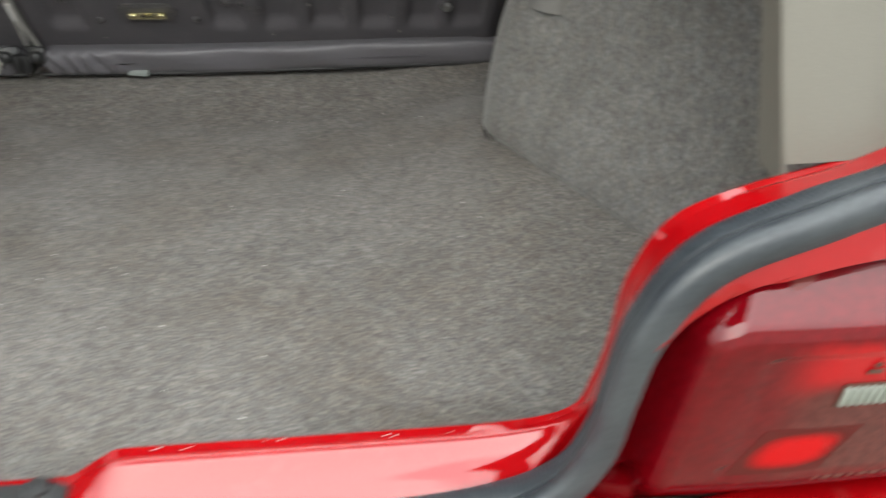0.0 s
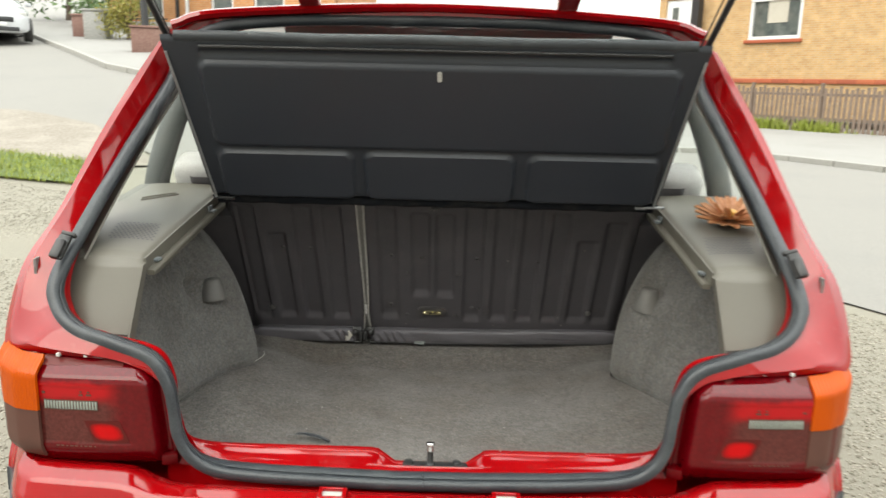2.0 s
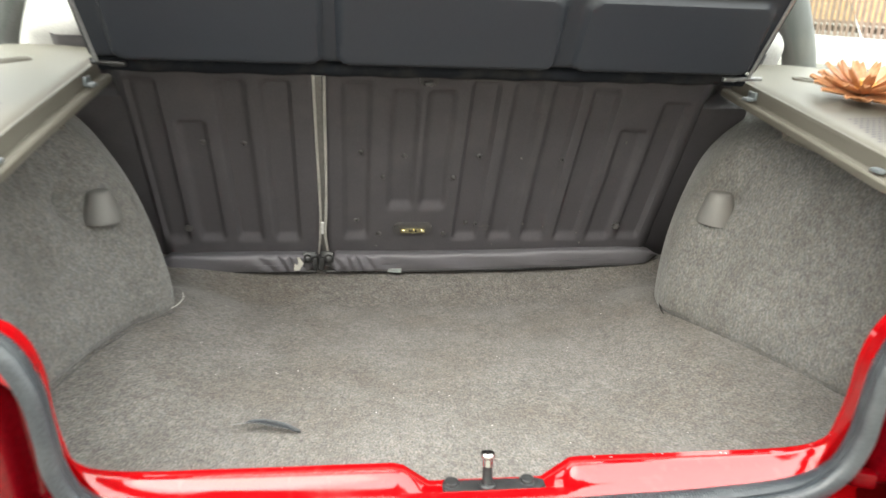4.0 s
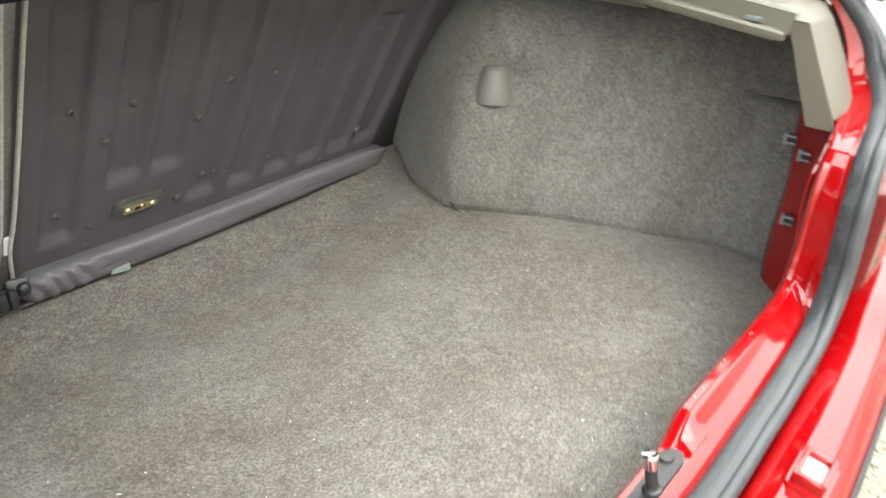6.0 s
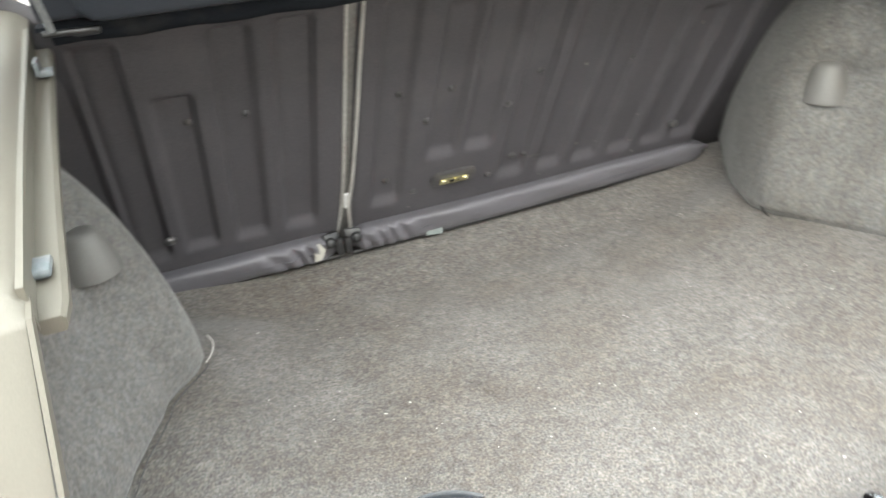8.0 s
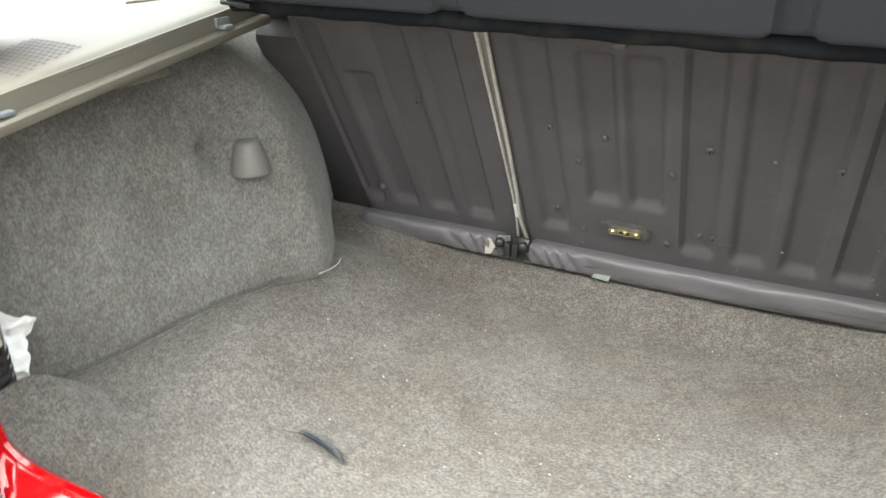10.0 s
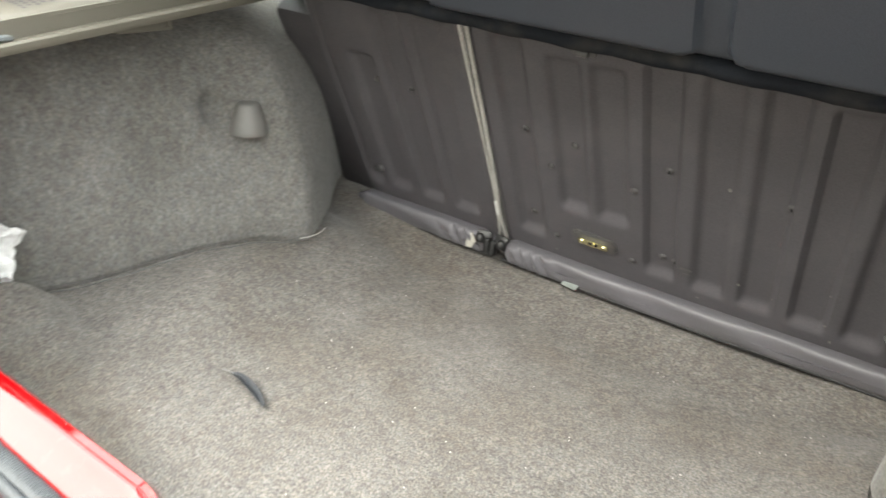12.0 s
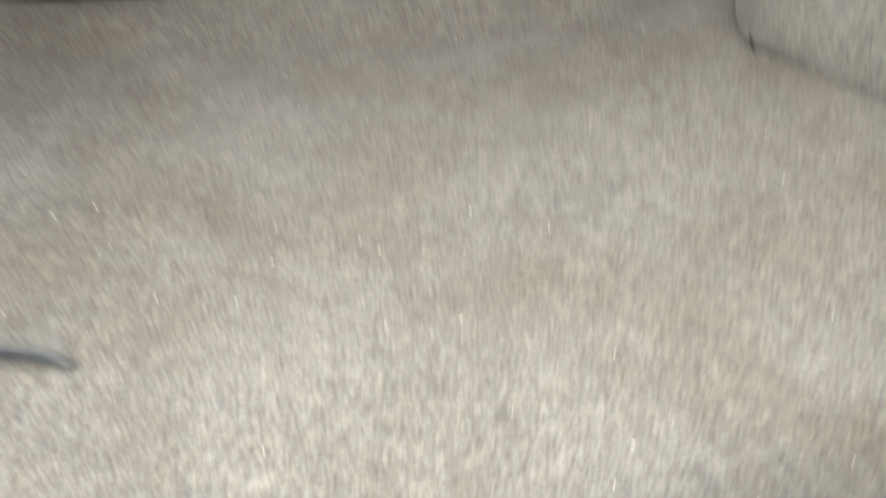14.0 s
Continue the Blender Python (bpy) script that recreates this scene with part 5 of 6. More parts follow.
    grip = [(0.715, 0.488), (0.690, 0.508), (0.662, 0.532), (0.648, 0.546), (0.650, 0.556), (0.664, 0.553), (0.692, 0.530), (0.720, 0.508)]
    tube(bm, [Vector((s * x, y, top_z(x, y) + 0.0015)) for x, y, _ in spline([(*q, 0) for q in grip], 40)], ring(0.0022, 0.0022, 8))
    part("moulded_rib", bm, TRIM, shelf, "raised moulded rib")

    # the trim of the pillar, from the shelf down to the seal
    def face(u, v):
        k = smoothstep(0.0, 0.075, v)
        x0 = 0.549 + 0.012 * v
        x1 = 0.682 + 0.014 * math.sin(math.pi * min(1, v * 1.15)) - 0.015 * max(0, v - 0.6)
        x = x0 + (x1 - x0) * u
        y = 0.095 - 0.062 * v - 0.010 * k + k * (0.012 * smoothstep(0.6, 1, u) - 0.006 * math.sin(math.pi * u))
        lip = -0.006 - 0.007 * smoothstep(0.07, 0.0, u) ** 2 + 0.006 * math.sin(math.pi * u)
        z = ledge_z(0.095) + lip * (1 - k) - 0.007 * k - 0.128 * v + 0.014 * u * v
        return Vector((s * x, y, z))
    bm = sheet(face, 18, 54, 0.004)
    bmesh.ops.recalc_face_normals(bm, faces=bm.faces[:])
    part("pillar_trim", bm, TRIM, shelf, "light grey plastic pillar trim")

    def cheek(u, v):
        x = 0.5485 + 0.012 * v
        return Vector((s * (x + 0.002 * u), 0.0765 - 0.0625 * v + 0.039 * u * (0.7 + 0.3 * v), ledge_z(0.095) - 0.012 - 0.1366 * v))
    bm = sheet(cheek, 4, 12, 0.003)
    bmesh.ops.recalc_face_normals(bm, faces=bm.faces[:])
    part("trim_edge", bm, TRIM, shelf, "folded edge of the pillar trim")

    def upper(u, v):
        # trim inside the pillar, beside the seal
        pts = [(0.664, 0.085, 1.04), (0.641, 0.19, 1.145), (0.611, 0.325, 1.27), (0.578, 0.44, 1.375), (0.552, 0.50, 1.46)]
        p = spline(pts, 20)[round(u * 20)]
        return Vector((s * (p.x + 0.05 * v), p.y + 0.09 * v, p.z + 0.012 * v))
    bm = sheet(upper, 20, 4, 0.004)
    bmesh.ops.recalc_face_normals(bm, faces=bm.faces[:])
    part("upper_trim", bm, TRIM, car, "grey plastic lining of the rear pillar")
    bm = bmesh.new()
    lathe(bm, [(0.006, 0), (0.006, 0.002), (0.003, 0.003)], (s * 0.65, 0.026, 0.905), pose(0, 0, 0, 70), 10)
    part("screw", bm, BLACK, shelf, "small dark screw")


for s in (1, -1):
    side_shelf(s)

# ---- parcel shelf, folded up ----
lid = thing("parcel_shelf", (0, 0.51, 1.09), "blue-black felt parcel shelf lifted on its hinges", "parcel shelf")
LID_UP = Vector((0, -0.215, 0.37)).normalized()
LID_N = Vector((0, -0.37, -0.215)).normalized()
LID_LEN = 0.428


def lid_place(x, t, out=0.0):
    """x across, t metres up the shelf from its hinge, out of its under side."""
    return Vector((x, 0.505, 1.105)) + LID_UP * t + LID_N * out


def lid_half(t):
    return 0.536 + 0.034 * t / LID_LEN


LID_PANELS = [(-0.345, 0.079, 0.155, 0.066), (0.012, 0.079, 0.172, 0.066), (0.370, 0.079, 0.150, 0.066), (0.010, 0.268, 0.508, 0.103)]


def lid_press(x, t):
    d = 0.0
    for cx, ct, hw, ht in LID_PANELS:
        r = 0.02
        qx, qt = max(abs(x - cx) - hw + r, 0), max(abs(t - ct) - ht + r, 0)
        dist = math.hypot(qx, qt) - r
        d = max(d, smoothstep(0.006, -0.003, dist))
    return 0.010 * d


def lid_fn(u, v):
    t = LID_LEN * v
    x = (2 * u - 1) * lid_half(t)
    groove = 0.006 * (smoothstep(0.010, 0.004, abs(t - 0.392)) if abs(x) < 0.49 else 0)
    return lid_place(x, t, 0.010 + lid_press(x, t) - groove - 0.024 * smoothstep(0.024, 0, t) ** 2 - 0.006 * smoothstep(0.01, 0, LID_LEN - t))


bm = sheet(lid_fn, 190, 90, 0.0)
bmesh.ops.recalc_face_normals(bm, faces=bm.faces[:])
if bm.faces[:][0].normal.dot(LID_N) < 0:
    bmesh.ops.reverse_faces(bm, faces=bm.faces[:])
bmesh.ops.solidify(bm, geom=bm.faces[:], thickness=0.012)
board = part("board", bm, LID, lid, "pressed felt board with four raised panels")
for s in (1, -1):
    bm = bmesh.new()
    tube(bm, [lid_place(s * (lid_half(LID_LEN * i / 12) - 0.007), LID_LEN * (0.02 + 0.90 * i / 12), 0.0125) for i in range(13)], ring(0.0035, 0.003, 6))
    part("edge_strip", bm, STEEL_DULL, board, "dull metal edge strip")
    bm = bmesh.new()
    cyl(bm, lid_place(s * 0.49, 0.002, 0.010), lid_place(s * (0.556 if s > 0 else 0.538), 0.002, 0.008), 0.0034, seg=12)
    box(bm, lid_place(s * 0.500, 0.0, 0.008), (0.026, 0.010, 0.008), 0.003)
    part("hinge_pin", bm, STEEL_DULL if s > 0 else BLACK, lid, "grey metal hinge pin" if s > 0 else "dark hinge pin")
    bm = bmesh.new()
    top = lid_place(s * 0.545, LID_LEN - 0.006, 0.004)
    tube(bm, spline([top, top.lerp(Vector((s * 0.60, -0.05, 1.86)), 0.5) + Vector((0, 0.01, -0.01)), (s * 0.60, -0.05, 1.86)], 12), ring(0.0018, 0.0018, 6))
    part("cord", bm, BLACK, lid, "dark cord from the parcel shelf to the tailgate")
bm = bmesh.new()
tube(bm, [lid_place(-0.54 + 1.08 * i / 16, LID_LEN - 0.002 + 0.001 * math.sin(i), 0.004) for i in range(17)], ring(0.008, 0.011, 10))
part("rubber_edge", bm, RUBBER, lid, "dark rolled rear edge")
bm = bmesh.new()
tube(bm, [lid_place(-0.49 + 0.98 * i / 16, 0.407, 0.012) for i in range(17)], ring(0.005, 0.004, 8))
part("rail", bm, BLACK, lid, "black rail across the board")
bm = bmesh.new()
m = Matrix.Translation(lid_place(0.011, 0.352, 0.012)) @ Matrix((Vector((1, 0, 0)), LID_UP, LID_N)).transposed().to_4x4()
prism(bm, rounded(0.05, 0.026, 0.005), m @ pose(0, -0.004, 0), 0.004)
part("stud_base", bm, LID, lid, "felt-covered base of the hook")
bm = bmesh.new()
prism(bm, rounded(0.010, 0.024, 0.0045), m @ pose(0, 0.0, 0.004), 0.006)
part("hook", bm, PIPING, lid, "small pale hook")
# dark flap from the shelf's hinge to the seat
flap = lambda u, v: Vector(((2 * u - 1) * 0.545, 0.510 + 0.102 * v, 1.107 - 0.007 * v))
part("hinge_flap", sheet(flap, 30, 4, 0.004), FELT, lid, "dark felt flap at the hinge")
bm = bmesh.new()
tube(bm, [Vector((-0.532 + 1.064 * i / 40, 0.516, 1.101 + 0.0012 * math.sin(i * 1.7))) for i in range(41)], ring(0.013, 0.013, 12))
part("hinge_roll", bm, FELT, lid, "rounded dark lip along the hinge")

# ---- loose things in the boot ----
feather = thing("feather", (-0.273, 0.277, floor_z(-0.273, 0.277)), "small black feather lying on the boot carpet", "feather")
fa, fb = Vector((-0.325, 0.283, floor_z(-0.325, 0.283) + 0.012)), Vector((-0.226, 0.266, floor_z(-0.226, 0.266) + 0.006))
spine = spline([fa, fa.lerp(fb, 0.35) + Vector((0.002, 0.007, 0.004)), fa.lerp(fb, 0.7) + Vector((0.002, 0.006, 0.003)), fb], 24)
bm = bmesh.new()
tube(bm, spine, ring(0.0009, 0.0009, 6), scale=lambda f: 1.2 - 0.9 * f)
part("shaft", bm, PIPING_DARK, feather, "grey feather shaft")


def vane(side):
    def fn(u, v):
        p = spine[round(4 + 20 * u)]
        w = 0.0085 * math.sin(math.pi * min(1, 0.12 + 0.86 * u)) ** 0.6 * (0.7 if side > 0 else 1.0)
        rag = 1 + 0.12 * noise.noise(Vector((u * 22, side * 3, 1)))
        return p + Vector((0.006 * v, side * w * v * rag, 0.0035 * v * v - 0.0015 * v + (0.001 if side > 0 else 0)))
    return sheet(fn, 20, 6, 0.0006)


for s in (1, -1):
    part("vane", vane(s), FEATHER, feather, "black barbs of the feather")

EX = Vector((-0.692, 0.118, 0.60))
ext = thing("fire_extinguisher", EX, "black fire extinguisher with a cream instruction label, in the corner", "fire extinguisher")
ER = 0.0395   # radius of the cylinder
bm = bmesh.new()
lathe(bm, [(0.034, 0.0), (ER - 0.001, 0.004), (ER + 0.001, 0.012), (ER, 0.018), (ER, 0.292), (ER + 0.0012, 0.294), (ER + 0.0012, 0.302), (ER - 0.001, 0.304), (ER - 0.003, 0.312), (ER - 0.008, 0.320), (0.024, 0.325)], EX, seg=44)
can = part("cylinder", bm, CAN_BLACK, ext, "glossy black steel cylinder")
for k in range(5):
    bm = bmesh.new()
    z = 0.030 + 0.0145 * k
    lathe(bm, [(ER - 0.001, z), (ER + 0.0009, z + 0.001), (ER + 0.0009, z + 0.0075), (ER - 0.001, z + 0.0085)], EX, seg=44)
    part("rubber_rib", bm, TYRE, can, "dull black rib of the rubber foot")
bm = bmesh.new()
lathe(bm, [(0.0235, 0.322), (0.0250, 0.326), (0.0250, 0.338), (0.0225, 0.341), (0.0205, 0.356), (0.0235, 0.359), (0.0235, 0.372), (0.016, 0.376), (0.014, 0.388), (0.018, 0.390), (0.018, 0.400), (0.006, 0.404)], EX, seg=28)
box(bm, EX + Vector((0.02, -0.015, 0.396)), (0.06, 0.016, 0.012), 0.003, pose(0, 0, 0, 0, -8, 50))
box(bm, EX + Vector((0.02, -0.015, 0.378)), (0.05, 0.014, 0.006), 0.002, pose(0, 0, 0, 0, 6, 50))
part("valve_head", bm, BLACK, ext, "black valve head with its lever")


def wrap(a0, a1, z0, z1, r, mat, name, label, na=16):
    fn = lambda u, v: EX + Vector((r * math.cos(radians(a0 + (a1 - a0) * u)), r * math.sin(radians(a0 + (a1 - a0) * u)), z0 + (z1 - z0) * v))
    bm = sheet(fn, na, 2, 0.0003)
    bmesh.ops.recalc_face_normals(bm, faces=bm.faces[:])
    return part(name, bm, mat, can, label)


A_MID = -24
wrap(A_MID - 58, A_MID + 58, 0.108, 0.254, ER + 0.0003, CREAM, "label", "cream paper label", 24)
wrap(A_MID - 55, A_MID + 55, 0.193, 0.251, ER + 0.0006, CAN_BLACK, "label_panel", "black upper panel of the label", 24)
for k in range(7):
    w = A_MID - 40 + 12.4 * k
    wrap(w, w + 9, 0.222, 0.238 + 0.004 * math.cos((k - 3) * 0.5), ER + 0.0009, CREAM, "label_mark", "pale block of a trade mark", 4)
for k in range(6):
    w = A_MID - 30 + 10.5 * k
    wrap(w, w + 7, 0.2135, 0.2165, ER + 0.0009, CREAM, "label_mark", "pale bar of small print", 3)
for k in range(5):
    w = A_MID - 20 + 8 * k
    h = 0.006 + 0.007 * math.sin(math.pi * (k + 0.5) / 5)
    wrap(w, w + 6.5, 0.2035 - h * 0.7, 0.2035 + h * 0.7, ER + 0.0009, CREAM, "label_mark", "pale ray of a trade mark", 3)
for z in (0.186, 0.170, 0.152, 0.128):
    wrap(A_MID - 51, A_MID - 40, z - 0.0042, z + 0.0042, ER + 0.0006, CAN_BLACK, "label_number", "small black numbered mark", 4)


def text_on_can(words, z, size):
    """Letters of the built-in font bent round the cylinder."""
    cu = bpy.data.curves.new("words", "FONT")
    cu.body, cu.size, cu.align_x, cu.extrude = words, size, "LEFT", 0.00012
    tmp = bpy.data.objects.new("words", cu)
    scene.collection.objects.link(tmp)
    me = bpy.data.meshes.new_from_object(tmp.evaluated_get(bpy.context.evaluated_depsgraph_get()))
    bpy.data.objects.remove(tmp)
    r0 = ER + 0.0006
    for v in me.vertices:
        a = radians(A_MID - 36) + v.co.x / r0
        r = r0 + v.co.z
        v.co = EX + Vector((r * math.cos(a), r * math.sin(a), z + v.co.y))
    me.materials.append(CAN_BLACK)
    me.name = "instruction"
    ob = new("instruction", me)
    ob.parent = can
    tagged(ob, "small black instruction lettering")


for words, z in (("USE UPRIGHT", 0.183), ("GET NEAR FIRE", 0.167), ("PULL HANDLE", 0.152), ("DOWN HARD", 0.1425), ("AIM AT BASE", 0.1285), ("OF FIRE", 0.119)):
    text_on_can(words, z, 0.0098)

bm = bmesh.new()
for k in range(34):
    p = Vector((-0.712, 0.062, 0.66)).lerp(Vector((-0.728, 0.070, 0.86)), k / 33)
    box(bm, p, (0.016, 0.007, 0.0048), 0.0012)
box(bm, (-0.720, 0.069, 0.76), (0.014, 0.006, 0.21), 0.001, pose(0, 0, 0, 0, -4.6, 0))
part("strap", bm, STEEL_DULL, ext, "grey ribbed rubber strap")

bag = thing("plastic_bag", (-0.735, 0.215, 0.62), "crumpled white plastic bag tucked behind the extinguisher", "bag")


def bag_fn(u, v):
    a = Vector((-0.70, 0.135, 0.62)).lerp(Vector((-0.688, 0.146, 0.748)), v)
    b = Vector((-0.676, 0.168, 0.636)).lerp(Vector((-0.676, 0.200, 0.712)), v)
    p = a.lerp(b, u)
    return p + 0.011 * noise.noise_vector(p * 26) + 0.005 * noise.noise_vector(p * 80)


bm = sheet(bag_fn, 22, 22, 0.0008)
bmesh.ops.recalc_face_normals(bm, faces=bm.faces[:])
part("film", bm, WHITE_FILM, bag, "crinkled white film", smooth=False)

flap_edge = spline([(-0.560, 0.008, 0.606), (-0.612, 0.042, 0.644), (-0.645, 0.086, 0.652), (-0.651, 0.128, 0.653), (-0.646, 0.168, 0.648), (-0.625, 0.212, 0.612)], 30)
flap_foot = spline([(-0.50, 0.000, 0.580), (-0.47, 0.030, 0.578), (-0.45, 0.080, 0.577), (-0.45, 0.130, 0.578), (-0.47, 0.190, 0.580), (-0.52, 0.240, 0.586)], 30)


def curl(u, v):
    i = round(u * 30)
    p = flap_foot[i].lerp(flap_edge[i], v)
    return Vector((p.x, p.y, p.z - 0.010 * math.sin(math.pi * v) + 0.002 * noise.noise(p * 40)))


bm = sheet(curl, 30, 14, 0.005)
bmesh.ops.recalc_face_normals(bm, faces=bm.faces[:])
part("carpet_flap", bm, CARPET, car, "curled-up corner of the boot carpet")

tape = thing("green_tape", (-0.60, 0.13, 1.0), "short strip of bright green tape under the side shelf", "tape")
part("strip", boxed((-0.60, 0.135, ledge_z(0.135) - 0.040), (0.012, 0.06, 0.008), 0.002, pose(0, 0, 0, 6)), GREEN, tape)

thread = thing("loose_thread", (-0.475, 0.60, 0.64), "loose white thread at the foot of the wheel arch lining", "thread")
bm = bmesh.new()
tube(bm, spline([(-0.464, 0.640, 0.656), (-0.459, 0.622, 0.654), (-0.463, 0.602, 0.651), (-0.474, 0.585, 0.648)], 20), ring(0.0008, 0.0008, 6))
part("strand", bm, THREAD, thread)

# wooden flower on the side shelf
FL = Vector((0.684, 0.405, ledge_z(0.405) + 0.014))
flower = thing("wooden_flower", FL, "orange-brown wooden daisy standing on the side shelf", "flower ornament")


def petal(length, width, lift, curl):
    def fn(u, v):
        w = width * math.sin(math.pi * (0.08 + 0.86 * u)) ** 0.7 * (0.55 + 0.45 * u)
        return Vector((0.012 + length * u, (2 * v - 1) * w, lift * u + curl * u * u + 0.004 * (2 * v - 1) ** 2))
    return sheet(fn, 9, 4, 0.0018)


rng = random.Random(11)
for row, (count, length, width, lift, curl, dz) in enumerate(((15, 0.072, 0.012, 0.008, 0.004, 0.0), (13, 0.060, 0.0105, 0.016, 0.008, 0.006), (9, 0.038, 0.009, 0.022, 0.010, 0.012))):
    for i in range(count):
        bm = petal(length * rng.uniform(0.92, 1.06), width, lift + rng.uniform(-0.004, 0.006), curl)
        bmesh.ops.transform(bm, matrix=Matrix.Translation(FL) @ pose(0, 0, dz, 10, 0, 0) @ pose(0, 0, 0, 0, 0, 360 * (i + 0.5 * row) / count + rng.uniform(-5, 5)), verts=bm.verts[:])
        part("petal", bm, COPPER, flower, "carved orange-brown petal")
bm = bmesh.new()
lathe(bm, [(0.016, 0.008), (0.017, 0.018), (0.012, 0.025), (0.004, 0.027)], FL, pose(0, 0, 0, 10), 16)
part("centre", bm, YELLOW, flower, "yellow wooden centre")
bm = bmesh.new()
lathe(bm, [(0.014, -0.013), (0.014, -0.008), (0.006, 0.0), (0.006, 0.01)], FL, None, 12)
part("foot", bm, COPPER, flower, "short wooden foot")

# crumbs and fluff on the carpet
rng = random.Random(3)
bm = bmesh.new()
for i in range(60):
    x, y = rng.uniform(-0.45, 0.45), rng.uniform(0.06, 0.8)
    l = rng.uniform(0.0008, 0.0022) * (2.6 if i % 15 == 0 else 1)
    box(bm, (x, y, floor_z(x, y) + 0.0046), (l, 0.0009, 0.0007), 0.0, pose(0, 0, 0, rng.uniform(-20, 20), 0, rng.uniform(0, 180)))
crumbs = part("crumbs", bm, THREAD)
tagged(crumbs, "pale crumbs and bits of straw scattered on the boot carpet", "crumbs", kind="stuff")

# ---- outside ----
def terrain(x, y):
    s = smoothstep(0, 1, (1.5 - x) / 8)
    return 0.1 + 0.13 * s * max(0.0, min(y, 60) - 4)


def poly(pts, u):
    """The place at u in 0..1 along a line of points, evenly by length."""
    p = [Vector((*q, 0)) for q in pts]
    d = [0.0]
    for a, b in zip(p, p[1:]):
        d.append(d[-1] + (b - a).length)
    s = u * d[-1]
    return Vector((interp(s, d, [q.x for q in p]), interp(s, d, [q.y for q in p]), 0))


def ground_strip(near, far, lift, nu, nv):
    def fn(u, v):
        p = poly(near, u).lerp(poly(far, u), v)
        return Vector((p.x, p.y, terrain(p.x, p.y) + lift))
    bm = sheet(fn, nu, nv)
    bmesh.ops.recalc_face_normals(bm, faces=bm.faces[:])
    if sum(f.normal.z for f in bm.faces) < 0:
        bmesh.ops.reverse_faces(bm, faces=bm.faces[:])
    return bm


def spread(k):
    return math.copysign(abs(k) ** 2.2, k)


ground_fn = lambda u, v: Vector((160 * spread(2 * u - 1), 160 * spread(2 * v - 1), terrain(160 * spread(2 * u - 1), 160 * spread(2 * v - 1))))
ground = part("ground", sheet(ground_fn, 120, 120), GRAVEL)
tagged(ground, "pale beige gravel drive running out to rough ground", "ground", kind="structure")
NEAR = [(-40, 13), (-12, 10.5), (-6.2, 9.7), (-4.9, 9.1), (-3, 7.2), (-1, 5.6), (1, 4.4), (2.4, 3.4), (2.9, 2.5), (4, 0.8), (7, -4), (14, -16)]
KERB_LINE = [(-32, 48), (-11.4, 20.3), (-9, 17.2), (-7.2, 14.8), (-5.9, 13.7), (-3, 13.2), (0, 13.4), (3, 14.2), (5.2, 14.2), (6.2, 12.9), (7.3, 10.8), (9.2, 7.5), (18, -8)]
BEYOND = [(-30, 70), (-10, 40), (-6, 34), (-2, 32), (0, 31), (2, 30), (6, 30), (11, 28), (14, 25), (17, 20), (19, 16), (22, 11), (34, -2)]
road = part("road", ground_strip(NEAR, KERB_LINE, 0.012, 90, 24), ASPHALT)
tagged(road, "pale worn asphalt road", "road", kind="structure")
pave = part("pavement", ground_strip(KERB_LINE, BEYOND, 0.10, 90, 16), PAVING)
tagged(pave, "pale concrete pavement behind the kerb", "pavement", kind="structure")
kerb = thing("kerb", (0, 13.3, 0.1), "weathered concrete kerb along the pavement", "kerb", kind="structure")
lawn = part("lawn", ground_strip([(-14, 7.0), (-3.75, 6.15)], [(-14, 8.4), (-3.65, 7.05)], 0.03, 20, 4), LAWN)
tagged(lawn, "narrow strip of rough green lawn", "lawn", kind="structure")
path = part("path", ground_strip([(-14, 8.4), (-3.65, 7.05)], [(-14, 10.8), (-6.2, 9.75), (-4.9, 9.15), (-3.3, 7.3)], 0.02, 24, 6), FLAGS)
tagged(path, "stained concrete path across the verge", "path", kind="structure")


def scatter(name, label, category, mat, count, place, seed, r0, r1, flat):
    """Many small squashed stones or clumps as one mesh."""
    g = np.random.default_rng(seed)
    t = (1 + 5 ** 0.5) / 2
    v0 = np.array([(-1, t, 0), (1, t, 0), (-1, -t, 0), (1, -t, 0), (0, -1, t), (0, 1, t), (0, -1, -t), (0, 1, -t), (t, 0, -1), (t, 0, 1), (-t, 0, -1), (-t, 0, 1)]) / math.hypot(1, t)
    f0 = np.array([(0, 11, 5), (0, 5, 1), (0, 1, 7), (0, 7, 10), (0, 10, 11), (1, 5, 9), (5, 11, 4), (11, 10, 2), (10, 7, 6), (7, 1, 8), (3, 9, 4), (3, 4, 2), (3, 2, 6), (3, 6, 8), (3, 8, 9), (4, 9, 5), (2, 4, 11), (6, 2, 10), (8, 6, 7), (9, 8, 1)])
    vs, fs = [], []
    for i in range(count):
        x, y = place(g)
        r = g.uniform(r0, r1)
        k = v0 * g.uniform(0.7, 1.25, (12, 1)) * r * np.array([1, g.uniform(0.7, 1.2), flat])
        a = g.uniform(0, 6.3)
        c, s = math.cos(a), math.sin(a)
        k = np.stack([k[:, 0] * c - k[:, 1] * s + x, k[:, 0] * s + k[:, 1] * c + y, k[:, 2] + terrain(x, y) + r * flat * 0.35], 1)
        fs.append(f0 + 12 * i)
        vs.append(k)
    me = bpy.data.meshes.new(name)
    me.from_pydata(np.concatenate(vs).tolist(), [], np.concatenate(fs).tolist())
    me.materials.append(mat)
    me.polygons.foreach_set("use_smooth", [True] * len(me.polygons))
    return tagged(new(name, me), label, category, kind="stuff")


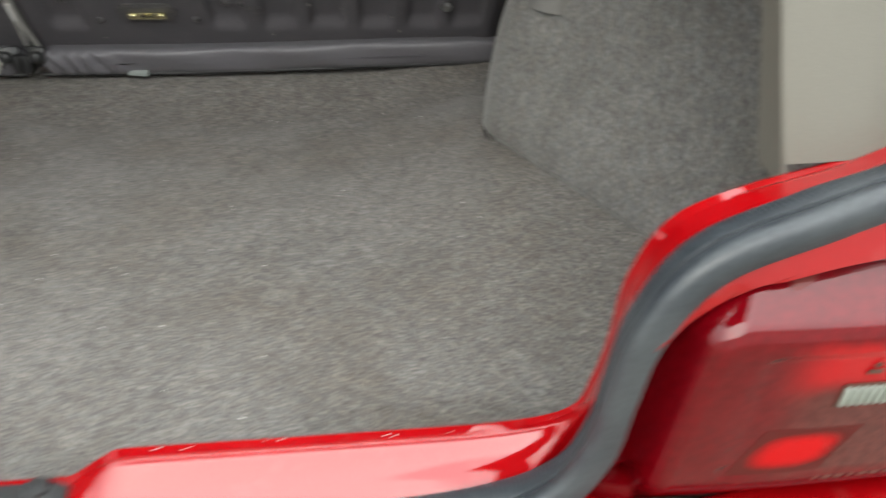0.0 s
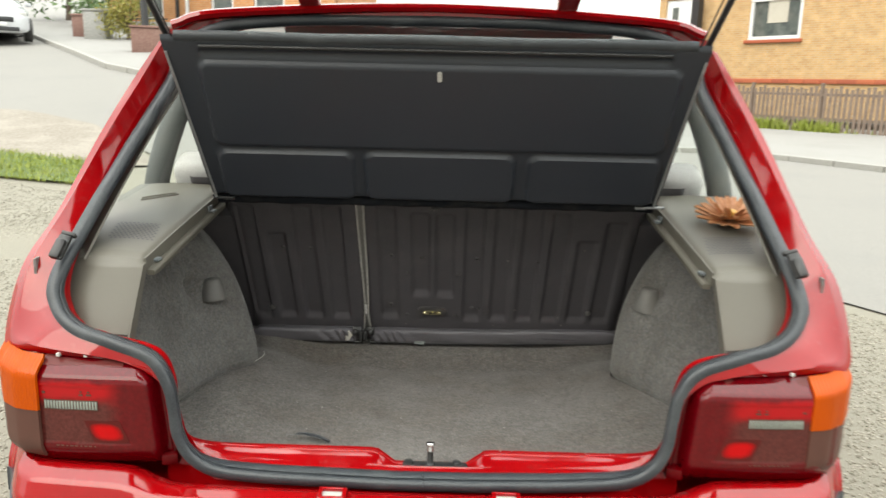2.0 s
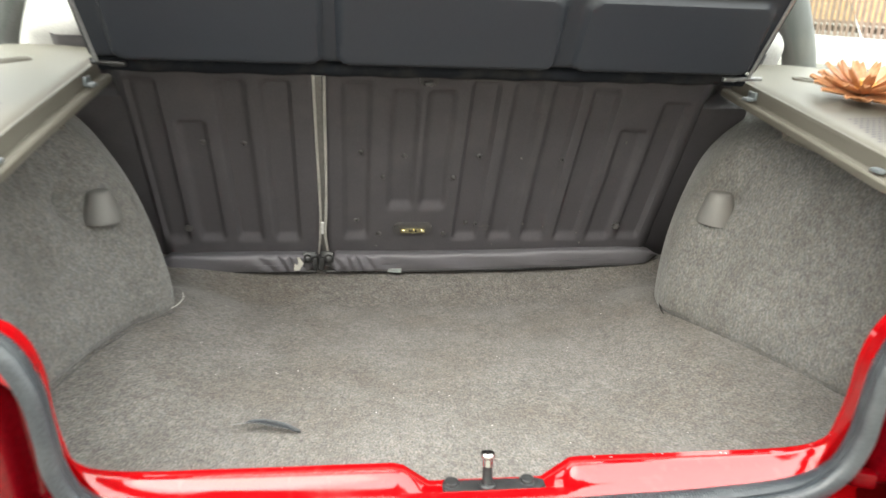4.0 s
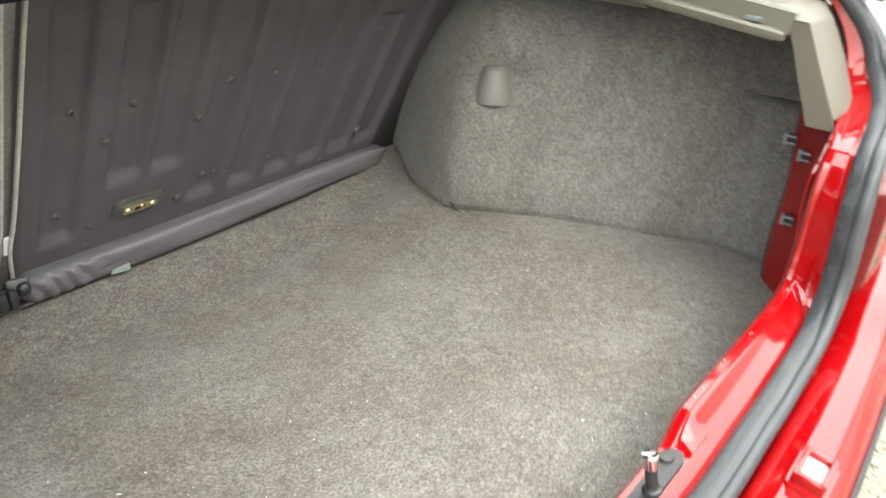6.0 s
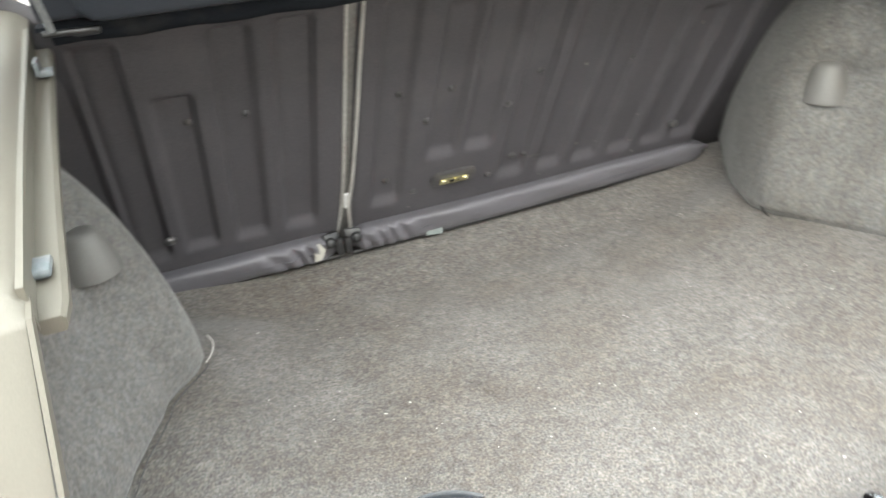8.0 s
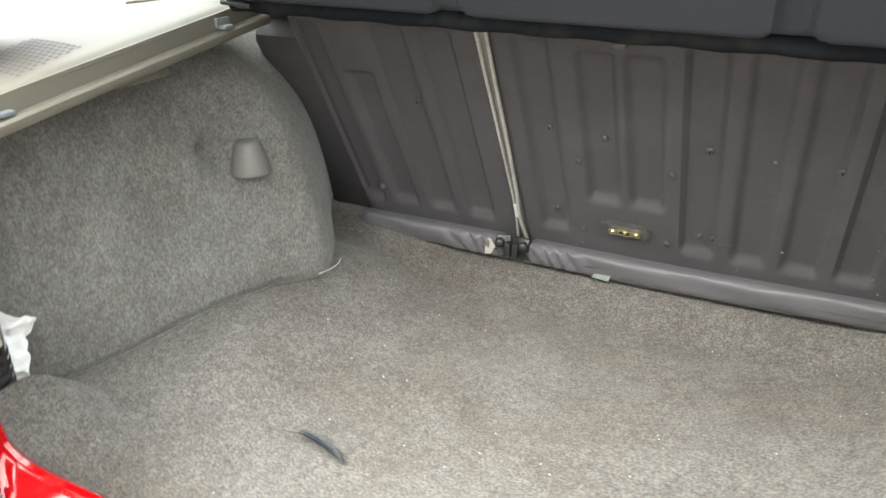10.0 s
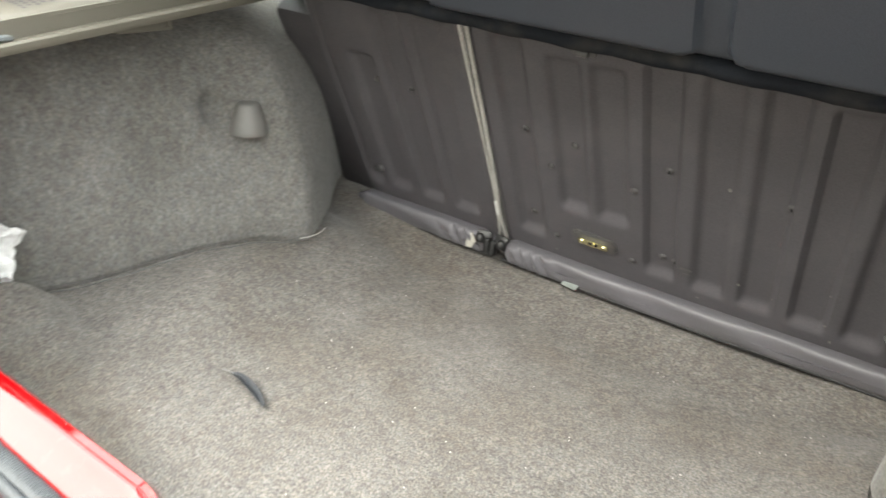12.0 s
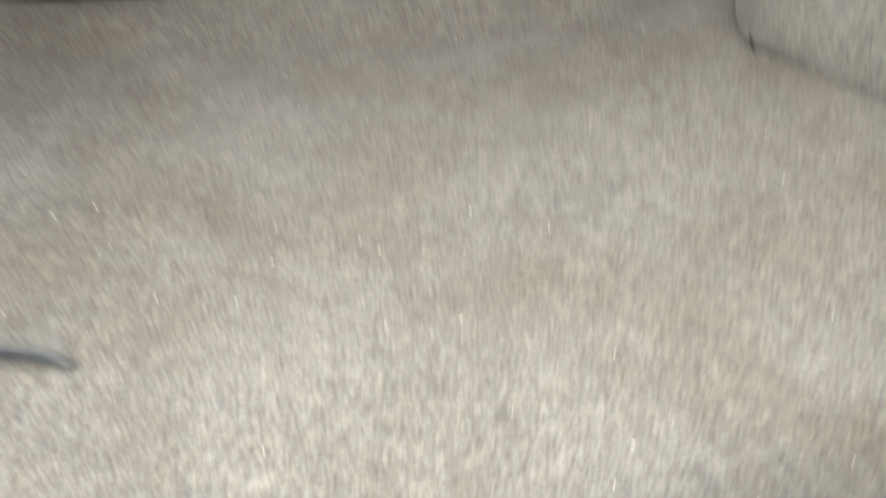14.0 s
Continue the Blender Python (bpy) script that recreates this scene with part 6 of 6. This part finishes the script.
def drive_place(g):
    """Thick beside the car, thinning out with distance."""
    while True:
        if g.uniform() < 0.5:
            x, y = g.uniform(0.75, 4.4), g.uniform(-2.4, 3.4)
            thick = smoothstep(4.4, 2.2, x) * smoothstep(-2.4, -0.4, y)
            if g.uniform() < thick and y < 7.3 - 1.75 * x and not (x < 0.84 and y > -0.1):
                return x, y
        else:
            x, y = g.uniform(-5.4, -0.75), g.uniform(-2.2, 6.2)
            thick = smoothstep(-5.4, -3.0, x) * smoothstep(-2.2, -0.2, y)
            if g.uniform() < thick and y < 4.8 - 0.3 * x and not (x > -0.84 and y > -0.1):
                return x, y


scatter("pebbles", "loose beige and grey pebbles of the gravel drive", "gravel", PEBBLES, 78000, drive_place, 4, 0.0028, 0.0080, 0.6)


def blades(name, label, category, mat, spots, seed, h0, h1, w):
    """Grass blades or leaves of low weeds as one mesh of bent slivers."""
    g = np.random.default_rng(seed)
    vs, fs = [], []
    for x, y in spots(g):
        a, h, b = g.uniform(0, 6.3), g.uniform(h0, h1), g.uniform(0.1, 0.7)
        c, s = math.cos(a), math.sin(a)
        z = terrain(x, y) + 0.02
        i = len(vs)
        vs += [(x - w * s, y + w * c, z), (x + w * s, y - w * c, z), (x + h * b * 0.4 * c + w * s * 0.7, y + h * b * 0.4 * s - w * c * 0.7, z + h * 0.6), (x + h * b * 0.4 * c - w * s * 0.7, y + h * b * 0.4 * s + w * c * 0.7, z + h * 0.6), (x + h * b * c, y + h * b * s, z + h)]
        fs += [(i, i + 1, i + 2, i + 3), (i + 3, i + 2, i + 4)]
    me = bpy.data.meshes.new(name)
    me.from_pydata(vs, [], fs)
    me.materials.append(mat)
    return tagged(new(name, me), label, category, kind="stuff")


blades("grass", "short green grass with a ragged edge", "grass", GRASS, lambda g: [(x, 6.15 + (-3.75 - x) * 0.085 + g.uniform(-0.05, 1.0)) for x in g.uniform(-9, -3.6, 9000)], 8, 0.025, 0.075, 0.004)

# unseen wall, added to bounce light into the boot and limit sky reflections
wall_s = part("bounce_wall", boxed((0.5, -6.6, 2.7), (34, 0.3, 5.6), 0.02), PALE_WALL, smooth=False)
tagged(wall_s, "plain pale wall, unseen, added behind the drive to bounce light and shape reflections", "wall", kind="structure")

# far things stand along two lines: the fence and house on one, the row across the road on the other
D = Vector((0.55, -0.835, 0)).normalized()


def frame_pose(p, d):
    """A pose at p whose x runs along d and whose y points away from the viewer's side."""
    d = Vector(d).normalized()
    b = Vector((0, 0, 1)).cross(d)
    return Matrix((d, b, Vector((0, 0, 1)))).transposed().to_4x4().copy() if p is None else Matrix.Translation(p) @ Matrix((d, b, Vector((0, 0, 1)))).transposed().to_4x4()


def local(name, bm, mat, parent, label="", smooth=True):
    """A mesh in its thing's own places."""
    ob = link_bm(name, bm, mat, smooth)
    ob.parent = parent
    if label:
        tagged(ob, label)
    return ob


def at_pose(name, m, label, category, group="", kind=""):
    ob = new(name)
    ob.matrix_basis = m
    return tagged(ob, label, category, group, kind)


# picket fence
fence = at_pose("picket_fence", frame_pose((8.2, 26.5, 0.2), D), "weathered brown picket fence before the house", "fence")
for i in range(64):
    h = 1.28 + 0.04 * math.sin(i * 2.3) + 0.03 * math.sin(i * 5.1)
    bm = boxed((0.16 * i, -0.02 + 0.004 * math.sin(i * 5), h / 2), (0.105, 0.02, h), 0.004, pose(0, 0, 0, 0, 1.2 * math.sin(i * 1.7), 0))
    local("picket", bm, FENCE_WOOD, fence, smooth=False)
for z in (0.36, 1.08):
    local("rail", boxed((5.0, 0.03, z), (10.4, 0.05, 0.08), 0.005), FENCE_WOOD, fence, smooth=False)
for i in range(5):
    local("post", boxed((0.3 + 2.4 * i, 0.09, 0.70), (0.09, 0.09, 1.44), 0.006), FENCE_WOOD, fence, smooth=False)
weed_spots = lambda g: [(9.6 + 0.55 * t - 0.25 + g.normal(0, 0.12), 24.1 - 0.835 * t - 0.15 + g.normal(0, 0.12)) for t in np.concatenate([g.uniform(0.2, 1.5, 500), g.uniform(2.0, 3.2, 350), g.uniform(-2, 5, 70)])]
blades("weeds", "green weeds along the foot of the picket fence", "weeds", GRASS, weed_spots, 12, 0.12, 0.5, 0.02)

# brick house behind the fence
house = at_pose("brick_house", frame_pose((8.2, 31.06, 0.5), D), "buff brick house with white window frames", "house")


def wall_with_openings(length, height, holes, t=0.3):
    """A wall along x from 0, its face at y = 0, with openings (x0, x1, z0, z1) right through."""
    bm = bmesh.new()
    xs = sorted({0.0, length, *[h[0] for h in holes], *[h[1] for h in holes]})
    zs = sorted({0.0, height, *[h[2] for h in holes], *[h[3] for h in holes]})
    for x0, x1 in zip(xs, xs[1:]):
        for z0, z1 in zip(zs, zs[1:]):
            cx, cz = (x0 + x1) / 2, (z0 + z1) / 2
            if not any(h[0] < cx < h[1] and h[2] < cz < h[3] for h in holes):
                box(bm, (cx, t / 2, cz), (x1 - x0, t, z1 - z0))
    bmesh.ops.remove_doubles(bm, verts=bm.verts[:], dist=1e-4)
    bmesh.ops.dissolve_limit(bm, angle_limit=0.01, verts=bm.verts[:], edges=bm.edges[:])
    return bm


# window and door places along the wall, measured from its start
WX0, WX1, WZ0, WZ1 = 4.30, 6.36, 2.63, 4.05
DX0, DX1 = 0.35, 1.95
local("wall", wall_with_openings(16, 6.2, [(WX0, WX1, WZ0, WZ1), (DX0, DX1, 1.2, 4.3), (9.6, 11.2, 2.6, 4.0)]), BRICK_WALL, house, "buff brick wall in courses", smooth=False)
local("side_wall", boxed((0.15, 4.0, 3.1), (0.3, 7.4, 6.2)), BRICK_WALL, house, "buff brick side wall", smooth=False)
local("side_wall", boxed((15.85, 4.0, 3.1), (0.3, 7.4, 6.2)), BRICK_WALL, house, "buff brick side wall", smooth=False)
local("back_wall", boxed((8, 7.8, 3.1), (16, 0.3, 6.2)), BRICK_WALL, house, "buff brick back wall", smooth=False)
bm = bmesh.new()
prism(bm, [(-0.6, 6.2), (4.0, 9.0), (8.6, 6.2)], Matrix.Translation((-0.3, 0, 0)) @ Matrix(((0, 0, 1, 0), (1, 0, 0, 0), (0, 1, 0, 0), (0, 0, 0, 1))), 16.6)
bmesh.ops.recalc_face_normals(bm, faces=bm.faces[:])
local("roof", bm, ROOF_TILE, house, "brown tiled roof", smooth=False)
for i in range(26):
    local("coping_brick", boxed((0.32 + 0.61 * i, -0.03, 1.20), (0.595, 0.08, 0.15), 0.006), RED_BRICK, house)


def window(x0, x1, z0, z1, cols):
    fr = bmesh.new()
    w, h, cx, cz = x1 - x0, z1 - z0, (x0 + x1) / 2, (z0 + z1) / 2
    for c, s in (((cx, 0.06, z0 + 0.06), (w, 0.1, 0.12)), ((cx, 0.06, z1 - 0.05), (w, 0.1, 0.1)), ((x0 + 0.06, 0.06, cz), (0.12, 0.1, h - 0.22)), ((x1 - 0.06, 0.06, cz), (0.12, 0.1, h - 0.22))):
        box(fr, c, s, 0.008)
    for k in range(1, cols):
        box(fr, (x0 + w * k / cols, 0.06, cz), (0.09, 0.09, h - 0.22), 0.006)
    win = local("window", fr, UPVC, house, "white framed window", smooth=False)
    local("pane", boxed((cx, 0.09, cz), (w - 0.2, 0.02, h - 0.2)), PANE, win, "dark glass pane")
    local("blind", boxed((cx + 0.05, 0.07, cz + 0.3), (w * 0.38, 0.012, h * 0.62)), BLIND, win, "pale blind behind the glass")
    local("sill", boxed((cx, -0.03, z0 - 0.06), (w + 0.2, 0.16, 0.11), 0.01), RED_BRICK, win, "red brick sill")
    return win


window(WX0, WX1, WZ0, WZ1, 1)
window(9.6, 11.2, 2.6, 4.0, 2)
door = local("front_door", boxed(((DX0 + DX1) / 2, 0.1, 2.75), (DX1 - DX0, 0.08, 3.05), 0.01), UPVC, house, "white front door")
local("door_pane", boxed(((DX0 + DX1) / 2 - 0.35, 0.05, 3.3), (0.3, 0.03, 1.4), 0.01), PANE, door, "dark glass panel")
local("door_handle", boxed((DX1 - 0.25, 0.03, 2.7), (0.04, 0.06, 0.25), 0.01), STEEL, door)
local("porch_post", boxed((2.25, -0.4, 2.6), (0.32, 0.3, 3.2), 0.01), BLACK, house, "dark porch post", smooth=False)

# row across the road, up the slope
LD = Vector((1.0, -0.12, 0)).normalized()
row_house = at_pose("terraced_house", frame_pose((-13.5, 29.0, 2.3), LD), "orange brick terraced house up the road", "house", "houses up the road")
local("wall", wall_with_openings(9, 6, [(1.4, 2.3, 1.2, 2.6), (4.2, 5.1, 0.1, 2.2), (5.9, 7.1, 1.0, 2.4)]), ORANGE_WALL, row_house, "orange brick wall in courses", smooth=False)
for x0, x1, z0, z1 in ((1.4, 2.3, 1.2, 2.6), (4.2, 5.1, 0.1, 2.2), (5.9, 7.1, 1.0, 2.4)):
    w = local("window", boxed(((x0 + x1) / 2, 0.12, (z0 + z1) / 2), (x1 - x0, 0.08, z1 - z0), 0.01), UPVC, row_house, "white window frame", smooth=False)
    local("pane", boxed(((x0 + x1) / 2, 0.07, (z0 + z1) / 2), (x1 - x0 - 0.2, 0.03, z1 - z0 - 0.2)), PANE, w, "dark glass pane")
bm = bmesh.new()
prism(bm, [(-0.5, 6.0), (3.5, 8.4), (7.5, 6.0)], Matrix.Translation((-0.2, 0, 0)) @ Matrix(((0, 0, 1, 0), (1, 0, 0, 0), (0, 1, 0, 0), (0, 0, 0, 1))), 9.4)
bmesh.ops.recalc_face_normals(bm, faces=bm.faces[:])
local("roof", bm, ROOF_TILE, row_house, "brown tiled roof", smooth=False)
local("back", boxed((4.5, 3.8, 3.0), (9, 6.6, 5.9)), ORANGE_WALL, row_house, "orange brick body", smooth=False)
for x in (2.9, 3.3):
    local("drain_pipe", boxed((x, -0.08, 3), (0.12, 0.12, 5.8), 0.03), UPVC if x > 3 else BLACK, row_house, "rain pipe on the wall")
for i in range(9):
    local("railing_bar", boxed((1.0 + 0.22 * i, -0.9, 0.7), (0.03, 0.03, 0.9)), BLACK, row_house)
local("railing_top", boxed((1.9, -0.9, 1.15), (2.0, 0.04, 0.05)), BLACK, row_house, "black railing")

planter = thing("planter_wall", (-7.3, 17.6, 1.95), "low brown rendered planter wall on the pavement", "planter")
bm = boxed((0, 0, 0), (1.9, 0.5, 0.62), 0.03)
bmesh.ops.transform(bm, matrix=Matrix.Translation((-6.95, 17.85, 2.20)) @ pose(0, 0, 0, 0, 0, 22), verts=bm.verts[:])
part("wall", bm, BROWN_WALL, planter, "brown rendered wall")
bm = boxed((0, 0, 0), (1.96, 0.56, 0.05), 0.01)
bmesh.ops.transform(bm, matrix=Matrix.Translation((-6.95, 17.85, 2.535)) @ pose(0, 0, 0, 0, 0, 22), verts=bm.verts[:])
part("coping", bm, BROWN_WALL, planter, "flat coping")
for name, label, x, y, w, h, mat in (("gate_pier", "grey rendered gate pier", -10.2, 20.95, 0.62, 0.78, GREY_WALL), ("gate_pier", "brown rendered gate pier", -10.9, 21.6, 0.5, 0.6, BROWN_WALL)):
    pier = thing(name, (x, y, terrain(x, y)), label + " beside the pavement", "gate pier", "gate piers")
    part("block", boxed((x, y, terrain(x, y) + h / 2 + 0.05), (w, 0.5, h), 0.02), mat, pier)
    part("cap", boxed((x, y, terrain(x, y) + h + 0.08), (w + 0.06, 0.56, 0.06), 0.015), mat, pier)
bollard = thing("dark_post", (-8.3, 19.6, terrain(-8.3, 19.6)), "tall dark post beside the planter", "post")
bm = bmesh.new()
cyl(bm, (-8.3, 19.6, terrain(-8.3, 19.6)), (-8.35, 19.6, 6.0), 0.10, 0.08)
part("pole", bm, BLACK, bollard)


def leafy(name, base, label, category, mat, size, count, leaf, trunk_h, seed, group=""):
    """A trunk with limbs and a crown of many small bent leaves in clumps."""
    g = np.random.default_rng(seed)
    t = thing(name, base, label, category, group)
    base = Vector(base)
    bm = bmesh.new()
    top = base + Vector((0.05, 0, trunk_h + size[2] * 0.5))
    tube(bm, spline([base, base.lerp(top, 0.5) + Vector((0.06, 0.03, 0)), top], 8), ring(0.09, 0.09, 8), scale=lambda f: 1.15 - 0.8 * f)
    clumps = []
    for i in range(16):
        a, e = g.uniform(0, 6.3), g.uniform(-0.5, 1)
        c = base + Vector((0, 0, trunk_h + size[2] * 0.5)) + Vector((math.cos(a) * size[0] * g.uniform(0.25, 0.8), math.sin(a) * size[1] * g.uniform(0.25, 0.8), e * size[2] * 0.5))
        clumps.append(c)
        if i < 9:
            s = base.lerp(top, g.uniform(0.45, 0.95))
            tube(bm, [s, s.lerp(c, 0.5) + Vector((0, 0, 0.05)), c], ring(0.03, 0.03, 6), scale=lambda f: 1.1 - 0.8 * f)
    part("trunk", bm, BARK, t, "brown trunk and limbs")
    vs, fs = [], []
    for i in range(count):
        c = clumps[int(g.integers(0, len(clumps)))]
        p = np.array(c) + g.normal(0, 1, 3) * np.array(size) * 0.16
        a, b = g.normal(0, 1, 3), g.normal(0, 1, 3)
        a /= np.linalg.norm(a)
        b -= a * (a @ b)
        b /= np.linalg.norm(b)
        k = len(vs)
        l = leaf * g.uniform(0.6, 1.3)
        vs += [tuple(p - a * l), tuple(p + b * l * 0.45 + np.array((0, 0, 0.1 * l))), tuple(p + a * l), tuple(p - b * l * 0.45 + np.array((0, 0, 0.1 * l)))]
        fs += [(k, k + 1, k + 2, k + 3)]
    me = bpy.data.meshes.new("crown")
    me.from_pydata(vs, [], fs)
    me.materials.append(mat)
    ob = new("crown", me)
    ob.parent, ob.matrix_parent_inverse = t, t.matrix_basis.inverted()
    tagged(ob, "loose crown of small leaves")
    return t


leafy("tree", (-12.6, 25.5, terrain(-12.6, 25.5)), "dense dark green tree behind the white car", "tree", LEAF, (1.8, 1.4, 4.0), 5000, 0.11, 0.5, 21)
leafy("tree", (-14.8, 28.5, terrain(-14.8, 28.5)), "dense dark green tree behind the white car", "tree", LEAF, (2.2, 1.6, 4.6), 5000, 0.12, 0.6, 22)
leafy("bush", (-9.3, 20.8, terrain(-9.3, 20.8)), "yellow-green bush behind the gate pier", "bush", LEAF_YELLOW, (0.9, 0.6, 1.1), 2200, 0.05, 0.05, 23)
leafy("bush", (-11.2, 22.9, terrain(-11.2, 22.9)), "bright green bush beside the parked car", "bush", LEAF, (0.8, 0.5, 0.9), 1600, 0.05, 0.05, 24)


# parked white car
def parked_car():
    p = (-13.05, 20.5, terrain(-13.05, 20.5) - 0.02)
    m = Matrix.Translation(p) @ pose(0, 0, 0, 0, 0, 35)
    t = at_pose("parked_car", m, "white hatchback parked by the kerb up the road", "car")
    # front at -y: sections from bumper to tail
    secs = [(-2.0, 0.62, 0.22, 0.60, 0.0), (-1.95, 0.78, 0.18, 0.72, 0.0), (-1.5, 0.84, 0.17, 0.86, 0.0), (-0.95, 0.86, 0.17, 0.96, 0.0), (-0.3, 0.86, 0.17, 1.0, 0.42), (0.3, 0.86, 0.17, 1.0, 0.50), (1.2, 0.86, 0.17, 1.0, 0.46), (1.8, 0.82, 0.2, 0.98, 0.2), (2.0, 0.74, 0.3, 0.9, 0.0)]

    def fn(u, v):
        k = v * (len(secs) - 1)
        j = min(int(k), len(secs) - 2)
        f = k - j
        y, w, z0, z1, cab = (secs[j][i] * (1 - f) + secs[j + 1][i] * f for i in range(5))
        a = 2 * math.pi * u
        c, s = math.cos(a), math.sin(a)
        x = w * math.copysign(abs(c) ** 0.35, c)
        z = (z0 + z1) / 2 + (z1 - z0) / 2 * math.copysign(abs(s) ** 0.4, s)
        if s > 0:
            lift = cab * max(0.0, s) ** 1.2
            x *= 1 - 0.28 * lift / 0.5 * s
            z += lift
        return Vector((x, y, z))
    bm = sheet(fn, 40, 48, 0, closed=True)
    bmesh.ops.holes_fill(bm, edges=[e for e in bm.edges if e.is_boundary], sides=0)
    bmesh.ops.recalc_face_normals(bm, faces=bm.faces[:])
    body_ob = local("body", bm, WHITE_CAR, t, "white painted body")
    bm = sheet(lambda u, v: Vector(((2 * u - 1) * (0.70 - 0.12 * v), -0.86 + 0.5 * v, 0.99 + 0.40 * v)), 8, 6, 0.02)
    local("windscreen", bm, PANE, body_ob, "dark windscreen")
    local("grille", boxed((0, -1.99, 0.52), (0.85, 0.06, 0.14), 0.03), BLACK, body_ob, "black grille")
    local("grille", boxed((0, -1.98, 0.28), (1.1, 0.06, 0.12), 0.03), BLACK, body_ob, "black lower air intake")
    local("plate", boxed((0, -2.02, 0.40), (0.52, 0.02, 0.10), 0.005), UPVC, body_ob, "blank pale plate")
    for s in (1, -1):
        local("headlight", boxed((s * 0.62, -1.90, 0.66), (0.26, 0.14, 0.13), 0.04), CLEAR_LENS, body_ob, "clear headlight")
        local("mirror", boxed((s * 0.95, -0.45, 1.02), (0.16, 0.10, 0.11), 0.03), WHITE_CAR, body_ob, "white door mirror")
        for y in (-1.3, 1.25):
            bm = bmesh.new()
            lathe(bm, [(0.16, -0.10), (0.29, -0.10), (0.315, -0.07), (0.315, 0.07), (0.29, 0.10), (0.16, 0.10)], (s * 0.80, y, 0.31), pose(0, 0, 0, 0, 90, 0), 28)
            wheel = local("wheel", bm, TYRE, t, "black tyre")
            bm = bmesh.new()
            lathe(bm, [(0.05, -0.09), (0.17, -0.085), (0.175, 0.085), (0.05, 0.09)], (s * 0.805, y, 0.31), pose(0, 0, 0, 0, 90, 0), 20)
            local("rim", bm, STEEL_DULL, wheel, "grey alloy rim")


parked_car()

# wheels of the red car
for s in (1, -1):
    bm = bmesh.new()
    lathe(bm, [(0.15, -0.085), (0.26, -0.085), (0.28, -0.06), (0.28, 0.06), (0.26, 0.085), (0.15, 0.085)], (s * 0.70, 0.66, 0.375), pose(0, 0, 0, 0, 90, 0), 28)
    part("wheel", bm, TYRE, car, "black rear tyre")

# kerb stones, one after the other
length = sum((Vector(b) - Vector(a)).length for a, b in zip(KERB_LINE, KERB_LINE[1:]))
count = int(length / 0.92)
stone = boxed((0, 0, 0), (0.905, 0.13, 0.2), 0.012)
first = None
for i in range(count):
    a, b = poly(KERB_LINE, i / count), poly(KERB_LINE, (i + 1) / count)
    c = (a + b) / 2
    if c.y > 30 or c.y < 3:
        continue
    za, zb = terrain(a.x, a.y), terrain(b.x, b.y)
    yaw = math.degrees(math.atan2(b.y - a.y, b.x - a.x))
    pitch = -math.degrees(math.atan2(zb - za, (b - a).length))
    if first is None:
        first = link_bm("kerb_stone", stone, KERB, smooth=False)
        ob = first
    else:
        ob = new("kerb_stone", first.data)
    ob.parent, ob.matrix_parent_inverse = kerb, kerb.matrix_basis.inverted()
    ob.matrix_basis = pose(c.x, c.y, (za + zb) / 2 + 0.015, 0, pitch, yaw)
